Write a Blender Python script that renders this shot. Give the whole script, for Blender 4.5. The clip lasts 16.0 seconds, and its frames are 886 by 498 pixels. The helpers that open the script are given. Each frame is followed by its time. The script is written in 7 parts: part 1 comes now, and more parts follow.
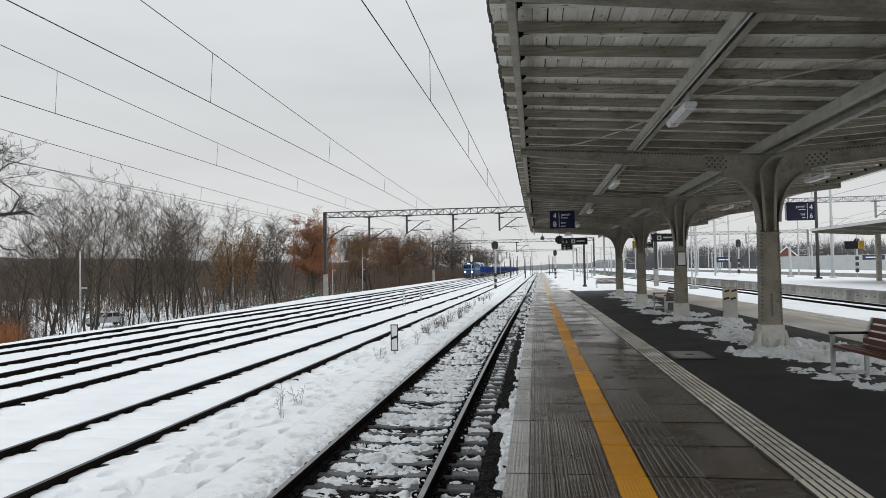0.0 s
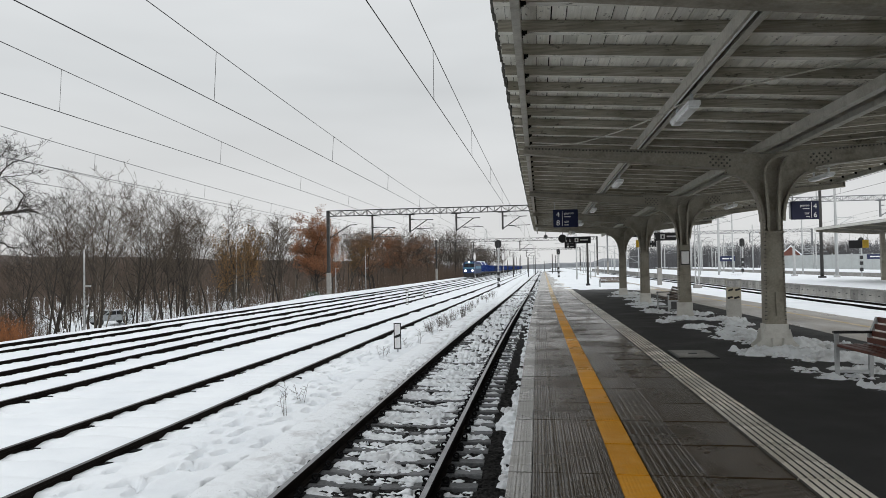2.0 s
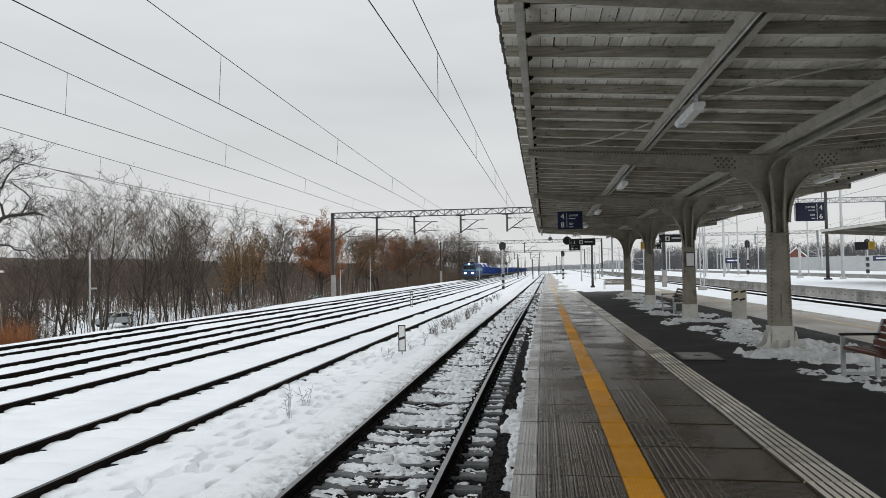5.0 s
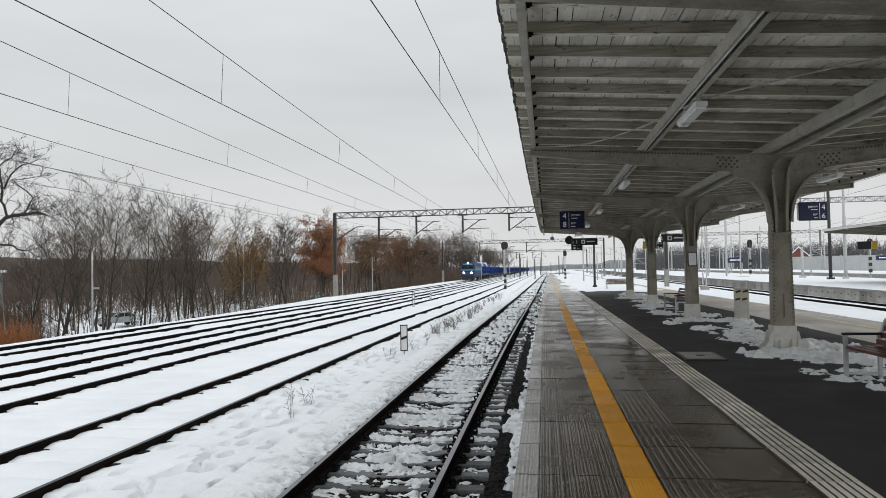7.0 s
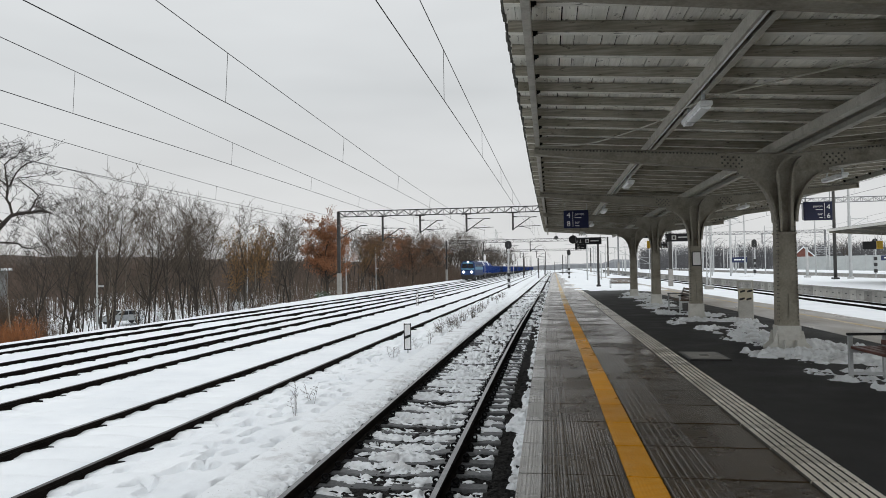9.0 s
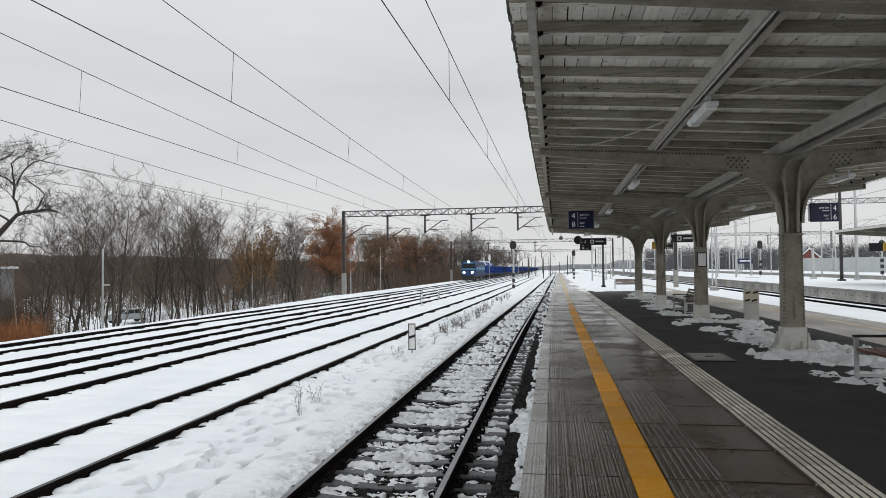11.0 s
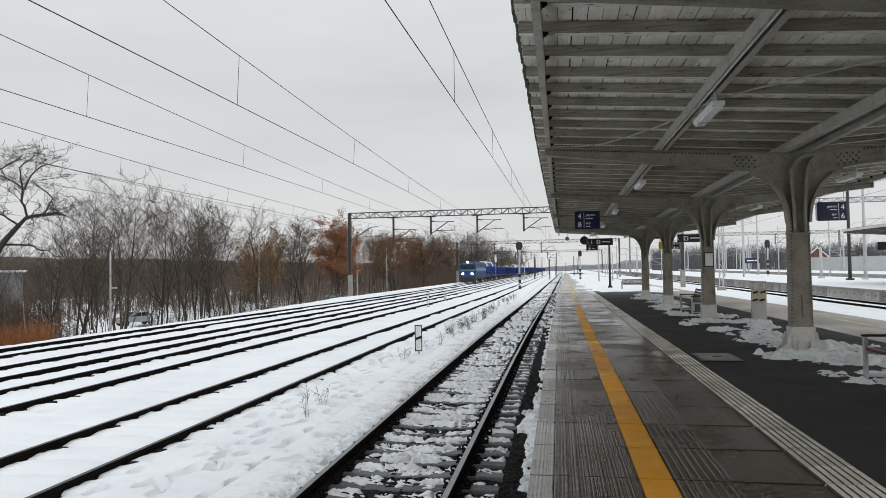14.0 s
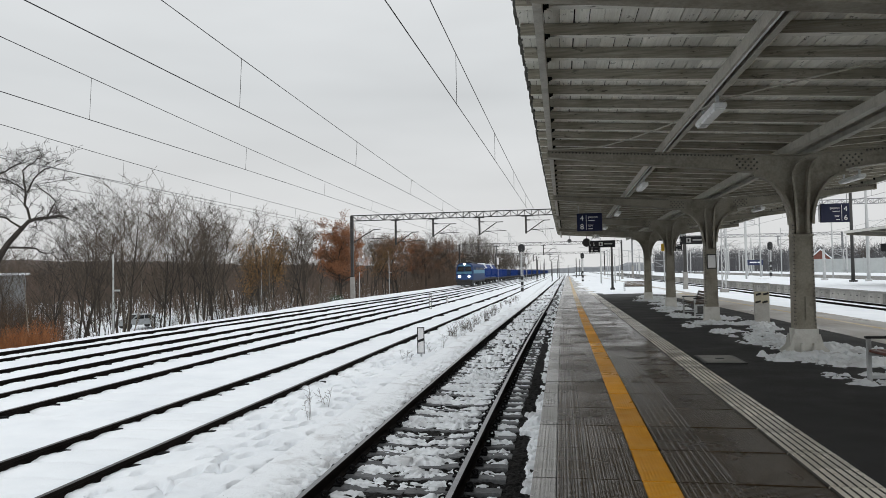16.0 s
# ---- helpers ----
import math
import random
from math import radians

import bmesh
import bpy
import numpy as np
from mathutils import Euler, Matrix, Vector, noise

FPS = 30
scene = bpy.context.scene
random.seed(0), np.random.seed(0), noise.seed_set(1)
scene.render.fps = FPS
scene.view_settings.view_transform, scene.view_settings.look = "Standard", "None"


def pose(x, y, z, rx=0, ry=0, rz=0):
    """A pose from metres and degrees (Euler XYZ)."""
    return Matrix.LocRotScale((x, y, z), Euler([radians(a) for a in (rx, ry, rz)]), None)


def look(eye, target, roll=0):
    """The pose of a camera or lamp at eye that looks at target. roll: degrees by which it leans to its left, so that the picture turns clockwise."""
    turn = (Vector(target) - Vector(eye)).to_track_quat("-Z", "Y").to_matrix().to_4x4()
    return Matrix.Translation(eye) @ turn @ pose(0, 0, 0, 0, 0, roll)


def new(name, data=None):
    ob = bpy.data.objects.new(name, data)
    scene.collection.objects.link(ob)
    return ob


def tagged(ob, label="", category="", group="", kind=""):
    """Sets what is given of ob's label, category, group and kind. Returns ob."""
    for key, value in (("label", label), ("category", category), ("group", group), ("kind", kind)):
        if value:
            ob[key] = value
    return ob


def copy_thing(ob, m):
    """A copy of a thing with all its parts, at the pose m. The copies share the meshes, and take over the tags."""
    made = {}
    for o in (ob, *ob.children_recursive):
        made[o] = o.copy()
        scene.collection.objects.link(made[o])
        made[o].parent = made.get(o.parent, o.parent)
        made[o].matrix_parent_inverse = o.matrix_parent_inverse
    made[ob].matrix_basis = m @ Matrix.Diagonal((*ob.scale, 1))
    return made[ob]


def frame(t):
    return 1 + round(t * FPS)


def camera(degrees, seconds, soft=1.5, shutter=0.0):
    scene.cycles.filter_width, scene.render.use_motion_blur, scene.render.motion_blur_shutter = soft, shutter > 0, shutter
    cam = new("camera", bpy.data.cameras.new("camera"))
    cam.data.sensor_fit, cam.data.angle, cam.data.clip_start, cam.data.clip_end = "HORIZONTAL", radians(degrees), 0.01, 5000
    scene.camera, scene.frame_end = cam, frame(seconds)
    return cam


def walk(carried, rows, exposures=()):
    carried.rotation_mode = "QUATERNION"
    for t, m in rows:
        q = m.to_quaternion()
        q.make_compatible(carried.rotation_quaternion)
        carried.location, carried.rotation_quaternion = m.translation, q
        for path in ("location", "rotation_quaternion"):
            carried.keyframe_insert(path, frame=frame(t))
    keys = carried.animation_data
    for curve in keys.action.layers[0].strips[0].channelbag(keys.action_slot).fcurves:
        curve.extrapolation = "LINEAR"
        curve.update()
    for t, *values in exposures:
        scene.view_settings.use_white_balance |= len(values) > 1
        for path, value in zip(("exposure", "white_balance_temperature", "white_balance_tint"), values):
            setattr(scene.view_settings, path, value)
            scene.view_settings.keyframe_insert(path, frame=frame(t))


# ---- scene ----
# ---------- camera: held by hand at the platform edge, turning slowly to the left ----------
cam = camera(65.88, 16.0, soft=0.8)
EYE = (0.0, 0.0, 1.645)
PATH = [  # seconds, tilt up, turn left, lean (degrees)
    (0.0, 1.553, 7.551, -1.000),
    (0.5, 1.567, 7.624, -1.053),
    (1.0, 1.562, 7.674, -1.027),
    (1.5, 1.519, 7.730, -0.956),
    (2.0, 1.443, 7.817, -0.920),
    (2.5, 1.409, 7.879, -0.889),
    (3.0, 1.461, 7.947, -0.900),
    (3.5, 1.506, 8.016, -0.902),
    (4.0, 1.544, 8.105, -0.914),
    (6.5, 1.694, 8.252, -1.025),
    (7.0, 1.600, 8.352, -0.988),
    (7.5, 1.515, 8.468, -0.925),
    (8.0, 1.493, 8.555, -0.899),
    (8.5, 1.502, 8.623, -0.877),
    (9.0, 1.519, 8.666, -0.839),
    (11.5, 1.529, 9.184, -0.635),
    (12.0, 1.502, 9.299, -0.698),
    (12.5, 1.510, 9.399, -0.728),
    (13.0, 1.517, 9.473, -0.746),
    (13.5, 1.559, 9.537, -0.830),
    (14.0, 1.638, 9.568, -0.921),
    (14.5, 1.711, 9.615, -0.929),
    (15.0, 1.761, 9.653, -0.973),
    (15.5, 1.773, 9.710, -0.963),
    (16.0, 1.834, 9.752, -0.998),
]
walk(cam, [(t, pose(*EYE, 90 + tilt, 0, turn) @ pose(0, 0, 0, 0, 0, lean)) for t, tilt, turn, lean in PATH])

# ---------- overcast winter daylight ----------
def build_world():
    w = bpy.data.worlds.new("overcast_sky")
    scene.world = w
    w.use_nodes = True
    nt = w.node_tree
    nt.nodes.clear()
    sky = nt.nodes.new("ShaderNodeTexSky")
    sky.sky_type = "NISHITA"
    sky.sun_disc = False
    sky.sun_elevation, sky.sun_rotation = radians(24), radians(150)
    sky.dust_density = 4.0
    grey = nt.nodes.new("ShaderNodeHueSaturation")
    grey.inputs["Saturation"].default_value = 0.12
    grey.inputs["Value"].default_value = 0.055
    nt.links.new(sky.outputs[0], grey.inputs["Color"])
    co = nt.nodes.new("ShaderNodeTexCoord")
    sep = nt.nodes.new("ShaderNodeSeparateXYZ")
    nt.links.new(co.outputs["Generated"], sep.inputs[0])
    ramp = nt.nodes.new("ShaderNodeValToRGB")
    e = ramp.color_ramp.elements
    e[0].position, e[0].color = 0.0, (0.785, 0.79, 0.79, 1)
    e[1].position, e[1].color = 1.0, (1.30, 1.33, 1.36, 1)
    m = e.new(0.25)
    m.color = (0.66, 0.685, 0.70, 1)
    m2 = e.new(0.5)
    m2.color = (0.92, 0.95, 0.97, 1)
    nt.links.new(sep.outputs["Z"], ramp.inputs[0])
    mp = nt.nodes.new("ShaderNodeMapping")
    mp.inputs["Scale"].default_value = (1.5, 1.5, 6.0)
    nt.links.new(co.outputs["Generated"], mp.inputs["Vector"])
    nz = nt.nodes.new("ShaderNodeTexNoise")
    nz.inputs["Scale"].default_value, nz.inputs["Detail"].default_value = 1.6, 3.0
    nt.links.new(mp.outputs[0], nz.inputs["Vector"])
    mr = nt.nodes.new("ShaderNodeMapRange")
    mr.inputs[1].default_value, mr.inputs[2].default_value = 0.3, 0.7
    mr.inputs[3].default_value, mr.inputs[4].default_value = 0.93, 1.06
    nt.links.new(nz.outputs[0], mr.inputs[0])
    mul = nt.nodes.new("ShaderNodeMixRGB")
    mul.blend_type = "MULTIPLY"
    mul.inputs[0].default_value = 1.0
    nt.links.new(ramp.outputs[0], mul.inputs[1])
    nt.links.new(mr.outputs[0], mul.inputs[2])
    add = nt.nodes.new("ShaderNodeMixRGB")
    add.blend_type = "MIX"
    add.inputs[0].default_value = 0.12
    nt.links.new(mul.outputs[0], add.inputs[1])
    nt.links.new(grey.outputs[0], add.inputs[2])
    bg = nt.nodes.new("ShaderNodeBackground")
    bg.inputs["Strength"].default_value = 1.05
    nt.links.new(add.outputs[0], bg.inputs["Color"])
    out = nt.nodes.new("ShaderNodeOutputWorld")
    nt.links.new(bg.outputs[0], out.inputs[0])
    sun = bpy.data.lights.new("sun", "SUN")
    sun.energy, sun.angle, sun.color = 0.5, radians(40), (1.0, 0.97, 0.93)
    s = new("sun", sun)
    s.matrix_basis = look((0, 0, 30), (-12, 21, 18))


build_world()
scene.view_settings.exposure = 0.0


# ---------- materials ----------
def material(name, build):
    m = bpy.data.materials.new(name)
    m.use_nodes = True
    nt = m.node_tree
    build(nt, nt.nodes["Principled BSDF"])
    return m


def node(nt, kind, **values):
    n = nt.nodes.new(kind)
    for key, v in values.items():
        n.inputs[key.replace("_", " ")].default_value = v
    return n


def coords(nt, scale=(1, 1, 1), kind="Object"):
    co = nt.nodes.new("ShaderNodeTexCoord")
    mp = nt.nodes.new("ShaderNodeMapping")
    mp.inputs["Scale"].default_value = scale
    nt.links.new(co.outputs[kind], mp.inputs["Vector"])
    return mp.outputs[0]


def world_coords(nt, scale=(1, 1, 1)):
    geo = nt.nodes.new("ShaderNodeNewGeometry")
    mp = nt.nodes.new("ShaderNodeMapping")
    mp.inputs["Scale"].default_value = scale
    nt.links.new(geo.outputs["Position"], mp.inputs["Vector"])
    return mp.outputs[0]


def noise_tex(nt, vec, scale, detail=4.0, rough=0.55):
    n = nt.nodes.new("ShaderNodeTexNoise")
    n.inputs["Scale"].default_value, n.inputs["Detail"].default_value, n.inputs["Roughness"].default_value = scale, detail, rough
    nt.links.new(vec, n.inputs["Vector"])
    return n.outputs[0]


def ramp(nt, fac, stops):
    r = nt.nodes.new("ShaderNodeValToRGB")
    e = r.color_ramp.elements
    while len(e) < len(stops):
        e.new(0.5)
    for el, (p, c) in zip(e, stops):
        el.position, el.color = p, (*c, 1) if len(c) == 3 else c
    nt.links.new(fac, r.inputs[0])
    return r.outputs[0]


def mix(nt, fac, a, b, blend="MIX"):
    m = nt.nodes.new("ShaderNodeMixRGB")
    m.blend_type = blend
    for slot, v in ((0, fac), (1, a), (2, b)):
        if isinstance(v, (int, float)):
            m.inputs[slot].default_value = v
        elif isinstance(v, tuple):
            m.inputs[slot].default_value = (*v, 1)
        else:
            nt.links.new(v, m.inputs[slot])
    return m.outputs[0]


def bump(nt, bsdf, height, strength=0.4, distance=0.01):
    b = nt.nodes.new("ShaderNodeBump")
    b.inputs["Strength"].default_value, b.inputs["Distance"].default_value = strength, distance
    nt.links.new(height, b.inputs["Height"])
    nt.links.new(b.outputs[0], bsdf.inputs["Normal"])


def mapr(nt, v, a, b, c, d):
    m = nt.nodes.new("ShaderNodeMapRange")
    for i, x in enumerate((a, b, c, d)):
        m.inputs[i + 1].default_value = x
    nt.links.new(v, m.inputs[0])
    return m.outputs[0]


def grainy(name, dark, light, rough=0.6, fine=60.0, coarse=2.0, bump_s=0.2, bump_d=0.004, metal=0.0, rough_var=0.0, stain=None, stain_amount=0.35, vary=0.0, spec=0.5, scale=(1, 1, 1), world_space=True):
    """Two scales of variation between two colours, with relief, stains and per-object tone."""
    def b(nt, p):
        vec = world_coords(nt, scale) if world_space else coords(nt, scale)
        f, c = noise_tex(nt, vec, fine, 5), noise_tex(nt, vec, coarse, 4)
        m = mix(nt, 0.5, f, c)
        col = ramp(nt, m, [(0.32, dark), (0.68, light)])
        if stain:
            s = mapr(nt, noise_tex(nt, vec, coarse * 1.7, 6, 0.65), 0.5, 0.72, 0.0, stain_amount)
            col = mix(nt, s, col, stain)
        if vary:
            info = nt.nodes.new("ShaderNodeObjectInfo")
            k = mapr(nt, info.outputs["Random"], 0, 1, 1 - vary, 1 + vary)
            col = mix(nt, 1.0, col, k, "MULTIPLY")
        nt.links.new(col, p.inputs["Base Color"])
        p.inputs["Metallic"].default_value = metal
        p.inputs["Specular IOR Level"].default_value = spec
        if rough_var:
            nt.links.new(mapr(nt, c, 0.3, 0.7, max(0.03, rough - rough_var), min(1, rough + rough_var)), p.inputs["Roughness"])
        else:
            p.inputs["Roughness"].default_value = rough
        if bump_s:
            bump(nt, p, f, bump_s, bump_d)
    return material(name, b)


def snow_build(nt, p):
    vec = world_coords(nt)
    c, f = noise_tex(nt, vec, 0.7, 5), noise_tex(nt, vec, 14, 6, 0.65)
    col = ramp(nt, c, [(0.3, (0.75, 0.785, 0.82)), (0.7, (0.85, 0.88, 0.905))])
    nt.links.new(col, p.inputs["Base Color"])
    p.inputs["Roughness"].default_value = 0.75
    p.inputs["Specular IOR Level"].default_value = 0.25
    lumps = mix(nt, 0.5, f, noise_tex(nt, vec, 5.0, 5, 0.6))
    bump(nt, p, lumps, 0.45, 0.045)


def ballast_build(nt, p):
    """Wet dark stones with patches of melting snow."""
    vec = world_coords(nt)
    v = nt.nodes.new("ShaderNodeTexVoronoi")
    v.inputs["Scale"].default_value = 22
    nt.links.new(vec, v.inputs["Vector"])
    stone = ramp(nt, v.outputs["Color"], [(0.2, (0.004, 0.004, 0.004)), (0.8, (0.026, 0.025, 0.024))])
    nt.links.new(stone, p.inputs["Base Color"])
    p.inputs["Roughness"].default_value = 0.75
    p.inputs["Specular IOR Level"].default_value = 0.06
    inv = mapr(nt, v.outputs["Distance"], 0, 0.6, 1, 0)
    bump(nt, p, inv, 0.9, 0.03)


def dirty_snow_build(nt, p):
    vec = world_coords(nt)
    c, f = noise_tex(nt, vec, 2.2, 6, 0.6), noise_tex(nt, vec, 26, 6, 0.7)
    col = ramp(nt, c, [(0.30, (0.56, 0.565, 0.575)), (0.50, (0.81, 0.84, 0.865))])
    col = mix(nt, mapr(nt, f, 0.64, 0.70, 0, 0.8), col, (0.05, 0.046, 0.042))
    nt.links.new(col, p.inputs["Base Color"])
    p.inputs["Roughness"].default_value = 0.8
    p.inputs["Specular IOR Level"].default_value = 0.2
    bump(nt, p, f, 0.5, 0.02)


def plain(name, col, rough=0.5, metal=0.0, spec=0.5):
    return grainy(name, tuple(c * 0.82 for c in col), tuple(min(1, c * 1.12) for c in col), rough, 40, 3, 0.08, 0.002, metal, 0.1, spec=spec)


def glow(name, col, strength):
    def b(nt, p):
        p.inputs["Base Color"].default_value = (*col, 1)
        p.inputs["Emission Color"].default_value = (*col, 1)
        p.inputs["Emission Strength"].default_value = strength
    return material(name, b)


def wood_build(dark, light, mossy, along=0):
    def b(nt, p):
        sc = [14, 14, 14]
        sc[along] = 0.7
        vec = world_coords(nt, tuple(sc))
        wide = world_coords(nt)
        g1, g2 = noise_tex(nt, vec, 3.0, 6, 0.65), noise_tex(nt, wide, 1.3, 5)
        col = ramp(nt, g1, [(0.3, dark), (0.7, light)])
        col = mix(nt, mapr(nt, g2, 0.48, 0.68, 0, 0.55), col, mossy)
        spots = mapr(nt, noise_tex(nt, world_coords(nt, tuple(2.0 if i == along else 6.0 for i in range(3))), 3.0, 4, 0.7), 0.60, 0.68, 0, 0.75)
        col = mix(nt, spots, col, (0.05, 0.045, 0.036))
        info = nt.nodes.new("ShaderNodeNewGeometry")
        k = mapr(nt, info.outputs["Random Per Island"], 0, 1, 0.78, 1.15)
        col = mix(nt, 1.0, col, k, "MULTIPLY")
        nt.links.new(col, p.inputs["Base Color"])
        p.inputs["Roughness"].default_value = 0.92
        p.inputs["Specular IOR Level"].default_value = 0.1
        bump(nt, p, g1, 0.35, 0.004)
    return b


def wet_slab_build(dark, light, r0, r1, spec=0.5, dots=0.0):
    """Damp paving: patches of different gloss, and a fine grid of raised dots where the slabs have them."""
    def b(nt, p):
        p.inputs["Specular IOR Level"].default_value = spec
        vec = world_coords(nt)
        c, f = noise_tex(nt, vec, 1.1, 5, 0.6), noise_tex(nt, vec, 90, 4)
        col = ramp(nt, mix(nt, 0.5, c, f), [(0.35, dark), (0.66, light)])
        info = nt.nodes.new("ShaderNodeObjectInfo")
        col = mix(nt, 1.0, col, mapr(nt, info.outputs["Random"], 0, 1, 0.8, 1.15), "MULTIPLY")
        nt.links.new(col, p.inputs["Base Color"])
        wet = noise_tex(nt, vec, 0.8, 5, 0.65)
        nt.links.new(mapr(nt, wet, 0.38, 0.62, r0, r1), p.inputs["Roughness"])
        if dots:
            v = nt.nodes.new("ShaderNodeTexVoronoi")
            v.inputs["Scale"].default_value, v.inputs["Randomness"].default_value = dots, 0.0
            nt.links.new(vec, v.inputs["Vector"])
            relief = mix(nt, 0.3, mapr(nt, v.outputs["Distance"], 0.15, 0.45, 1, 0), f)
            bump(nt, p, relief, 0.8, 0.0035)
        else:
            bump(nt, p, f, 0.3, 0.003)
    return b


SNOW = material("snow", snow_build)
BALLAST = material("ballast", ballast_build)
DIRTY_SNOW = material("dirty_snow", dirty_snow_build)
RAIL_SIDE = grainy("rusty_rail", (0.004, 0.0035, 0.003), (0.014, 0.0105, 0.009), 0.8, 40, 3, 0.3, spec=0.04)
RAIL_TOP = grainy("worn_rail_head", (0.10, 0.10, 0.105), (0.26, 0.26, 0.27), 0.28, 60, 5, 0.1, metal=0.9)
RAIL_DULL = grainy("dull_rail_head", (0.02, 0.02, 0.02), (0.07, 0.068, 0.066), 0.45, 60, 5, 0.1, metal=0.3)
SLEEPER = grainy("wet_sleeper", (0.04, 0.042, 0.044), (0.15, 0.155, 0.16), 0.6, 30, 4, 0.4, vary=0.35, spec=0.25)
BLACK_STEEL = grainy("black_steel", (0.004, 0.004, 0.0045), (0.011, 0.011, 0.012), 0.7, 50, 4, 0.1, spec=0.08)
EDGE_TILE = material("edge_tile_wet", wet_slab_build((0.17, 0.165, 0.155), (0.33, 0.32, 0.30), 0.10, 0.42, dots=36.0))
PAVER = material("paver_wet", wet_slab_build((0.027, 0.0178, 0.0095), (0.062, 0.0425, 0.0235), 0.08, 0.34, spec=0.38, dots=36.0))
YELLOW = material("yellow_line", wet_slab_build((0.50, 0.215, 0.004), (0.74, 0.33, 0.004), 0.20, 0.55, spec=0.35, dots=36.0))
# paler, less saturated yellow for the far part of the line
WHITENED_YELLOW = material("slush_dusted_yellow_line", wet_slab_build((0.42, 0.27, 0.08), (0.56, 0.40, 0.17), 0.2, 0.5, dots=36.0))
FADED_YELLOW = material("worn_yellow_line", wet_slab_build((0.34, 0.25, 0.10), (0.46, 0.34, 0.15), 0.3, 0.6))
# darker colour for the low faces between the ribs
GROOVE = grainy("groove_dirt", (0.02, 0.018, 0.015), (0.06, 0.053, 0.045), 0.7, 40, 3, 0.2)
TACTILE = material("pale_tactile", wet_slab_build((0.52, 0.485, 0.41), (0.80, 0.76, 0.66), 0.18, 0.42))
ASPHALT = grainy("wet_asphalt", (0.006, 0.006, 0.0062), (0.032, 0.0318, 0.0312), 0.75, 140, 0.9, 0.6, 0.004, rough_var=0.15, spec=0.35)
CONCRETE = grainy("concrete", (0.20, 0.195, 0.18), (0.36, 0.35, 0.33), 0.8, 30, 1.5, 0.3, stain=(0.08, 0.075, 0.07))
BEIGE_SLAB = grainy("beige_paving", (0.19, 0.165, 0.13), (0.37, 0.325, 0.265), 0.4, 30, 0.6, 0.15, rough_var=0.15, vary=0.1, stain=(0.10, 0.085, 0.066), stain_amount=0.7, scale=(1.6, 0.5, 1))
STEEL_PAINT = grainy("grey_beige_paint", (0.205, 0.189, 0.15), (0.36, 0.336, 0.28), 0.5, 24, 1.8, 0.08, stain=(0.09, 0.072, 0.048), stain_amount=0.6, spec=0.25)
PALE_PAINT = grainy("pale_grey_paint", (0.55, 0.55, 0.51), (0.68, 0.67, 0.63), 0.55, 40, 3, 0.12, stain=(0.2, 0.17, 0.13), stain_amount=0.3)
BOARD = material("weathered_white_boards", wood_build((0.74, 0.72, 0.65), (0.94, 0.925, 0.86), (0.54, 0.53, 0.43), 1))
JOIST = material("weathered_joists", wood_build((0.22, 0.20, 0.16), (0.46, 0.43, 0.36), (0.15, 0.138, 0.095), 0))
# light bounced onto the joist undersides is put into this paler colour
JOIST_LIT = material("pale_timber", wood_build((0.74, 0.72, 0.65), (0.94, 0.925, 0.86), (0.54, 0.53, 0.43), 0))
LAMP_WHITE = plain("lamp_white", (0.75, 0.76, 0.76), 0.35)
GALV = grainy("galvanised", (0.38, 0.40, 0.41), (0.56, 0.58, 0.59), 0.42, 60, 5, 0.05, metal=0.35)
NAVY = plain("navy_sign", (0.008, 0.012, 0.046), 0.4, 0.0, 0.25)
SOFFIT = grainy("dark_soffit", (0.07, 0.065, 0.056), (0.17, 0.16, 0.14), 0.95, 20, 2, 0.2, spec=0.0)
PURLIN_PAINT = grainy("pale_purlin_paint", (0.34, 0.325, 0.28), (0.52, 0.50, 0.445), 0.55, 40, 3, 0.12, stain=(0.16, 0.135, 0.10), stain_amount=0.5)
# shading round the rivet heads is painted as a colour darker than the beams
RIVET = grainy("dark_rivet_heads", (0.05, 0.047, 0.042), (0.11, 0.104, 0.09), 0.6, 40, 3, 0.0)
FELT_EDGE = grainy("weathered_felt", (0.03, 0.029, 0.026), (0.13, 0.125, 0.11), 0.85, 30, 6, 0.3)
WHITE = plain("white_paint", (0.80, 0.80, 0.80), 0.45)


# ---------- mesh helpers ----------
def part(name, bm, mat, parent=None, label=""):
    """Links a bmesh as one mesh object under a thing or a part."""
    me = bpy.data.meshes.new(name)
    bm.to_mesh(me)
    bm.free()
    for m in (mat if isinstance(mat, (list, tuple)) else [mat]):
        me.materials.append(m)
    ob = new(name, me)
    ob.parent = parent
    if label:
        ob["label"] = label
    return ob


def raw(name, verts, faces, mat, parent=None, label="", smooth=False):
    me = bpy.data.meshes.new(name)
    me.from_pydata(verts, [], faces)
    for m in (mat if isinstance(mat, (list, tuple)) else [mat]):
        me.materials.append(m)
    if smooth:
        me.polygons.foreach_set("use_smooth", [True] * len(faces))
    ob = new(name, me)
    ob.parent = parent
    if label:
        ob["label"] = label
    return ob


def thing(name, label, category, at=(0, 0, 0), turn=0, group="", kind=""):
    ob = new(name)
    ob.empty_display_size = 0.1
    ob.matrix_basis = pose(*at, 0, 0, turn)
    return tagged(ob, label, category, group, kind)


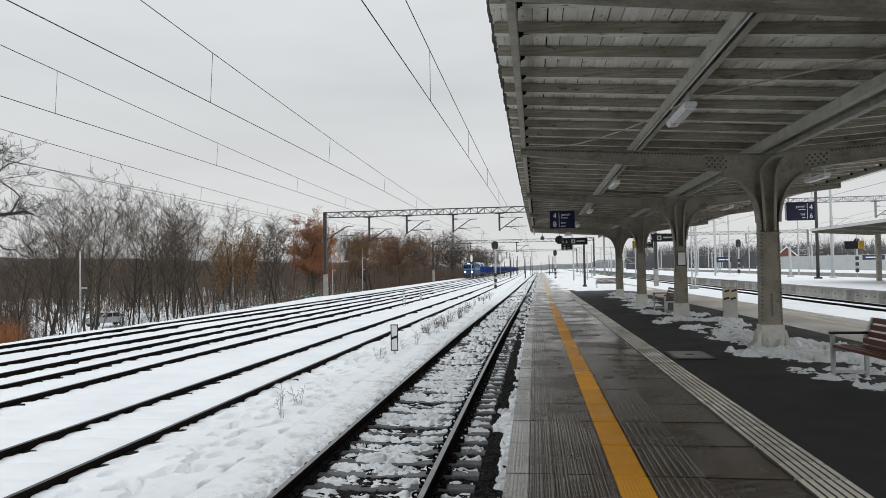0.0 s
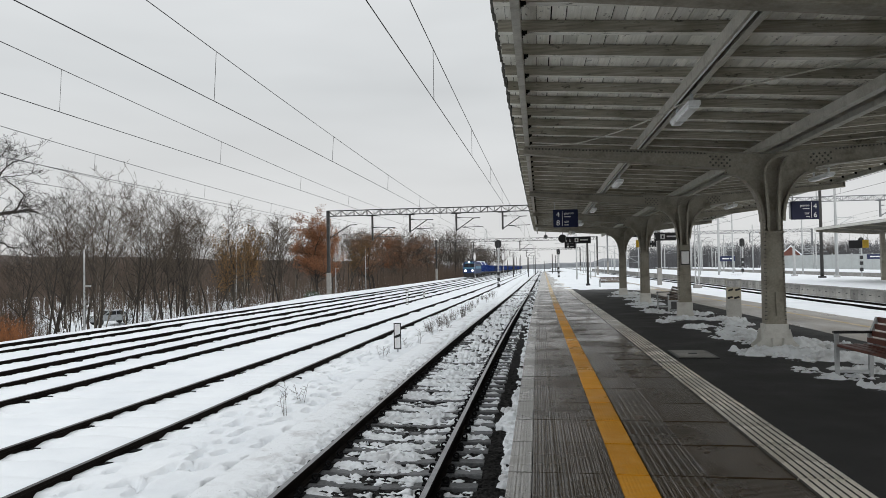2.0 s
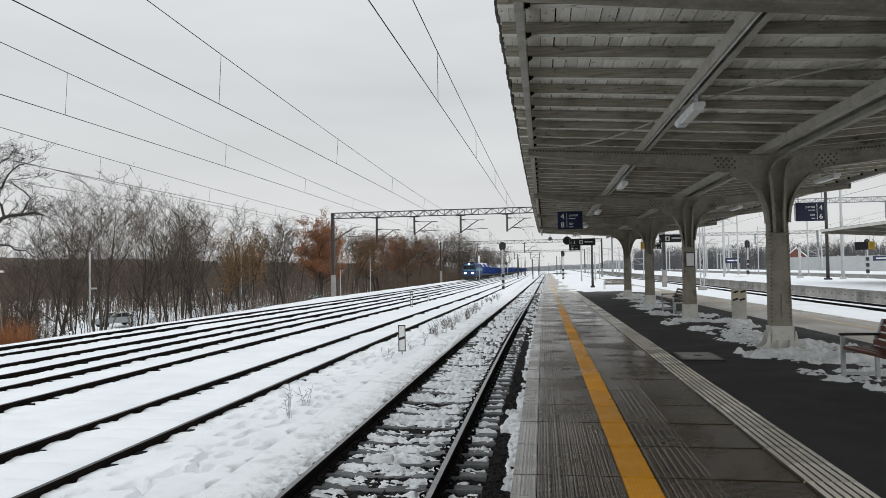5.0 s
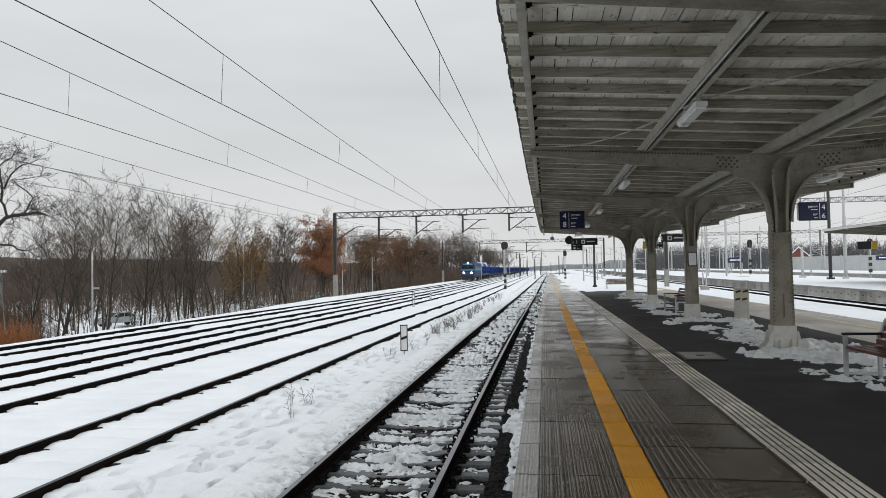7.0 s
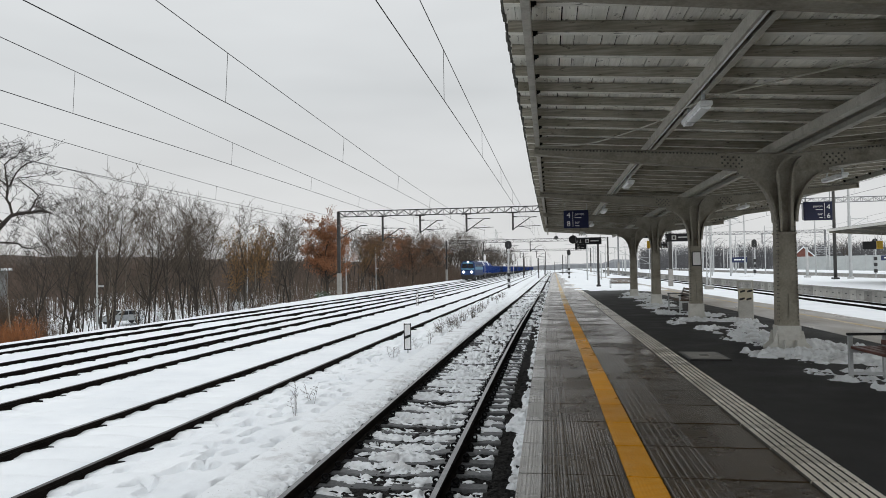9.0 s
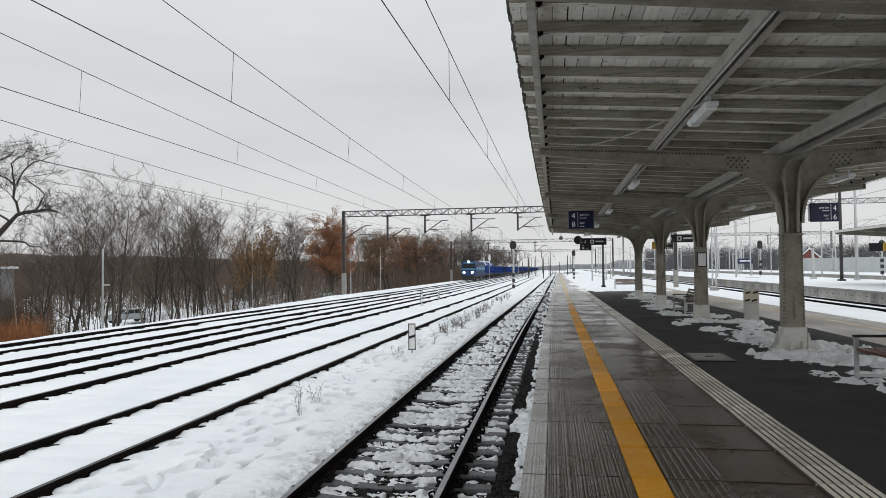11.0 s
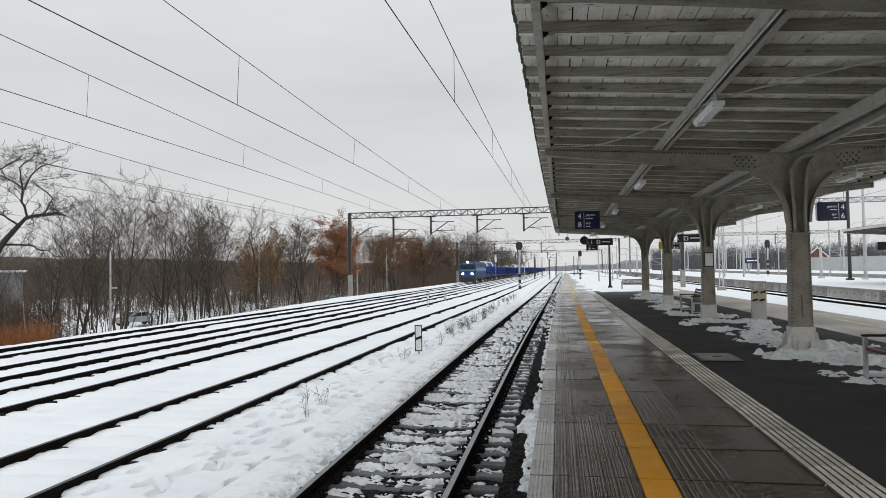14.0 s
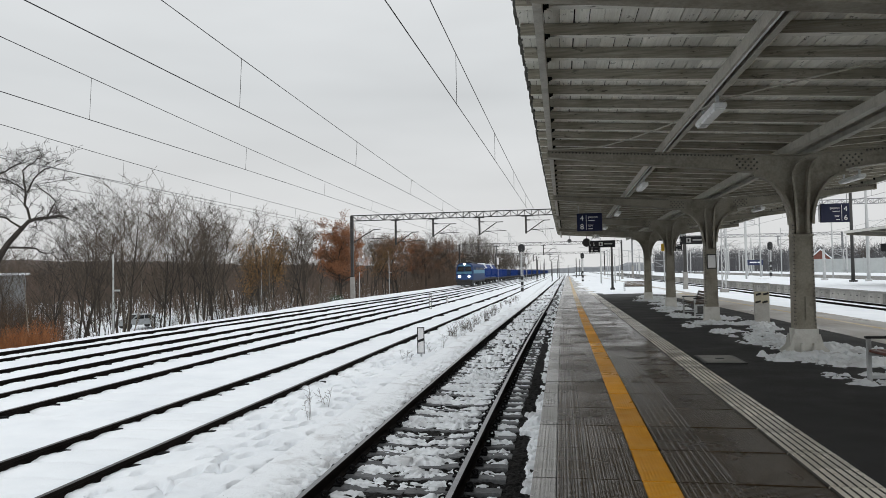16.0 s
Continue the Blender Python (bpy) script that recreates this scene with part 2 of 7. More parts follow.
def box(bm, x0, x1, y0, y1, z0, z1, mi=0, m=None):
    v = [bm.verts.new(Vector(p) if m is None else m @ Vector(p)) for p in
         ((x0, y0, z0), (x1, y0, z0), (x1, y1, z0), (x0, y1, z0), (x0, y0, z1), (x1, y0, z1), (x1, y1, z1), (x0, y1, z1))]
    fs = [bm.faces.new([v[i] for i in q]) for q in ((3, 2, 1, 0), (4, 5, 6, 7), (0, 1, 5, 4), (1, 2, 6, 5), (2, 3, 7, 6), (3, 0, 4, 7))]
    for f in fs:
        f.material_index = mi
    return v


def bar(bm, a, b, r, sides=6, r2=None, mi=0, caps=True):
    """A round bar from a to b."""
    a, b = Vector(a), Vector(b)
    d = (b - a).normalized()
    u = d.cross(Vector((0, 0, 1)) if abs(d.z) < 0.95 else Vector((1, 0, 0))).normalized()
    w = d.cross(u)
    r2 = r if r2 is None else r2
    rings = []
    for p, q in ((a, r), (b, r2)):
        rings.append([bm.verts.new(p + (u * math.cos(2 * math.pi * i / sides) + w * math.sin(2 * math.pi * i / sides)) * q) for i in range(sides)])
    for i in range(sides):
        f = bm.faces.new([rings[0][i], rings[0][(i + 1) % sides], rings[1][(i + 1) % sides], rings[1][i]])
        f.material_index, f.smooth = mi, sides > 4
    if caps:
        bm.faces.new(rings[0][::-1]).material_index = mi
        bm.faces.new(rings[1]).material_index = mi


def beam(bm, a, b, w, h, mi=0):
    """A square bar of width w and height h from a to b."""
    a, b = Vector(a), Vector(b)
    d = (b - a).normalized()
    u = d.cross(Vector((0, 0, 1)) if abs(d.z) < 0.99 else Vector((0, 1, 0))).normalized()
    n = u.cross(d)
    vs = []
    for p in (a, b):
        vs.append([bm.verts.new(p + u * sx * w / 2 + n * sz * h / 2) for sx, sz in ((-1, -1), (1, -1), (1, 1), (-1, 1))])
    for i in range(4):
        bm.faces.new([vs[0][i], vs[0][(i + 1) % 4], vs[1][(i + 1) % 4], vs[1][i]]).material_index = mi
    bm.faces.new(vs[0][::-1]).material_index = mi
    bm.faces.new(vs[1]).material_index = mi


def prism(bm, outline, y0, y1, mi=0):
    """An outline in x and z, drawn along y."""
    a = [bm.verts.new((x, y0, z)) for x, z in outline]
    b = [bm.verts.new((x, y1, z)) for x, z in outline]
    n = len(outline)
    for i in range(n):
        bm.faces.new([a[i], a[(i + 1) % n], b[(i + 1) % n], b[i]]).material_index = mi
    bm.faces.new(a[::-1]).material_index = mi
    bm.faces.new(b).material_index = mi


def bevelled(bm, w=0.008, seg=1):
    bmesh.ops.bevel(bm, geom=list(bm.edges), offset=w, segments=seg, affect="EDGES", profile=0.6)
    return bm


def fix(bm):
    bmesh.ops.recalc_face_normals(bm, faces=bm.faces)
    return bm


# ---------- the lie of the line: it bends slightly to the right and falls away ----------
def soft(v, w):
    return w * math.log1p(math.exp(min(v / w, 60)))


def bend(y):
    return 0.009 * (soft(y - 22, 5) - soft(-22, 5))


def fall(y):
    return -0.008 * (soft(y - 18, 5) - soft(-18, 5)) + 0.0045 * (soft(y - 62, 10) - soft(-62, 10))


def lie(x, y, z):
    return (x + bend(y), y, z + fall(y))


def loft(bm, profile, ys, place, mi=0, closed=False, caps=True):
    """A profile of (x, z) carried along the stations ys."""
    rings = [[bm.verts.new(place(x, y, z)) for x, z in profile] for y in ys]
    n = len(profile)
    for a, b in zip(rings, rings[1:]):
        for i in range(n if closed else n - 1):
            bm.faces.new([a[i], a[(i + 1) % n], b[(i + 1) % n], b[i]]).material_index = mi
    if closed and caps:
        bm.faces.new(rings[0]).material_index = mi
        bm.faces.new(rings[-1][::-1]).material_index = mi


def stations(a, b, near=2.0, grow=1.12):
    ys, y, st = [a], a, near
    while y < b:
        if y > 20:
            st *= grow
        y = min(b, y + st)
        ys.append(y)
    return ys


def shared(name, bm, mats):
    me = bpy.data.meshes.new(name)
    fix(bm).to_mesh(me)
    bm.free()
    for m in (mats if isinstance(mats, (list, tuple)) else [mats]):
        me.materials.append(m)
    return me


def use(me, name, parent, m, label=""):
    ob = new(name, me)
    ob.parent = parent
    ob.matrix_basis = m
    if label:
        ob["label"] = label
    return ob


# ---------- ground: one sheet of snow over the yard, falling away behind the tree line ----------
RAIL_Z = -0.61                     # rail head below the platform's surface
TRACKS = [                         # left rail, right rail and drift a metre at the camera's station
    (-2.66, -1.16, 0.0),
    (-6.88, -5.38, 0.003),
    (-10.98, -9.48, 0.004),
    (-13.85, -12.35, 0.004),
    (-17.25, -15.75, 0.002),
]
TRAIN_TRACK = 4
PITCH = 0.49                       # from sleeper to sleeper beside the platform


def yard(x, y, z):
    return (x, y, z + fall(y))


def footprints():
    rng = random.Random(8)
    cells = {}
    def put(x, y, a, s):
        cells.setdefault((int(x // 1), int(y // 1)), []).append((x, y, math.cos(a), math.sin(a), s))
    for path in range(5):
        x, y, a = rng.uniform(-5.0, -3.2), rng.uniform(2, 5), math.pi / 2
        for i in range(60):
            a += rng.gauss(0, 0.09)
            a = math.pi / 2 + (a - math.pi / 2) * 0.9
            x, y = x + 0.62 * math.cos(a), y + 0.62 * math.sin(a)
            if not -5.1 < x < -3.3:
                a = math.pi / 2 + (0.2 if x > -3.4 else -0.2)
            s = 0.1 if i % 2 else -0.1
            put(x + s, y, a, rng.uniform(0.5, 1.0))
    for i in range(150):
        put(rng.uniform(-5.2, -3.0), rng.uniform(2.5, 30), rng.uniform(0, 3.1), rng.uniform(0.3, 0.9))
    for i in range(60):
        put(rng.uniform(-9.3, -7.1), rng.uniform(3, 25), rng.uniform(0, 3.1), rng.uniform(0.2, 0.5))
    return cells


PRINTS = footprints()


def dents(x, y):
    d = 0.0
    for i in (-1, 0, 1):
        for j in (-1, 0, 1):
            for px, py, c, s, k in PRINTS.get((int(x // 1) + i, int(y // 1) + j), ()):
                u, v = (x - px) * c + (y - py) * s, -(x - px) * s + (y - py) * c
                q = (u / 0.135) ** 2 + (v / 0.06) ** 2
                if q < 6:
                    d += k * (0.23 * math.exp(-q * q * q * 0.5) - 0.01 * math.exp(-(q - 2.6) ** 2))
    return d


def snow_height(x, y):
    """The snow's height over the yard and the embankment, from the camera's side to the woods."""
    if x > 9.2:
        return -0.74 + 0.03 * noise.noise((x * 0.4, y * 0.4, 2.0))
    if x > -3.3:
        return RAIL_Z - 0.34 + fall(y)
    if x < -18.6:
        k = min(1.0, (-18.6 - x) / 7.0)
        far = min(1.0, max(0.0, (y - 28) / 30))
        z = RAIL_Z - 0.08 - 2.55 * k * k * (3 - 2 * k) + 0.28 * far * math.exp(-((x + 19.4) / 0.9) ** 2) - 0.14 * (1 - far) * min(1, k * 12)
        z -= 0.15 * math.exp(-((x + 42.5) ** 2 + (y - 63.5) ** 2) / 40)
        z += 0.3 * noise.noise((x * 0.3, y * 0.3, 3.0)) * k + 0.12 * noise.noise((x * 1.1, y * 1.1, 3.0)) * min(1, k * 3)
    else:
        z = RAIL_Z - 0.085 + 0.035 * noise.noise((x * 0.6, y * 0.35, 1.0)) + 0.022 * noise.noise((x * 2.1, y * 2.1, 5.0)) + 0.012 * noise.noise((x * 6.0, y * 6.0, 7.0))
        near = 9.0
        for a, b, drift in TRACKS[1:]:
            for r in (a, b):
                near = min(near, abs(x - r - drift * y))
        if near < 0.7:
            ph = (y / 0.6 - 0.22 * near + 0.12 * noise.noise((x * 0.7, y * 0.9, 24.0))) % 1.0
            deep = 0.5 + 0.9 * abs(noise.noise((x * 0.8, round(y / 0.6) * 3.1, 14.0)))
            z += (1 - near / 0.7) * (0.0 + 0.02 * abs(math.sin(math.pi * ph)) - 0.13 * deep * math.exp(-(min(ph, 1 - ph) * 0.6 / 0.045) ** 2))
            z += 0.014 * (1 - near / 0.7) * noise.noise((x * 5.0, y * 8.0, 14.0))
        if near < 0.2:
            z -= 0.045 * (1 - near / 0.2) * (1 + 0.8 * noise.noise((x * 1.5, y * 3.0, 4.0)) + 0.6 * noise.noise((x * 4.0, y * 8.0, 44.0)))
        if x > -5.2:
            z += 0.07 * math.sin((x + 5.2) / 2.2 * math.pi) + 0.022 * noise.noise((x * 1.6, y * 1.6, 9.0)) + 0.012 * noise.noise((x * 6.0, y * 6.0, 19.0))
            if x > -3.6:
                z -= (x + 3.6) * 0.22
        if y < 40:
            z -= dents(x, y)
    return z + fall(y)


def ground():
    xs = [-900, -500, -300, -180, -120, -80, -60, -45, -38, -34, -31, -29, -27.5]
    xs += [-26.5 + 0.5 * i for i in range(15)]
    fine = [-19.2 + 0.3 * i for i in range(47)]
    for a, b, drift in TRACKS[1:]:
        for r in (a, b):
            fine += [r + o for o in (-0.2, -0.1, 0.0, 0.1, 0.2)]
    fine += [-5.1 + 0.042 * i for i in range(44)]
    fine = sorted(v for v in fine if v < -3.31)
    keep = [fine[0]]
    for v in fine[1:]:
        if v - keep[-1] > 0.035:
            keep.append(v)
    xs += keep
    xs += [-3.3, -3.2, -2.7, -1.2, -0.2, 0.4, 2, 5, 9, 9.6] + [10 + 1.0 * i for i in range(10)] + [22, 30, 45, 70, 120, 200, 400, 900]
    ys = [-60, -30, -10, -2, 1, 2, 3] + [3.5 + 0.045 * i for i in range(280)]
    y, st = ys[-1], 0.07
    while y < 1800:
        st *= 1.035
        y += st
        ys.append(y)
    verts = [(x, y, snow_height(x, y)) for y in ys for x in xs]
    nx = len(xs)
    faces = [(j * nx + i, j * nx + i + 1, (j + 1) * nx + i + 1, (j + 1) * nx + i) for j in range(len(ys) - 1) for i in range(nx - 1)]
    tagged(raw("ground", verts, faces, SNOW, smooth=True), "white snow with footprints over the rail yard", "snow", kind="structure")


ground()


# ---------- tracks ----------
HEAD = [(-0.036, -0.006), (-0.030, 0.0), (0.030, 0.0), (0.036, -0.006), (0.036, -0.038), (0.012, -0.05), (0.012, -0.125),
        (0.065, -0.145), (0.065, -0.16), (-0.065, -0.16), (-0.065, -0.145), (-0.012, -0.125), (-0.012, -0.05), (-0.036, -0.038)]


def rail_line(track, x, drift, y0, y1, place, z=RAIL_Z, shiny=False):
    bm = bmesh.new()
    loft(bm, HEAD, stations(y0, y1, 2.0, 1.1), lambda px, y, pz: place(x + px + drift * y, y, z + pz), closed=True)
    fix(bm)
    for f in bm.faces:
        if f.normal.z > 0.9 and f.calc_area() > 0.02:
            e = max(f.edges, key=lambda q: abs(q.verts[0].co.x - q.verts[1].co.x))
            if 0.055 < abs(e.verts[0].co.x - e.verts[1].co.x) < 0.0605:
                f.material_index = 1
    return part("rail", bm, [RAIL_SIDE, RAIL_TOP if shiny else RAIL_DULL], track)


def sleeper_mesh():
    """A concrete sleeper: sloping sides, raised rail seats and a lower middle."""
    bm = bmesh.new()
    rings = []
    for x, z in ((-1.2, -0.006), (-1.16, 0.0), (-0.62, 0.0), (-0.40, -0.022), (0.0, -0.034), (0.40, -0.022), (0.62, 0.0), (1.16, 0.0), (1.2, -0.006)):
        rings.append([bm.verts.new((x, y, zz)) for y, zz in ((-0.13, -0.15), (-0.098, z - 0.014), (-0.086, z), (0.086, z), (0.098, z - 0.014), (0.13, -0.15))])
    for a, b in zip(rings, rings[1:]):
        for i in range(6):
            bm.faces.new([a[i], a[(i + 1) % 6], b[(i + 1) % 6], b[i]])
    bm.faces.new(rings[0])
    bm.faces.new(rings[-1][::-1])
    return shared("sleeper", bm, SLEEPER)


def clip_mesh():
    """A spring clip: base plate, bolt and a curled bar."""
    bm = bmesh.new()
    box(bm, -0.07, 0.05, -0.07, 0.07, 0, 0.018)
    pts = [(0.012 + 0.033 * math.cos(a), -0.01 + 0.012 * math.sin(a * 2), 0.052 + 0.033 * math.sin(a)) for a in (2 * math.pi * i / 10 for i in range(11))]
    for a, b in zip(pts, pts[1:]):
        bar(bm, a, b, 0.0125, 5, caps=False)
    bar(bm, (-0.03, 0.05, 0.03), (0.03, -0.05, 0.03), 0.011, 5)
    return shared("rail_clip", bm, BLACK_STEEL)


def patches(name, parent, mat, x0, x1, dx, rows, height, label=""):
    """A height field along the near track."""
    nx = int((x1 - x0) / dx) + 1
    V = [lie(x0 + dx * i, y, height(x0 + dx * i, y)) for y in rows for i in range(nx)]
    F = [(j * nx + i, j * nx + i + 1, (j + 1) * nx + i + 1, (j + 1) * nx + i) for j in range(len(rows) - 1) for i in range(nx - 1)]
    return raw(name, V, F, mat, parent, label, True)


def bed_height(x, y):
    stones = 0.026 * noise.noise((x * 9, y * 9, 1.0)) + 0.024 * noise.noise((x * 21, y * 21, 6.0))
    return RAIL_Z - 0.205 + stones + (0.05 if x < -3.2 else 0) + (0.012 if x > -0.72 else 0)


def melt_height(x, y):
    """Melting snow: banks between the sleepers that lap over their far edges, pitted with dark holes."""
    ph = (y - 7.07) / PITCH
    off = (ph - round(ph)) * PITCH
    row = round(ph)
    lumps = 0.9 * noise.noise((x * 1.3, y * 1.6, 11.0)) + 0.55 * noise.noise((x * 4.5, y * 6.0, 12.0)) + 0.5 * noise.noise((x * 10.0, y * 14.0, 13.0)) + 0.3 * noise.noise((x * 21.0, y * 30.0, 14.0))
    pits = max(0.0, noise.noise((x * 7.0, y * 13.0, 15.0)) - 0.20) + 0.8 * max(0.0, noise.noise((x * 17.0, y * 26.0, 25.0)) - 0.22)
    # the strip that stays bare: the near edge and top of each sleeper
    wander = 0.035 * noise.noise((x * 2.2, row * 3.7, 16.0)) + 0.02 * noise.noise((x * 7.0, y * 7.0, 19.0))
    wide = 0.056 + 0.045 * noise.noise((x * 1.4, row * 5.3, 18.0))
    far = min(1.0, max(0.0, (y - 13) / 20))
    bare = math.exp(-((off + 0.07 + wander) / max(0.03, wide * (1 - 0.3 * far))) ** 4)
    shade = math.exp(-((off + 0.135 + wander) / 0.028) ** 2) * (0.6 + 0.8 * noise.noise((x * 2.0, row * 2.9, 28.0)))
    z = RAIL_Z - 0.168 + 0.074 * lumps - 0.75 * pits - 0.10 * bare - 0.10 * max(0.0, shade) + 0.045 * far - 0.014 * min(1.0, max(0.0, (10 - y) / 3))
    if x > -1.08:
        # trodden between the sleeper ends, bare stones, then a broken bank under the platform's edge
        z -= 0.012
        if x > -0.74:
            k = min(1.0, (x + 0.74) / 0.06)
            bank = noise.noise((0.0, y * 0.9, 17.0)) + 0.5 * noise.noise((x * 4.0, y * 5.0, 27.0))
            edge = 0.47 + 0.09 * noise.noise((0.0, y * 1.3, 37.0)) + 0.05 * noise.noise((0.0, y * 6.0, 38.0)) + (0.16 if 10.2 < y < 11.6 else 0.0)
            drop = min(1.0, max(0.0, (-x - edge + 0.05 * lumps) / 0.06)) + min(1.0, max(0.0, (-0.12 - bank) / 0.15))
            lie_on = RAIL_Z - 0.14 + 0.075 * lumps - 0.6 * pits - (0.14 - 0.12 * far) * drop
            z = z * (1 - k) + lie_on * k
    elif x < -2.74:
        k = min(1.0, (-2.74 - x) / 0.5)
        z = RAIL_Z - 0.075 + 0.05 * lumps * (1 - 0.75 * k) - (0.8 * pits + 0.06 * bare) * (1 - k) ** 1.2 + 0.05 * k
    for r in (-2.66, -1.16):
        z -= 0.07 * math.exp(-(abs(x - r) / 0.10) ** 2)
    return z


def tracks():
    sm, cm = sleeper_mesh(), clip_mesh()
    for i, (a, b, drift) in enumerate(TRACKS):
        place = lie if i == 0 else yard
        label = "dark steel rails on snow-dusted sleepers beside the platform" if i == 0 else "dark steel rails half sunk in white snow"
        t = thing("track_%d" % (i + 1), label, "railway track", kind="structure")
        for x in (a, b):
            rail_line(t, x, drift, -4, 900, place, RAIL_Z, i == 0)
        if i:
            # clip heads and sleeper ends that poke through the snow
            bm = bmesh.new()
            rng = random.Random(30 + i)
            y = 4.2
            while y < 75:
                for r in (a, b):
                    for s in (-1, 1):
                        if rng.random() < 0.62:
                            px, py, pz = place(r + s * 0.11 + drift * y, y + rng.uniform(-0.05, 0.05), RAIL_Z - 0.10)
                            k = rng.uniform(0.7, 1.25)
                            box(bm, px - 0.05 * k, px + 0.05 * k, py - 0.06 * k, py + 0.06 * k, pz - 0.06, pz + rng.uniform(-0.02, 0.04))
                y += 0.6
            part("clip_heads", bm, BLACK_STEEL, t)["kind"] = "stuff"
            continue
        n = 0
        y = 7.07 - 24 * PITCH
        rng = random.Random(3)
        while y < 75:
            px, py, pz = lie((a + b) / 2, y, RAIL_Z - 0.165)
            use(sm, "sleeper", t, Matrix.Translation((px + rng.uniform(-0.03, 0.03), py, pz)) @ pose(0, 0, 0, 0, 0, rng.uniform(-1, 1)))
            if y < 40:
                for r in (a, b):
                    for s in (-1, 1):
                        use(cm, "rail_clip", t, Matrix.Translation(lie(r + s * 0.10, y, RAIL_Z - 0.16)) @ pose(0, 0, 0, 0, 0, 0 if s > 0 else 180))
            y += PITCH
    rows = [-5 + 0.25 * i for i in range(32)] + [3.0 + 0.022 * i for i in range(560)]
    y, st = rows[-1], 0.03
    while y < 400:
        st *= 1.03
        y += st
        rows.append(y)
    bed = patches("ballast_bed", None, BALLAST, -3.5, -0.1, 0.04, rows, bed_height)
    tagged(bed, "dark wet ballast stones between the sleepers", "ballast", kind="structure")
    melt = patches("melting_snow", None, DIRTY_SNOW, -3.55, -0.12, 0.024, rows, melt_height)
    tagged(melt, "dirty melting snow patches over sleepers and ballast", "snow", kind="structure")


tracks()


# ---------- platform ----------
EDGE, SLAB = -0.26, 0.945
JOINT0 = 5.51 - 11 * SLAB
ROWS_NEAR = 57
FAR_YS = [JOINT0 + ROWS_NEAR * SLAB + 0.005 + 3.0 * i for i in range(60)]


def slab_mesh(name, w, length, thick, mat, ribs=0, rise=0.005, bevel=0.006):
    bm = bmesh.new()
    if ribs:
        # a ribbed top: raised bars along the platform
        prof = [(0, -thick), (0, 0)]
        step = w / ribs
        g = {6: 0.075, 16: 0.07, 5: 0.12}.get(ribs, 0.3)
        for i in range(ribs):
            x = i * step
            prof += [(x + step * g, 0), (x + step * (g + 0.08), rise), (x + step * (0.92 - g), rise), (x + step * (1 - g), 0)]
        prof += [(w, 0), (w, -thick)]
        prism(bm, prof, 0, length)
        if ribs in (6, 16):
            bm.normal_update()
            for f in bm.faces:
                f.material_index = 1 if (max(v.co.z for v in f.verts) < 0.001 and (ribs == 6 or f.calc_center_median().x < 0.26)) or (abs(f.normal.x) > 0.5 and ribs == 6) else 0
    else:
        box(bm, 0, w, 0, length, -thick, 0)
        bevelled(bm, bevel)
    fix(bm)
    me = bpy.data.meshes.new(name)
    bm.to_mesh(me)
    bm.free()
    me.materials.append(mat)
    me.materials.append(GROOVE)
    return me


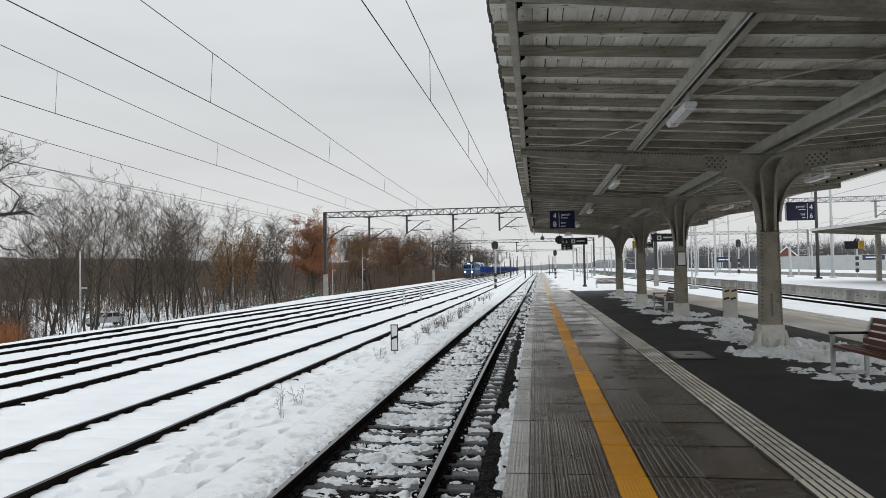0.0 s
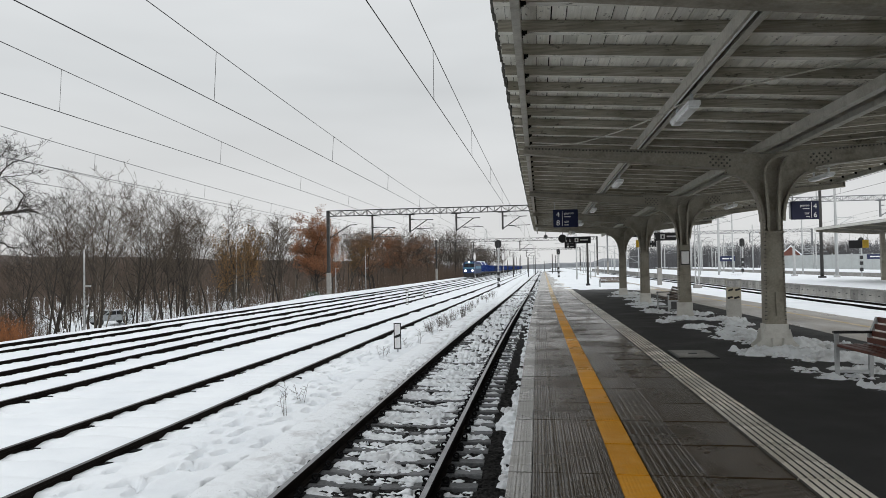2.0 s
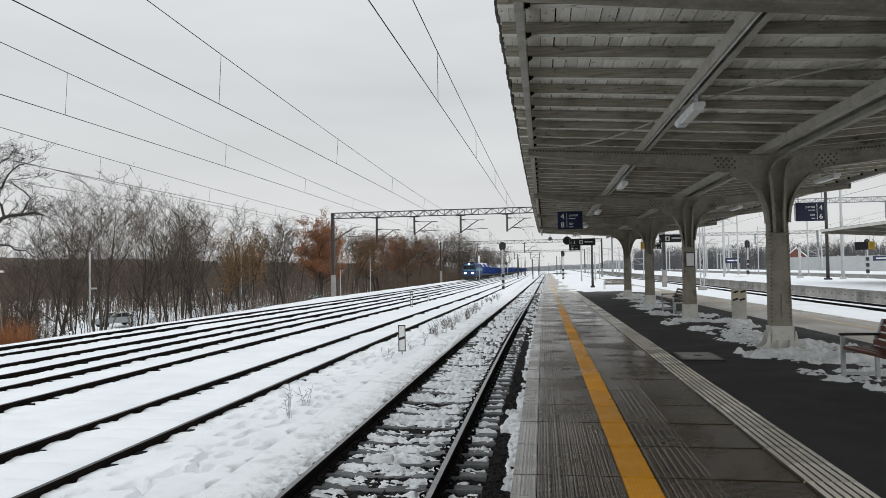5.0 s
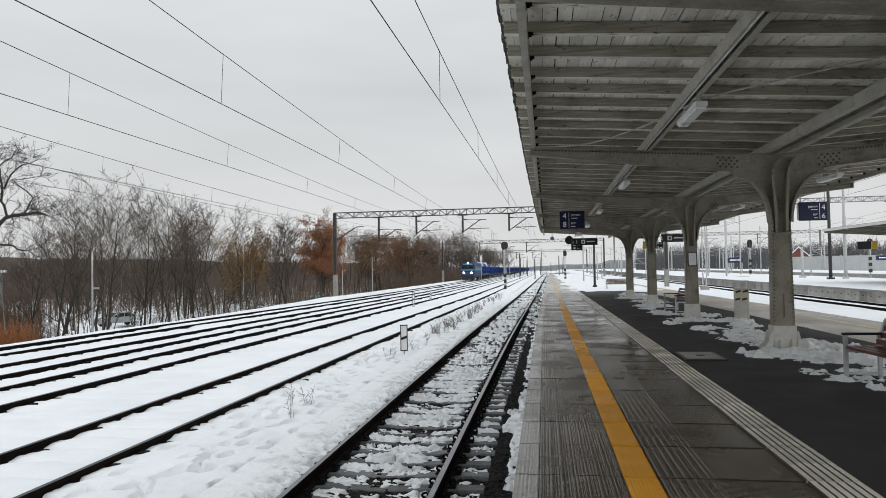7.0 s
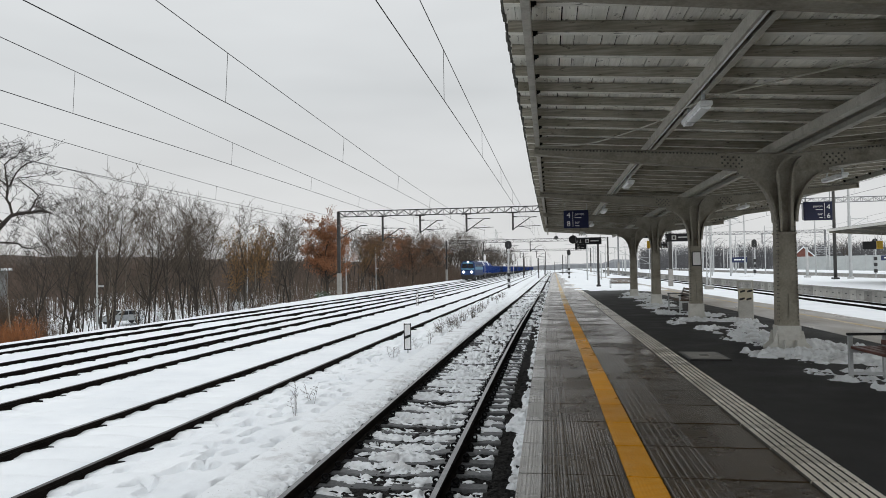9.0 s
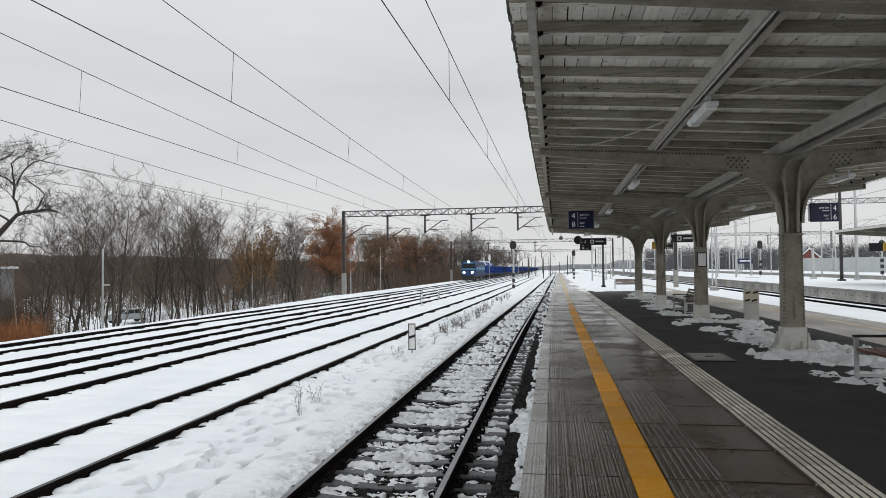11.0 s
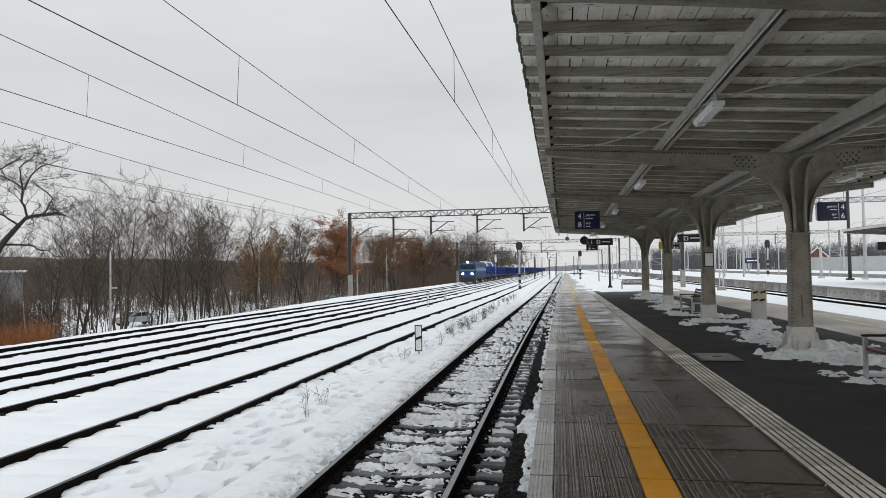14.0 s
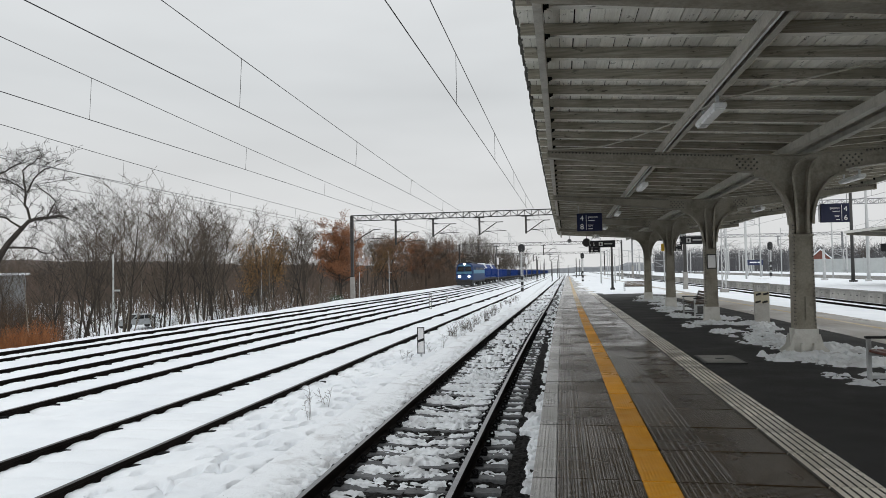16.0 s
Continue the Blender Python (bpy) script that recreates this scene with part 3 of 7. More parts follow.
def platform():
    p = thing("platform", "wet grey platform with yellow line, ribbed strips and asphalt", "platform", kind="structure")
    # body with the recessed retaining wall under the overhanging slabs
    bm = bmesh.new()
    ys = stations(-6, 300, 3.0, 1.1)
    loft(bm, [(-0.13, -0.9), (-0.13, -0.13), (8.95, -0.13), (8.95, -0.9)], ys, lie, closed=True)
    part("retaining_wall", fix(bm), CONCRETE, p)
    bm = bmesh.new()
    loft(bm, [(2.305, -0.14), (2.305, -0.004), (4.4, 0.012), (6.55, -0.004), (6.55, -0.14)], ys, lie, closed=True)
    part("asphalt", fix(bm), ASPHALT, p)
    bm = bmesh.new()
    loft(bm, [(EDGE, -0.135), (EDGE, -0.001), (2.303, -0.001), (2.303, -0.135)], FAR_YS, lie, closed=True)
    part("far_paving", fix(bm), EDGE_TILE, p)
    for x0, x1, m, n in ((0.58, 0.835, WHITENED_YELLOW, "far_yellow_line"), (1.915, 2.30, TACTILE, "far_tactile_strip")):
        bm = bmesh.new()
        loft(bm, [(x0, -0.1), (x0, 0.004), (x1, 0.004), (x1, -0.1)], FAR_YS, lie, closed=True)
        part(n, fix(bm), m, p)
    kinds = [  # offset, width, thickness, material, ribs
        ("edge_tile", 0.0, 0.185, EDGE_TILE, 5), ("paver", 0.19, 0.645, PAVER, 16), ("yellow_tile", 0.84, 0.255, YELLOW, 0),
        ("grooved_tile", 1.10, 0.42, PAVER, 7), ("paver", 1.525, 0.645, PAVER, 0), ("tactile_tile", 2.175, 0.385, TACTILE, 6)]
    meshes = [slab_mesh(n, w, SLAB - 0.02, 0.12, m, r, {16: 0.0012, 6: 0.010, 5: 0.002}.get(r, 0.0045)) for n, o, w, m, r in kinds]
    tip = random.Random(12)
    # yellow tile in the paler colour, for rows beyond about 30 m
    whitened = meshes[2].copy()
    whitened.materials[0] = WHITENED_YELLOW
    for j in range(ROWS_NEAR):
        y = JOINT0 + j * SLAB
        for (n, o, w, m, r), me in zip(kinds, meshes):
            ob = new(n, whitened if n == "yellow_tile" and y > 30 + 3 * math.sin(j * 5.3) else me)
            ob.parent = p
            px, py, pz = lie(EDGE + o, y + 0.01, 0)
            ob.matrix_basis = Matrix.Translation((px, py, pz + 0.0015 * math.sin(j * 7.1 + o * 31))) @ pose(0, 0, 0, tip.uniform(-0.2, 0.2) + math.degrees(math.atan(fall(y + 0.5) - fall(y - 0.5))), 0, -math.degrees(math.atan(bend(y + 0.5) - bend(y - 0.5))))
    # the other side of the island: beige paving with its own yellow line
    bm = bmesh.new()
    loft(bm, [(6.56, -0.135), (6.56, 0.0), (8.0, 0.0), (8.0, -0.135)], ys, lie, closed=True)
    part("beige_paving", fix(bm), BEIGE_SLAB, p)
    bm = bmesh.new()
    loft(bm, [(8.004, -0.135), (8.004, 0.001), (8.196, 0.001), (8.196, -0.135)], ys, lie, closed=True)
    part("yellow_line", fix(bm), FADED_YELLOW, p)
    bm = bmesh.new()
    loft(bm, [(8.2, -0.135), (8.2, 0.0), (9.1, 0.0), (9.1, -0.135)], ys, lie, closed=True)
    part("edge_paving", fix(bm), BEIGE_SLAB, p)


platform()


# ---------- things on the platform ----------
SLAT_RED = grainy("dark_red_slats", (0.075, 0.022, 0.014), (0.16, 0.05, 0.032), 0.45, 30, 3, 0.15, rough_var=0.1, scale=(6, 1, 6))
DARK_WOOD = grainy("dark_wood_slats", (0.05, 0.032, 0.022), (0.12, 0.08, 0.055), 0.5, 30, 3, 0.15)
BLACK = plain("black_plastic", (0.016, 0.016, 0.017), 0.4)
BIN_WHITE = grainy("pale_bin", (0.40, 0.39, 0.36), (0.58, 0.57, 0.53), 0.6, 30, 3, 0.15, stain=(0.22, 0.2, 0.17))
LAMP_LENS = plain("lamp_lens", (0.86, 0.87, 0.87), 0.3)
CREAM = plain("cream_paint", (0.58, 0.53, 0.40), 0.5)
SIGN_BLACK = plain("black_sign", (0.012, 0.012, 0.016), 0.35)
SIGN_YELLOW = plain("yellow_sign", (0.75, 0.47, 0.03), 0.4)


def bench(at, turn, wood, label):
    """Galvanised frame with slatted seat and back and black armrests. It faces +y in its own space."""
    b = thing("platform_bench", label, "bench", at, turn, "platform benches")
    w = 0.9
    for s in (-1, 1):
        bm = bmesh.new()
        x = s * w
        box(bm, x - 0.025, x + 0.025, 0.20, 0.25, 0, 0.60)
        box(bm, x - 0.025, x + 0.025, -0.25, -0.20, 0, 0.60)
        box(bm, x - 0.02, x + 0.02, -0.24, 0.24, 0.36, 0.41)
        box(bm, x - 0.02, x + 0.02, -0.24, 0.24, 0.05, 0.085)
        beam(bm, (x, -0.225, 0.56), (x, -0.33, 0.82), 0.05, 0.04)
        part("side_frame", fix(bm), GALV, b)
        bm = bmesh.new()
        box(bm, x - 0.035, x + 0.035, -0.30, 0.27, 0.598, 0.633)
        part("armrest", bevelled(bm, 0.01), BLACK, b, "black armrest")
    bm = bmesh.new()
    box(bm, -w, w, -0.02, 0.02, 0.36, 0.40)
    part("cross_bar", fix(bm), GALV, b)
    for i in range(4):
        bm = bmesh.new()
        y = 0.18 - 0.12 * i
        box(bm, -w - 0.04, w + 0.04, y - 0.05, y + 0.05, 0.412, 0.45)
        part("seat_slat", bevelled(bm, 0.008), wood, b)
    for i in range(4):
        bm = bmesh.new()
        z = 0.465 + 0.095 * i
        y = -0.215 - 0.04 * i
        box(bm, -w - 0.04, w + 0.04, y - 0.018, y + 0.018, z, z + 0.075)
        part("back_slat", bevelled(bm, 0.006), wood, b)
    return b


def rubbish_bin(at):
    b = thing("rubbish_bin", "pale concrete bin with black striped cream panel beside the column", "bin", at, -13)
    bm = bmesh.new()
    box(bm, -0.20, 0.20, -0.19, 0.19, 0.05, 0.95)
    part("body", bevelled(bm, 0.02), BIN_WHITE, b)
    bm = bmesh.new()
    box(bm, -0.17, 0.17, -0.16, 0.16, 0.0, 0.05)
    part("base", fix(bm), BLACK, b)
    for x0, x1, y0, y1 in ((-0.21, 0.21, -0.2, -0.17), (-0.21, 0.21, 0.17, 0.2)):
        bm = bmesh.new()
        box(bm, x0, x1, y0, y1, 1.13, 1.17)
        part("rim_bar", bevelled(bm, 0.006), BIN_WHITE, b)
    for x in (-0.195, 0.195):
        for y in (-0.185, 0.185):
            bm = bmesh.new()
            box(bm, x - 0.016, x + 0.016, y - 0.016, y + 0.016, 0.95, 1.13)
            part("corner_post", fix(bm), BIN_WHITE, b)
    bm = bmesh.new()
    box(bm, -0.19, 0.19, -0.196, -0.19, 0.60, 0.93)
    part("cream_panel", fix(bm), CREAM, b, "cream panel with black stripes")
    for x0, x1, z in ((-0.15, -0.02, 0.86), (0.04, 0.18, 0.87), (-0.17, -0.03, 0.64), (0.01, 0.15, 0.64)):
        bm = bmesh.new()
        beam(bm, (x0, -0.198, z - 0.02), (x1, -0.198, z + 0.02), 0.012, 0.055)
        part("slanted_stripe", fix(bm), BLACK, b)
    return b


def heap(bm, cx, cy, rx, ry, h, seed, rough=1.0):
    """An uneven pile of shovelled snow with ragged edges."""
    n = 80
    rows = []
    for j in range(n + 1):
        row = []
        for i in range(n + 1):
            u, v = 2 * i / n - 1, 2 * j / n - 1
            x, y = cx + u * rx * 1.25, cy + v * ry * 1.25
            q = math.hypot(u * 1.25, v * 1.25)
            edge = 0.88 + 0.5 * noise.noise((x * 1.6, y * 1.6, seed)) + 0.34 * noise.noise((x * 5, y * 5, seed + 3.0)) + 0.2 * noise.noise((x * 12, y * 12, seed + 3.0))
            z = h * (max(0.0, 1 - (q / max(edge, 0.2)) ** 2)) ** 0.7
            z += rough * (0.06 * noise.noise((x * 5.5, y * 5.5, seed + 1.0)) + 0.05 * noise.noise((x * 14, y * 14, seed + 2.0)) + 0.02 * noise.noise((x * 29, y * 29, seed + 2.0))) * min(1, z / 0.03)
            row.append(bm.verts.new(lie(x, y, z - 0.012)))
        rows.append(row)
    for a, b in zip(rows, rows[1:]):
        for i in range(n):
            f = bm.faces.new([a[i], a[i + 1], b[i + 1], b[i]])
            f.smooth = True


def snow_heaps():
    spots = [
        ("around the column", [(4.45, 13.0, 1.0, 0.8, 0.15), (5.2, 12.3, 1.0, 0.8, 0.14), (4.9, 14.3, 1.0, 0.9, 0.16), (4.4, 15.8, 0.7, 1.5, 0.10)]),
        ("beside the bench", [(3.95, 10.9, 0.35, 0.4, 0.05), (4.2, 10.25, 0.5, 0.3, 0.06), (4.35, 9.5, 0.4, 0.35, 0.07), (4.75, 10.9, 0.5, 0.4, 0.07)]),
        ("between the columns", [(4.0, 18.4, 0.45, 0.8, 0.07), (4.7, 17.6, 0.5, 1.0, 0.09), (3.55, 20.2, 0.3, 1.0, 0.05), (4.3, 21.2, 0.8, 1.1, 0.09), (5.2, 19.3, 0.5, 0.8, 0.1)]),
        ("by the bin", [(5.4, 20.9, 0.7, 0.7, 0.12), (5.0, 23.5, 0.7, 1.2, 0.1), (4.0, 24.5, 0.5, 1.3, 0.07)]),
        ("by the farther columns", [(4.5, 29.5, 0.9, 1.5, 0.12), (3.9, 27.6, 0.4, 1.0, 0.06), (4.8, 33.5, 0.8, 2.0, 0.1), (4.7, 38.2, 1.0, 1.8, 0.12), (5.2, 43.0, 1.0, 2.5, 0.12)]),
    ]
    for i, (where, parts) in enumerate(spots):
        for k, (x, y, rx, ry, h) in enumerate(parts):
            bm = bmesh.new()
            heap(bm, x, y, rx, ry, h * 0.62, 10 * i + k + 1.5, 1.15)
            tagged(part("snow_mound", bm, DIRTY_SNOW), "lumpy shovelled snow mound on the asphalt " + where, "snow mound", "shovelled snow mounds")
    # snow lying on the open platform past the canopy
    nx, V, F = 60, [], []
    rows = [46 + 0.35 * j for j in range(90)] + [78 + 4 * j for j in range(40)]
    for y in rows:
        for i in range(nx):
            x = 1.0 + 7.6 * i / (nx - 1)
            k = min(1.0, max(-1.0, (y - 50.5) / 3.0))
            z = 0.02 + 0.05 * k + 0.05 * noise.noise((x * 0.8, y * 0.35, 21.0)) + 0.025 * noise.noise((x * 2.5, y * 1.6, 22.0))
            if x < 2.7:
                z -= 0.035 * (2.7 - x) + 0.015 * (1 if y < 60 else 0)
            if x > 7.2:
                z -= 0.03 * (x - 7.2)
            V.append(lie(x, y, z - 0.03))
    F = [(j * nx + i, j * nx + i + 1, (j + 1) * nx + i + 1, (j + 1) * nx + i) for j in range(len(rows) - 1) for i in range(nx - 1)]
    tagged(raw("platform_snow", V, F, SNOW, smooth=True), "white snow sheet on the open end of the platform", "snow", kind="structure")


def manhole():
    m = thing("manhole_cover", "grey metal manhole frame set in the asphalt", "manhole", (2.72, 12.75, 0.0))
    bm = bmesh.new()
    box(bm, -0.34, 0.34, -0.53, 0.53, -0.03, 0.012)
    part("frame", bevelled(bm, 0.004), BLACK, m)
    bm = bmesh.new()
    box(bm, -0.29, 0.29, -0.47, 0.47, -0.01, 0.016)
    part("lid", bevelled(bm, 0.003), CONCRETE, m)
    bm = bmesh.new()
    box(bm, -0.07, 0.07, -0.05, 0.05, 0.0, 0.024)
    part("handle_plate", bevelled(bm, 0.003), BLACK, m)


def text_mesh(body, size, x, y, z, mat, parent, name="lettering", align="LEFT"):
    """Raised lettering that faces -y."""
    cu = bpy.data.curves.new(name, "FONT")
    cu.body, cu.size, cu.extrude, cu.align_x = body, size, 0.002, align
    tmp = bpy.data.objects.new("tmp", cu)
    scene.collection.objects.link(tmp)
    bpy.context.view_layer.update()
    me = bpy.data.meshes.new_from_object(tmp.evaluated_get(bpy.context.evaluated_depsgraph_get()))
    bpy.data.objects.remove(tmp)
    me.materials.append(mat)
    ob = new(name, me)
    ob.parent = parent
    ob.matrix_basis = pose(x, y, z, 90, 0, 0)
    return ob


def hanging_sign(at, w, h, mat, rods, label, name="hanging_sign", turn=0):
    s = thing(name, label, "sign", at, turn, "platform signs")
    bm = bmesh.new()
    box(bm, -w / 2, w / 2, -0.05, 0.05, -h / 2, h / 2)
    part("panel", bevelled(bm, 0.008), mat, s)
    for x in (-w / 2 + 0.06, w / 2 - 0.06):
        bm = bmesh.new()
        bar(bm, (x, 0, h / 2 - 0.01), (x, 0, h / 2 + rods), 0.012, 6)
        part("rod", bm, GALV, s)
    return s


def stroke(sign, x0, x1, z0, z1, mat=None, name="mark", y=-0.052):
    bm = bmesh.new()
    box(bm, x0, x1, y - 0.002, y + 0.002, z0, z1)
    return part(name, fix(bm), mat or WHITE, sign)


def platform_signs():
    # two-number signs: 4 over 8, and 4 over 6 on the other side
    x, y, z = lie(1.07, 27.0, 0)
    s = hanging_sign((x, y, 3.43), 0.95, 0.69, NAVY, 0.55, "navy sign with white figures 4 and 8 hanging under the canopy")
    text_mesh("4", 0.29, -0.36, -0.054, 0.06, WHITE, s)
    text_mesh("8", 0.29, -0.36, -0.054, -0.27, WHITE, s)
    text_mesh("peron", 0.15, -0.05, -0.054, 0.15, WHITE, s)
    text_mesh("tor", 0.15, -0.05, -0.054, -0.17, WHITE, s)
    stroke(s, -0.13, -0.115, -0.29, 0.29)
    stroke(s, -0.05, 0.20, 0.05, 0.075)
    stroke(s, -0.05, 0.12, -0.27, -0.245)
    s = hanging_sign((8.8, 24.0, 3.305), 0.86, 0.61, NAVY, 0.72, "navy sign with white figures 4 and 6 hanging under the canopy")
    text_mesh("4", 0.235, 0.25, -0.054, 0.05, WHITE, s)
    text_mesh("6", 0.235, 0.25, -0.054, -0.24, WHITE, s)
    text_mesh("peron", 0.12, 0.13, -0.054, 0.12, WHITE, s, align="RIGHT")
    text_mesh("tor", 0.12, 0.13, -0.054, -0.14, WHITE, s, align="RIGHT")
    stroke(s, 0.185, 0.198, -0.26, 0.26)
    stroke(s, -0.08, 0.13, 0.04, 0.06)
    stroke(s, 0.02, 0.13, -0.23, -0.21)
    # direction signs with pictograms farther along
    for x, y, z, w, h in ((2.85, 47.6, 3.28, 1.62, 0.46), (5.52, 42.0, 3.38, 1.15, 0.36), (6.48, 36.0, 2.97, 1.08, 0.40)):
        s = hanging_sign((x, y, z), w, h, SIGN_BLACK, 3.95 + fall(y) - z - h / 2, "black direction sign with white pictograms under the canopy")
        k = h / 0.46
        stroke(s, -0.28 * k, -0.02 * k, -0.13 * k, 0.13 * k, name="pictogram_plate")
        stroke(s, -0.20 * k, -0.10 * k, -0.08 * k, 0.07 * k, SIGN_BLACK, "pictogram", -0.056)
        stroke(s, -0.62 * k, -0.58 * k, -0.10 * k, 0.11 * k, name="arrow")
        stroke(s, -0.66 * k, -0.54 * k, -0.10 * k, -0.05 * k, name="arrow")
        stroke(s, 0.08 * k, 0.62 * k, -0.03 * k, 0.05 * k, name="word_bar")
    for x, y, z, w, h in ((2.28, 47.9, 2.97, 0.76, 0.49), (5.89, 36.2, 2.62, 0.38, 0.33)):
        s = hanging_sign((x, y, z), w, h, SIGN_BLACK, 3.9 + fall(y) - z - h / 2, "small black platform sign with white marks")
        stroke(s, -0.3 * w, -0.12 * w, 0.05, 0.17)
        stroke(s, -0.3 * w, -0.12 * w, -0.17, -0.05)
        stroke(s, 0.0, 0.3 * w, 0.08, 0.12)
        stroke(s, 0.0, 0.3 * w, -0.14, -0.10)
    hanging_sign((5.72, 40.0, 2.75), 0.27, 0.42, SIGN_YELLOW, 0.9, "small yellow sign hanging under the canopy")
    c = thing("platform_clock", "round black station clock under the canopy's end", "clock", (1.78, 48.0, 3.42))
    bm = bmesh.new()
    bar(bm, (0, -0.09, 0), (0, 0.09, 0), 0.29, 24)
    part("case", fix(bm), BLACK, c)
    bm = bmesh.new()
    bar(bm, (0, 0, 0.28), (0, 0, 0.62), 0.02, 6)
    part("rod", bm, BLACK, c)
    n = thing("notice_board", "pale grey notice fixed to the column", "notice", (4.49, 21.88 - 0.12, 1.79))
    bm = bmesh.new()
    box(bm, -0.135, 0.135, -0.03, 0.0, -0.22, 0.22)
    part("panel", bevelled(bm, 0.008), BLACK, n, "thin dark frame")
    bm = bmesh.new()
    box(bm, -0.11, 0.11, -0.034, -0.03, -0.19, 0.19)
    part("sheet", fix(bm), WHITE, n)


def lamp(at, turn=0):
    l = thing("canopy_lamp", "white batten lamp hanging from the purlin", "lamp", at, turn, "canopy lamps")
    bm = bmesh.new()
    box(bm, -0.085, 0.085, -0.62, 0.62, -0.045, 0.03)
    part("housing", bevelled(bm, 0.015), LAMP_WHITE, l)
    bm = bmesh.new()
    box(bm, -0.07, 0.07, -0.58, 0.58, -0.075, -0.043)
    part("lens", bevelled(bm, 0.01), LAMP_LENS, l)
    for y in (-0.45, 0.45):
        bm = bmesh.new()
        box(bm, -0.02, 0.02, y - 0.02, y + 0.02, 0.0, 0.20)
        part("bracket", fix(bm), GALV, l)
    return l


def canopy_fittings():
    first = None
    for i, y in enumerate((1.7, 9.85, 18.0, 26.15, 34.3, 42.45)):
        for x in (MID - 2.40, MID + 2.52):
            px, py, pz = lie(x, y, beam_top(x) - 0.15)
            if first is None:
                first = lamp((px, py, pz))
            else:
                copy_thing(first, pose(px, py, pz))
    # conduit beside the purlin and a loose cable slung between the beams
    for o, r in ((0.0, 0.014), (0.035, 0.008)):
        bm = bmesh.new()
        ring = [(MID - 2.475 + o + r * math.cos(a), beam_top(MID - 2.475) + 0.004 + 2 * o + r * math.sin(a)) for a in (1.2566 * i for i in range(5))]
        loft(bm, ring, [2.0 * i for i in range(24)], lie, closed=True)
        tagged(part("conduit", fix(bm), LAMP_WHITE), "thin pale conduit clipped along the roof purlin", "conduit", "roof conduits")
    bm = bmesh.new()
    pts = []
    knots = [Vector(k) for k in ((-0.6, 14.3, 4.06), (-0.14, 13.8, 4.04), (0.8, 13.1, 3.93), (1.6, 11.1, 3.83), (2.1, 9.5, 3.82), (2.9, 8.75, 3.86), (3.9, 7.8, 3.86), (5.3, 6.2, 3.86), (6.5, 5.8, 3.86))]
    for a, b, c2, d in zip(knots, knots[1:], knots[2:], knots[3:]):
        for k in range(6):
            f = k / 6
            pts.append(0.5 * (2 * b + (c2 - a) * f + (2 * a - 5 * b + 4 * c2 - d) * f * f + (3 * b - a - 3 * c2 + d) * f ** 3))
    wire(bm, pts, 0.011)
    tagged(part("slung_cable", bm, PURLIN_PAINT), "thin pale cable slung loosely under the roof", "cable")
    for x, y in ((6.62, 13.2),):
        d = thing("dome_camera", "black dome camera under the canopy beam", "camera", (x, y, 3.62))
        bm = bmesh.new()
        bmesh.ops.create_uvsphere(bm, u_segments=16, v_segments=10, radius=0.13)
        part("dome", bm, BLACK, d)
        bm = bmesh.new()
        bar(bm, (0, 0, 0.05), (0, 0, 0.26), 0.06, 10)
        part("mount", bm, BLACK, d)


# ---------- canopy: riveted steel frames under a timber butterfly roof ----------
FRAMES = [-2.43, 5.62] + [13.87 + 8.15 * i for i in range(4)]
MID = 4.47
TIP = 4.69                         # from the column's middle to the beam's tip
ROOF0, ROOF1 = -4.5, 48.3
HALF = 4.88                        # from the valley to the roof's outer edge


def beam_top(x):
    return 3.73 + 0.066 * abs(x - MID)


def strip_along(bm, pts, width, thick, mid=0.0):
    """A flange: a plate of that width across the line, following points in x and z."""
    for (x0, z0), (x1, z1) in zip(pts, pts[1:]):
        d = Vector((x1 - x0, 0, z1 - z0))
        n = Vector((-d.z, 0, d.x)).normalized() * thick
        vs = []
        for x, z in ((x0, z0), (x1, z1)):
            for y in (mid - width / 2, mid + width / 2):
                for k in (0, 1):
                    vs.append(bm.verts.new((x + n.x * k, y, z + n.z * k)))
        for q in ((0, 2, 6, 4), (1, 5, 7, 3), (0, 4, 5, 1), (2, 3, 7, 6), (0, 1, 3, 2), (4, 6, 7, 5)):
            bm.faces.new([vs[i] for i in q])


def rivet(bm, p, n, r=0.016):
    """A low dome on a plate."""
    p, n = Vector(p), Vector(n)
    u = n.orthogonal().normalized()
    w = n.cross(u)
    ring = [bm.verts.new(p + (u * math.cos(a) + w * math.sin(a)) * r) for a in (i * math.pi / 3 for i in range(6))]
    top = bm.verts.new(p + n * r * 0.95)
    for i in range(6):
        bm.faces.new([ring[i], ring[(i + 1) % 6], top])


KNEE = [(0.165 + 0.655 * (1 - math.cos(a)), 2.42 + 0.96 * math.sin(a)) for a in (math.pi / 2 * i / 10 for i in range(11))]


def beam_bottom(dx):
    k = (dx - 0.82) / (TIP - 0.82)
    return beam_top(MID + dx) - (0.345 * (1 - k) + 0.155 * k)


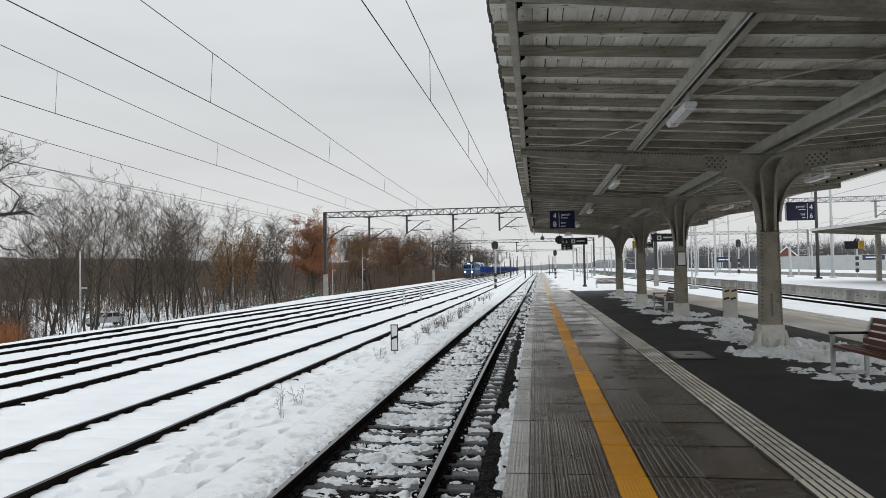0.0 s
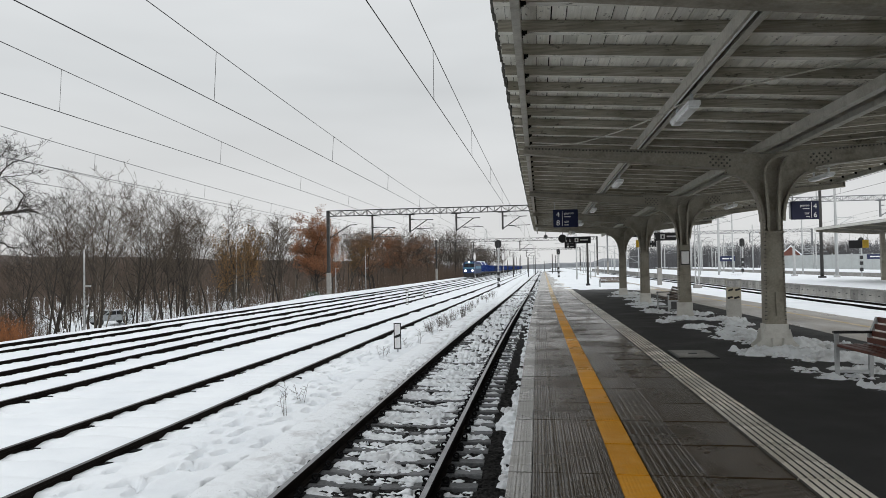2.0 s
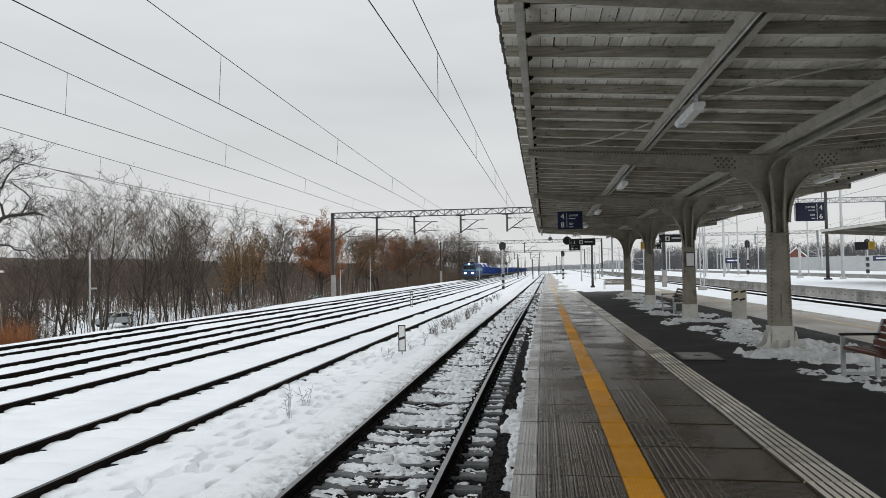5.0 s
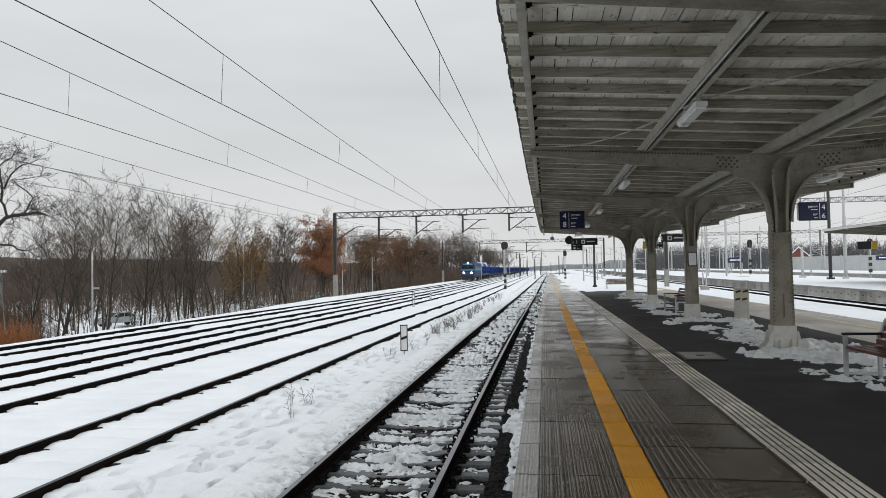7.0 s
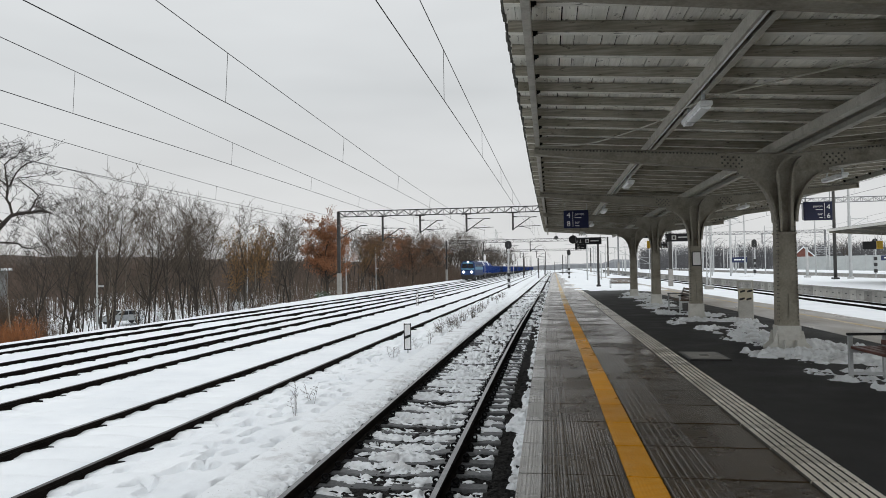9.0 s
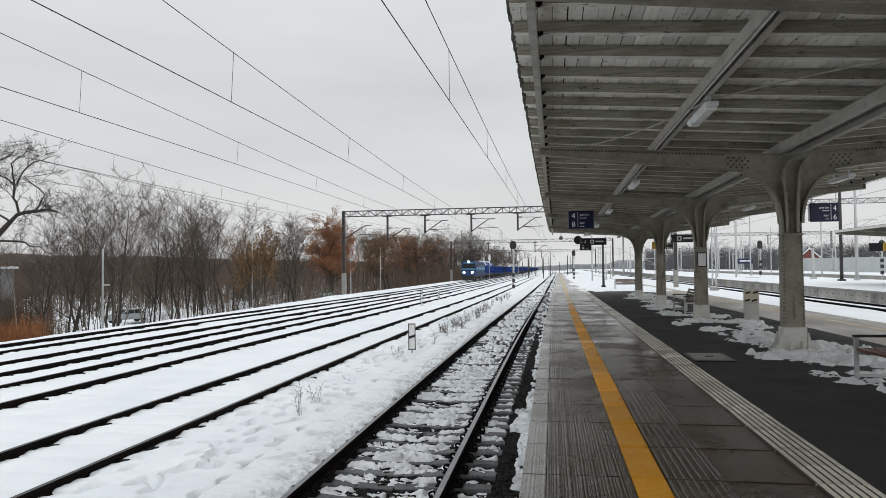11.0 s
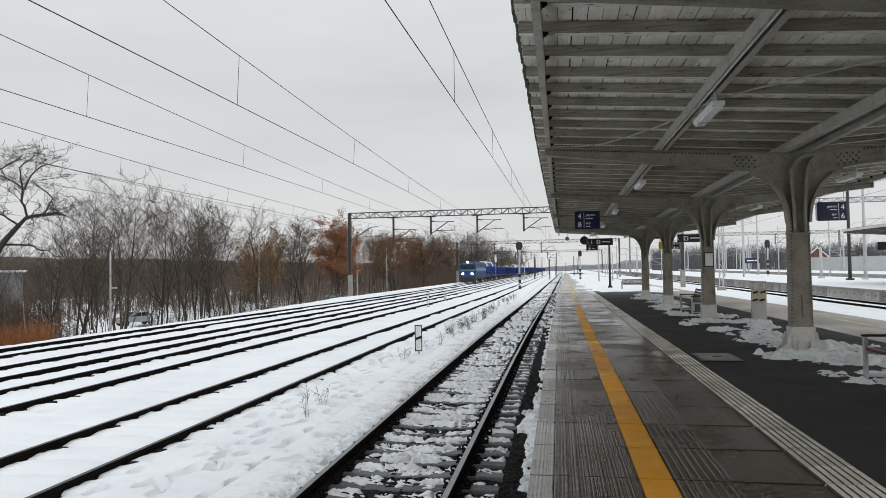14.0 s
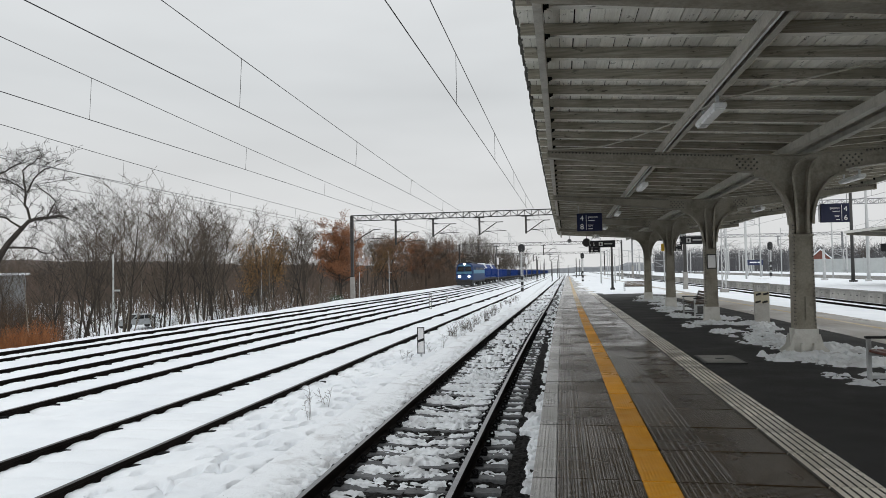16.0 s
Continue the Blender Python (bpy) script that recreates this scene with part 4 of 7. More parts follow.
def column_meshes():
    """The parts of one frame about its column, in the frame's own space."""
    made = {}
    bm = bmesh.new()  # shaft: web between two flanges with a cover plate
    for s in (-1, 1):
        prism(bm, [(s * 0.185, 0.44), (s * 0.16, 0.44), (s * 0.14, 2.44), (s * 0.165, 2.44)], -0.13, 0.13)
    prism(bm, [(-0.16, 0.44), (0.16, 0.44), (0.143, 2.2), (-0.143, 2.2)], -0.118, -0.10)
    prism(bm, [(-0.16, 0.44), (0.16, 0.44), (0.143, 2.2), (-0.143, 2.2)], 0.10, 0.118)
    prism(bm, [(-0.143, 2.2), (0.143, 2.2), (0.14, 2.44), (-0.14, 2.44)], -0.012, 0.012)
    made["column"] = shared("column", bm, STEEL_PAINT)
    bm = bmesh.new()  # plinth casing with stiffeners
    prism(bm, [(-0.212, 0), (0.212, 0), (0.208, 0.46), (-0.208, 0.46)], -0.155, 0.155)
    box(bm, -0.25, 0.25, -0.2, 0.2, 0.0, 0.03)
    for s in (-1, 1):
        prism(bm, [(s * 0.20, 0.03), (s * 0.25, 0.03), (s * 0.25, 0.07), (s * 0.215, 0.16), (s * 0.20, 0.17)], -0.012, 0.012)
        prism(bm, [(s * 0.20, 0.03), (s * 0.25, 0.03), (s * 0.25, 0.07), (s * 0.215, 0.16), (s * 0.20, 0.17)], -0.148, -0.13)
        box(bm, s * 0.09 - 0.012, s * 0.09 + 0.012, -0.2, -0.155, 0.03, 0.12)
    made["plinth"] = shared("plinth", bm, PALE_PAINT)
    for s, key in ((-1, "foot_brace_l"), (1, "foot_brace_r")):
        bm = bmesh.new()  # fins that brace the foot of one column
        fin = [(s * 0.20, 0.03), (s * 0.39, 0.03), (s * 0.39, 0.06), (s * 0.29, 0.15), (s * 0.24, 0.36), (s * 0.20, 0.36)]
        for y0, y1 in ((-0.155, -0.135), (0.135, 0.155)):
            prism(bm, fin, y0, y1)
        box(bm, min(s * 0.19, s * 0.39), max(s * 0.19, s * 0.39), -0.155, 0.155, 0.0, 0.03)
        prism(bm, [(s * 0.10 - 0.01, 0.03), (s * 0.10 + 0.01, 0.03), (s * 0.10 + 0.01, 0.2), (s * 0.10 - 0.01, 0.2)], -0.24, -0.157)
        made[key] = shared("foot_brace", bm, PALE_PAINT)
    bm = bmesh.new()  # collar band and earthing bracket
    box(bm, -0.185, 0.185, -0.142, 0.142, 2.19, 2.225)
    made["collar"] = shared("collar", bm, STEEL_PAINT)
    bm = bmesh.new()
    box(bm, 0.0, 0.06, -0.15, -0.116, 0.62, 1.06)
    made["earthing_bracket"] = shared("earthing_bracket", bm, STEEL_PAINT)
    bm = bmesh.new()  # knee web and its curved flanges
    out = [(-x, z) for x, z in KNEE] + [(-0.82, beam_top(MID + 0.82)), (0, beam_top(MID)), (0.82, beam_top(MID + 0.82))] + [(x, z) for x, z in KNEE[::-1]]
    prism(bm, out, -0.012, 0.012)
    for s in (-1, 1):
        strip_along(bm, [(s * x, z) for x, z in KNEE], 0.28, 0.016 * -s)
        # inner ribs that spread from the shaft into the beams
        rib = [(s * (0.07 + 0.05 * (k / 8) ** 2.2), 2.24 + 1.10 * k / 8) for k in range(9)]
        rib += [(0.15, 3.48), (0.20, 3.58), (0.30, 3.66)] if s > 0 else [(-0.09, 3.44), (-0.02, 3.54), (0.09, 3.62), (0.22, 3.67)]
        strip_along(bm, rib, 0.30, 0.014 * -s)
        for y in (-0.152, 0.152):
            strip_along(bm, rib, 0.012, 0.052 * -s, y)
        strip_along(bm, [(s * x, z) for x, z in KNEE], 0.012, 0.045 * -s, -0.142)
    made["knee"] = shared("knee", bm, STEEL_PAINT)
    for s, key in ((-1, "beam_l"), (1, "beam_r")):
        bm = bmesh.new()
        prism(bm, [(s * 0.82, beam_top(MID + 0.82)), (s * TIP, beam_top(MID + TIP)), (s * TIP, beam_bottom(TIP)), (s * 0.82, beam_bottom(0.82))], -0.01, 0.01)
        strip_along(bm, [(s * 0.0, beam_top(MID)), (s * TIP, beam_top(MID + TIP))], 0.22, 0.014 * -s)
        strip_along(bm, [(s * 0.82, beam_bottom(0.82)), (s * TIP, beam_bottom(TIP))], 0.22, 0.014 * s)
        box(bm, min(s * TIP, s * (TIP + 0.015)), max(s * TIP, s * (TIP + 0.015)), -0.11, 0.11, beam_bottom(TIP) - 0.01, beam_top(MID + TIP) + 0.01)
        prism(bm, [(s * 0.70, beam_top(MID + 0.7) - 0.05), (s * 1.12, beam_top(MID + 1.12) - 0.05), (s * 1.12, beam_bottom(1.12) + 0.03), (s * 0.70, beam_bottom(0.82) + 0.03)], -0.024, 0.024)
        # thin angles along the top and bottom edges
        for inset in (0.03,):
            strip_along(bm, [(s * 1.12, beam_top(MID + 1.12) - 0.07), (s * TIP, beam_top(MID + TIP) - 0.05)], 0.034, 0.055 * -s)
        made[key] = shared("beam", bm, STEEL_PAINT)
        bm = bmesh.new()
        n = 52
        for i in range(n):
            dx = 1.2 + (TIP - 1.3) * i / (n - 1)
            rivet(bm, (s * dx, -0.0172, beam_top(MID + dx) - 0.034), (0, -1, 0), 0.019)
        for i in range(4):
            for j in range(4):
                dx = 0.76 + 0.31 * i / 3
                z0, z1 = beam_bottom(max(dx, 0.82)) + 0.07, beam_top(MID + dx) - 0.09
                rivet(bm, (s * (dx + (0.03 if j % 2 else -0.02)), -0.0242, z0 + (z1 - z0) * j / 3), (0, -1, 0), 0.022)
        for x, z in KNEE[1::1]:
            for y in (-0.09, 0.09):
                rivet(bm, (s * (x + 0.004), y, z - 0.006), (s * 0.7, 0, -0.7), 0.014)
        for i in range(26):
            z = 0.55 + 1.85 * i / 25
            rivet(bm, (s * 0.186 - s * 0.02 * i / 25, -0.10, z), (s, 0, 0), 0.014)
            rivet(bm, (s * 0.172 - s * 0.02 * i / 25, -0.1302, z), (0, -1, 0), 0.013)
        made["rivets" + key[-2:]] = shared("rivets", bm, RIVET)
    return made


def canopy():
    c = thing("platform_canopy", "grey riveted steel canopy with weathered white timber roof", "canopy")
    made = column_meshes()
    for y in FRAMES:
        m = Matrix.Translation(lie(MID, y, 0))
        for key, me in made.items():
            if key.startswith("foot_brace") and abs(y - 13.87) > 0.1:
                continue
            ob = use(me, me.name.split(".")[0], c, m)
            if key.startswith("rivets"):
                ob["kind"] = "stuff"
    ys = [ROOF0 + (ROOF1 - ROOF0) * i / 26 for i in range(27)]
    # purlins: channels along the roof, on top of the beams
    def channel(x, w, h, s):
        """A channel whose web stands at x and whose flanges point along s."""
        bm = bmesh.new()
        z = beam_top(x)
        loft(bm, [(x, z), (x + s * w, z), (x + s * w, z + 0.012), (x + s * 0.012, z + 0.012), (x + s * 0.012, z + h - 0.012), (x + s * w, z + h - 0.012), (x + s * w, z + h), (x, z + h)], ys, lie, closed=True)
        part("purlin", fix(bm), PURLIN_PAINT, c)
    for s in (-1, 1):
        channel(MID + s * (TIP - 0.015), 0.085, 0.15, -s)
        # twin channels halfway out, with a slot between them
        channel(MID + s * 2.52, 0.035, 0.15, -s)
        channel(MID + s * 2.345, 0.07, 0.15, s)
        channel(MID + s * 0.27, 0.12, 0.15, -s)
    # joists across, bolted to the outer purlin
    jm = {}
    for s in (-1, 1):
        bm = bmesh.new()
        z0, z1 = beam_top(MID) + 0.152, beam_top(MID + HALF) + 0.152
        prism(bm, [(s * 0.02, z0), (s * (HALF - 0.03), z1), (s * (HALF - 0.03), z1 + 0.13), (s * 0.02, z0 + 0.13)], -0.05, 0.05)
        fix(bm)
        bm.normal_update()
        # downward faces take the colour with light painted in, the rest stay darker
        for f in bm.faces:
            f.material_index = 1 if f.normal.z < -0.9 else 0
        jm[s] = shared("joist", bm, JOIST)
        jm[s].materials.append(JOIST_LIT)
    bm = bmesh.new()  # bolted angle that ties a joist to its purlin
    box(bm, 0.0, 0.010, -0.028, 0.028, -0.01, 0.055)
    box(bm, 0.010, 0.055, -0.010, 0.010, 0.02, 0.055)
    bar(bm, (0.010, -0.012, 0.012), (0.034, -0.012, 0.012), 0.014, 6)
    bar(bm, (0.035, -0.010, 0.036), (0.035, -0.03, 0.036), 0.012, 6)
    cleat = shared("cleat", bm, BLACK_STEEL)
    n = 66
    rng = random.Random(4)
    for i in range(n):
        y = 7.48 + 0.842 * (i - 14)
        if y > ROOF1 - 0.1:
            break
        for s in (-1, 1):
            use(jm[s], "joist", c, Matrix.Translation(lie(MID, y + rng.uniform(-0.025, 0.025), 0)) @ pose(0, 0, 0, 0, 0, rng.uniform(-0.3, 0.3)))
            if 3 < y < 40:
                for x in (TIP - 0.105,):
                    use(cleat, "cleat", c, Matrix.Translation(lie(MID + s * x, y - 0.065, beam_top(MID + x) + 0.10)) @ pose(0, 0, 0, 0, 0, 0 if s < 0 else 180))
    # boards along the roof, with gaps and uneven ends
    for s in (-1, 1):
        bm = bmesh.new()
        x = 0.03
        while x < HALF:
            w = rng.uniform(0.135, 0.175)
            y = ROOF0
            while y < ROOF1:
                ln = rng.choice((3.26, 4.075, 4.89))
                y1 = min(ROOF1 + rng.uniform(-0.03, 0.02), y + ln)
                zz = beam_top(MID + x) + 0.286 + rng.uniform(0, 0.006)
                zz2 = beam_top(MID + x + w) + 0.286 + rng.uniform(0, 0.006)
                xe = x + w - rng.choice((0.005, 0.007, 0.009, 0.012, 0.016))
                if x + w >= HALF - 0.06:
                    xe = HALF - 0.02 + rng.uniform(-0.02, 0.015)
                st = [y + 0.004 + (y1 - y - 0.008) * k / 2 for k in range(3)]
                loft(bm, [(MID + s * x, zz), (MID + s * xe, zz2), (MID + s * xe, zz2 + 0.024), (MID + s * x, zz + 0.024)], st, lie, closed=True)
                y = y1 if y1 < ROOF1 - 0.05 else ROOF1 + 1
            x += w if x + w < HALF - 0.06 else 1
        part("roof_boarding", fix(bm), BOARD, c, "pale weathered roof boards with gaps")["kind"] = "stuff"
        bm = bmesh.new()
        loft(bm, [(MID, beam_top(MID) + 0.325), (MID + s * (HALF + 0.005), beam_top(MID + HALF) + 0.325), (MID + s * (HALF + 0.005), beam_top(MID + HALF) + 0.36), (MID, beam_top(MID) + 0.36)], ys, lie, closed=True)
        part("roof_felt", fix(bm), BLACK_STEEL, c, "dark roofing felt")
        # short felt strips that hang unevenly over the outer edge
        bm = bmesh.new()
        y = ROOF0
        while y < ROOF1:
            ln = rng.uniform(0.05, 0.16)
            o, dz = rng.uniform(-0.015, 0.012), rng.uniform(0.03, 0.06)
            px, py, pz = lie(MID + s * (HALF + o), y, beam_top(MID + HALF) + 0.335)
            box(bm, px - 0.02, px + 0.02, py, py + ln, pz - dz, pz + 0.02)
            y += ln
        part("felt_fringe", fix(bm), FELT_EDGE, c)["kind"] = "stuff"
    return c


CANOPY = canopy()


# ---------- overhead line ----------
WIRE = plain("wire_dark", (0.02, 0.02, 0.021), 0.5)
MAST = grainy("dark_mast_paint", (0.018, 0.017, 0.016), (0.045, 0.042, 0.04), 0.6, 30, 3, 0.15)
MAST_MID = grainy("mid_grey_steel", (0.13, 0.135, 0.14), (0.22, 0.225, 0.23), 0.55, 30, 3, 0.1)
MAST_PALE = grainy("grey_mast_paint", (0.36, 0.37, 0.37), (0.52, 0.53, 0.53), 0.5, 30, 3, 0.1)


def lattice(bm, a, b, h, w, n, t=0.07):
    """A box truss between two points: four chords, posts and diagonals."""
    a, b = Vector(a), Vector(b)
    d = (b - a)
    side = d.normalized().cross(Vector((0, 0, 1))) * w / 2
    up = Vector((0, 0, h))
    for s in (-1, 1):
        for k in (0, 1):
            beam(bm, a + side * s + up * k, b + side * s + up * k, t * 1.3, t * 1.3)
        for i in range(n):
            p, q = a + d * (i / n), a + d * ((i + 1) / n)
            if i % 2:
                beam(bm, p + side * s, q + side * s + up, t, t)
            else:
                beam(bm, p + side * s + up, q + side * s, t, t)
            beam(bm, p + side * s, p + side * s + up, t * 0.8, t * 0.8)


def gantry(y, x0, x1, z0, z1, drops, label, mat, base=-1.9, arm=False):
    g = thing("overhead_gantry", label, "gantry", group="overhead line gantries")
    bm = bmesh.new()
    lattice(bm, (x0, y, z0), (x1, y, z1), 0.62, 0.5, int((x1 - x0) / 0.75), 0.05)
    part("truss", fix(bm), mat, g)
    for x, z in ((x0, z0), (x1, z1)):
        bm = bmesh.new()
        box(bm, x - 0.16, x + 0.16, y - 0.2, y + 0.2, base, z + 0.62)
        part("mast", bevelled(bm, 0.01), mat, g)
        bm = bmesh.new()
        box(bm, x - 0.22, x + 0.22, y - 0.26, y + 0.26, base - 1.5, base + 3.0)
        part("footing", bevelled(bm, 0.03), CONCRETE, g)
    if arm:
        bm = bmesh.new()
        bar(bm, (x0, y, z0 - 2.6), (x0 + 2.6, y, z0 - 1.05), 0.058)
        bar(bm, (x0 + 2.55, y, z0 - 1.05), (x0 + 3.4, y, z0 - 1.02), 0.05)
        bar(bm, (x0 + 1.6, y, z0 - 2.1), (x0 + 4.2, y, z0 - 2.06), 0.035)
        part("cantilever", fix(bm), mat, g)
    for x, ln in drops:
        z = z0 + (z1 - z0) * (x - x0) / (x1 - x0)
        bm = bmesh.new()
        box(bm, x - 0.1, x + 0.1, y - 0.1, y + 0.1, z - ln, z)
        box(bm, x - 0.55, x + 0.55, y - 0.12, y + 0.12, z - 0.12, z - 0.02)
        part("drop_post", fix(bm), mat, g)
        bm = bmesh.new()  # cantilever: inclined tube, registration arm and insulators
        bar(bm, (x, y, z - ln + 0.08), (x + 1.95, y, z - ln + 1.42), 0.058)
        bar(bm, (x + 1.9, y, z - ln + 1.42), (x + 2.65, y, z - ln + 1.44), 0.05)
        bar(bm, (x, y, z - ln + 1.5), (x + 1.9, y, z - ln + 1.46), 0.025)
        bar(bm, (x + 0.6, y, z - ln + 0.42), (x + 3.0, y, z - ln + 0.46), 0.035)
        bar(bm, (x + 1.1, y, z - ln + 0.40), (x + 2.0, y, z - ln + 0.10), 0.025)
        bar(bm, (x + 0.1, y, z - ln + 1.5), (x + 0.5, y, z - ln + 1.49), 0.07)
        bar(bm, (x + 0.75, y, z - ln + 0.42), (x + 1.1, y, z - ln + 0.43), 0.07)
        part("cantilever", fix(bm), mat, g)
    return g


def wire(bm, pts, r):
    """One unbroken thin tube through the points."""
    pts = [Vector(p) for p in pts]
    rings = []
    for i, p in enumerate(pts):
        d = (pts[min(i + 1, len(pts) - 1)] - pts[max(i - 1, 0)]).normalized()
        u = d.cross(Vector((0, 0, 1)) if abs(d.z) < 0.95 else Vector((1, 0, 0))).normalized()
        w = d.cross(u)
        rings.append([bm.verts.new(p + (u * c + w * e) * r) for c, e in ((1, 0), (0, 1), (-1, 0), (0, -1))])
    for a, b in zip(rings, rings[1:]):
        for i in range(4):
            bm.faces.new([a[i], a[(i + 1) % 4], b[(i + 1) % 4], b[i]])
    bm.faces.new(rings[0][::-1])
    bm.faces.new(rings[-1])


def catenary(x, drift, zc, first, step, low_gap, label, r=0.009):
    """A contact wire with its carrying wire and droppers, span by span."""
    t = thing("overhead_wire", label, "overhead wire", group="overhead wires")
    c, m = bmesh.new(), bmesh.new()

    def low(y):
        return (x - (0.05 if x < -5 else 0.0) + drift * y, y, zc + fall(y))

    def high(y):
        k = (y / SPAN) % 1.0 - 0.5
        p = low(y)
        return (x + drift * y, y, p[2] + low_gap + 3.72 * k * k)

    ys = [-SPAN * 0.1 + SPAN / 24 * i for i in range(24 * 4)]
    wire(c, [low(y) for y in ys], r)
    wire(m, [high(y) for y in ys], r)
    y = first - 2 * step
    while y < SPAN * 3:
        if abs((y / SPAN) - round(y / SPAN)) > 0.04:
            d = bmesh.new()
            bar(d, low(y), high(y), r * 0.6, 4, caps=False)
            part("dropper", d, WIRE, t)
        y += step
    part("contact_wire", c, WIRE, t)
    part("carrying_wire", m, WIRE, t)


G1, SPAN = 76.0, 76.0
gantry(G1, -23.7, 13.0, 7.58, 7.65, [(-18.5, 2.9), (-14.15, 2.1), (-8.87, 2.05), (-3.7, 2.0)], "dark steel lattice gantry carrying overhead wires", MAST, arm=True)
gantry(2 * SPAN, -22.4, 13.0, 6.9, 7.0, [(-18.0, 2.2), (-14.0, 2.2), (-8.9, 2.2), (-3.7, 2.2)], "dark steel lattice gantry far down the line", MAST)
gantry(3 * SPAN, -21.5, 14.0, 6.4, 6.5, [(-14.0, 2.2), (-8.9, 2.2), (-3.5, 2.2)], "dark steel lattice gantry far down the line", MAST)
for x, drift, zc, first, step, gap in ((-2.14, 0.0135, 4.95, 13.3, 7.0, 0.62), (-6.1, 0.003, 4.91, 12.4, 7.6, 0.54), (-10.2, 0.003, 5.14, 13.5, 7.55, 0.54), (-14.2, 0.002, 4.79, 13.0, 7.4, 0.52), (-17.6, 0.002, 4.88, 16.6, 7.4, 0.5)):
    catenary(x, drift, zc, first, step, gap, "dark overhead contact wire with droppers above the track")


bench((4.42, 9.45, 0.01), 92, SLAT_RED, "dark red slatted bench with galvanised frame and black armrests")
bench((*lie(4.6, 25.3, 0.01)[:2], lie(0, 25.3, 0.01)[2]), 92, DARK_WOOD, "dark wooden slatted bench beside a column")
bench((*lie(5.6, 57.0, 0.01)[:2], lie(0, 57.0, 0.01)[2]), 5, DARK_WOOD, "dark slatted bench on the snowy platform end")
rubbish_bin(lie(5.66, 21.05, 0.0))
snow_heaps()
manhole()
platform_signs()
canopy_fittings()


# ---------- lineside things ----------
STEM = grainy("dry_stems", (0.05, 0.042, 0.034), (0.13, 0.105, 0.08), 0.9, 20, 2, 0.0)
GLASS_DARK = plain("dark_glass", (0.012, 0.014, 0.016), 0.08)
CAR_GREY = plain("car_silver", (0.30, 0.32, 0.33), 0.3)


def marker_post(at, h=1.05, plate=(0.27, 0.72), bars=1):
    m = thing("marker_post", "white trackside marker plate with a black slanted bar", "marker post", at, 6, "trackside markers")
    bm = bmesh.new()
    bar(bm, (0, 0.02, -0.3), (0, 0.02, h - 0.05), 0.025, 6)
    part("post", bm, GALV, m)
    w, ph = plate
    bm = bmesh.new()
    box(bm, -w / 2, w / 2, -0.012, 0.0, h - ph, h)
    part("plate", bevelled(bm, 0.004), WHITE, m)
    for x0, x1, z0, z1 in ((-w / 2, w / 2, h - 0.03, h - 0.004), (-w / 2, w / 2, h - ph + 0.004, h - ph + 0.03), (-w / 2, -w / 2 + 0.025, h - ph, h), (w / 2 - 0.025, w / 2, h - ph, h)):
        bm = bmesh.new()
        box(bm, x0, x1, -0.016, -0.012, z0, z1)
        part("border", fix(bm), BLACK, m)
    for zc in [h - ph * (k + 0.5) / bars for k in range(bars)]:
        bm = bmesh.new()
        v = [bm.verts.new(p) for p in ((-w / 2, -0.017, zc - 0.07), (w / 2, -0.017, zc + 0.0), (w / 2, -0.017, zc + 0.07), (-w / 2, -0.017, zc))]
        bm.faces.new(v)
        bmesh.ops.solidify(bm, geom=bm.faces[:], thickness=0.003)
        part("slanted_bar", fix(bm), BLACK, m)


def weed(at, seed, h=0.55, n=7):
    """A dry branching stem in the snow."""
    rng = random.Random(seed)
    bm = bmesh.new()
    for i in range(n):
        a = rng.uniform(0, 6.28)
        o = Vector((rng.gauss(0, 0.05), rng.gauss(0, 0.05), -0.05))
        tip = o + Vector((math.cos(a) * rng.uniform(0.03, 0.16), math.sin(a) * rng.uniform(0.03, 0.16), h * rng.uniform(0.5, 1.05)))
        bar(bm, o, tip, 0.0042, 3, 0.0025, caps=False)
        for k in range(4):
            f = rng.uniform(0.4, 1)
            p = o.lerp(tip, f)
            bar(bm, p, p + Vector((rng.gauss(0, 0.06), rng.gauss(0, 0.06), rng.uniform(0.02, 0.1))), 0.003, 3, caps=False)
    ob = tagged(part("dry_weed", bm, STEM), "dry brown weed stem sticking out of the snow", "weed", "dry weeds")
    ob.matrix_basis = pose(*at)


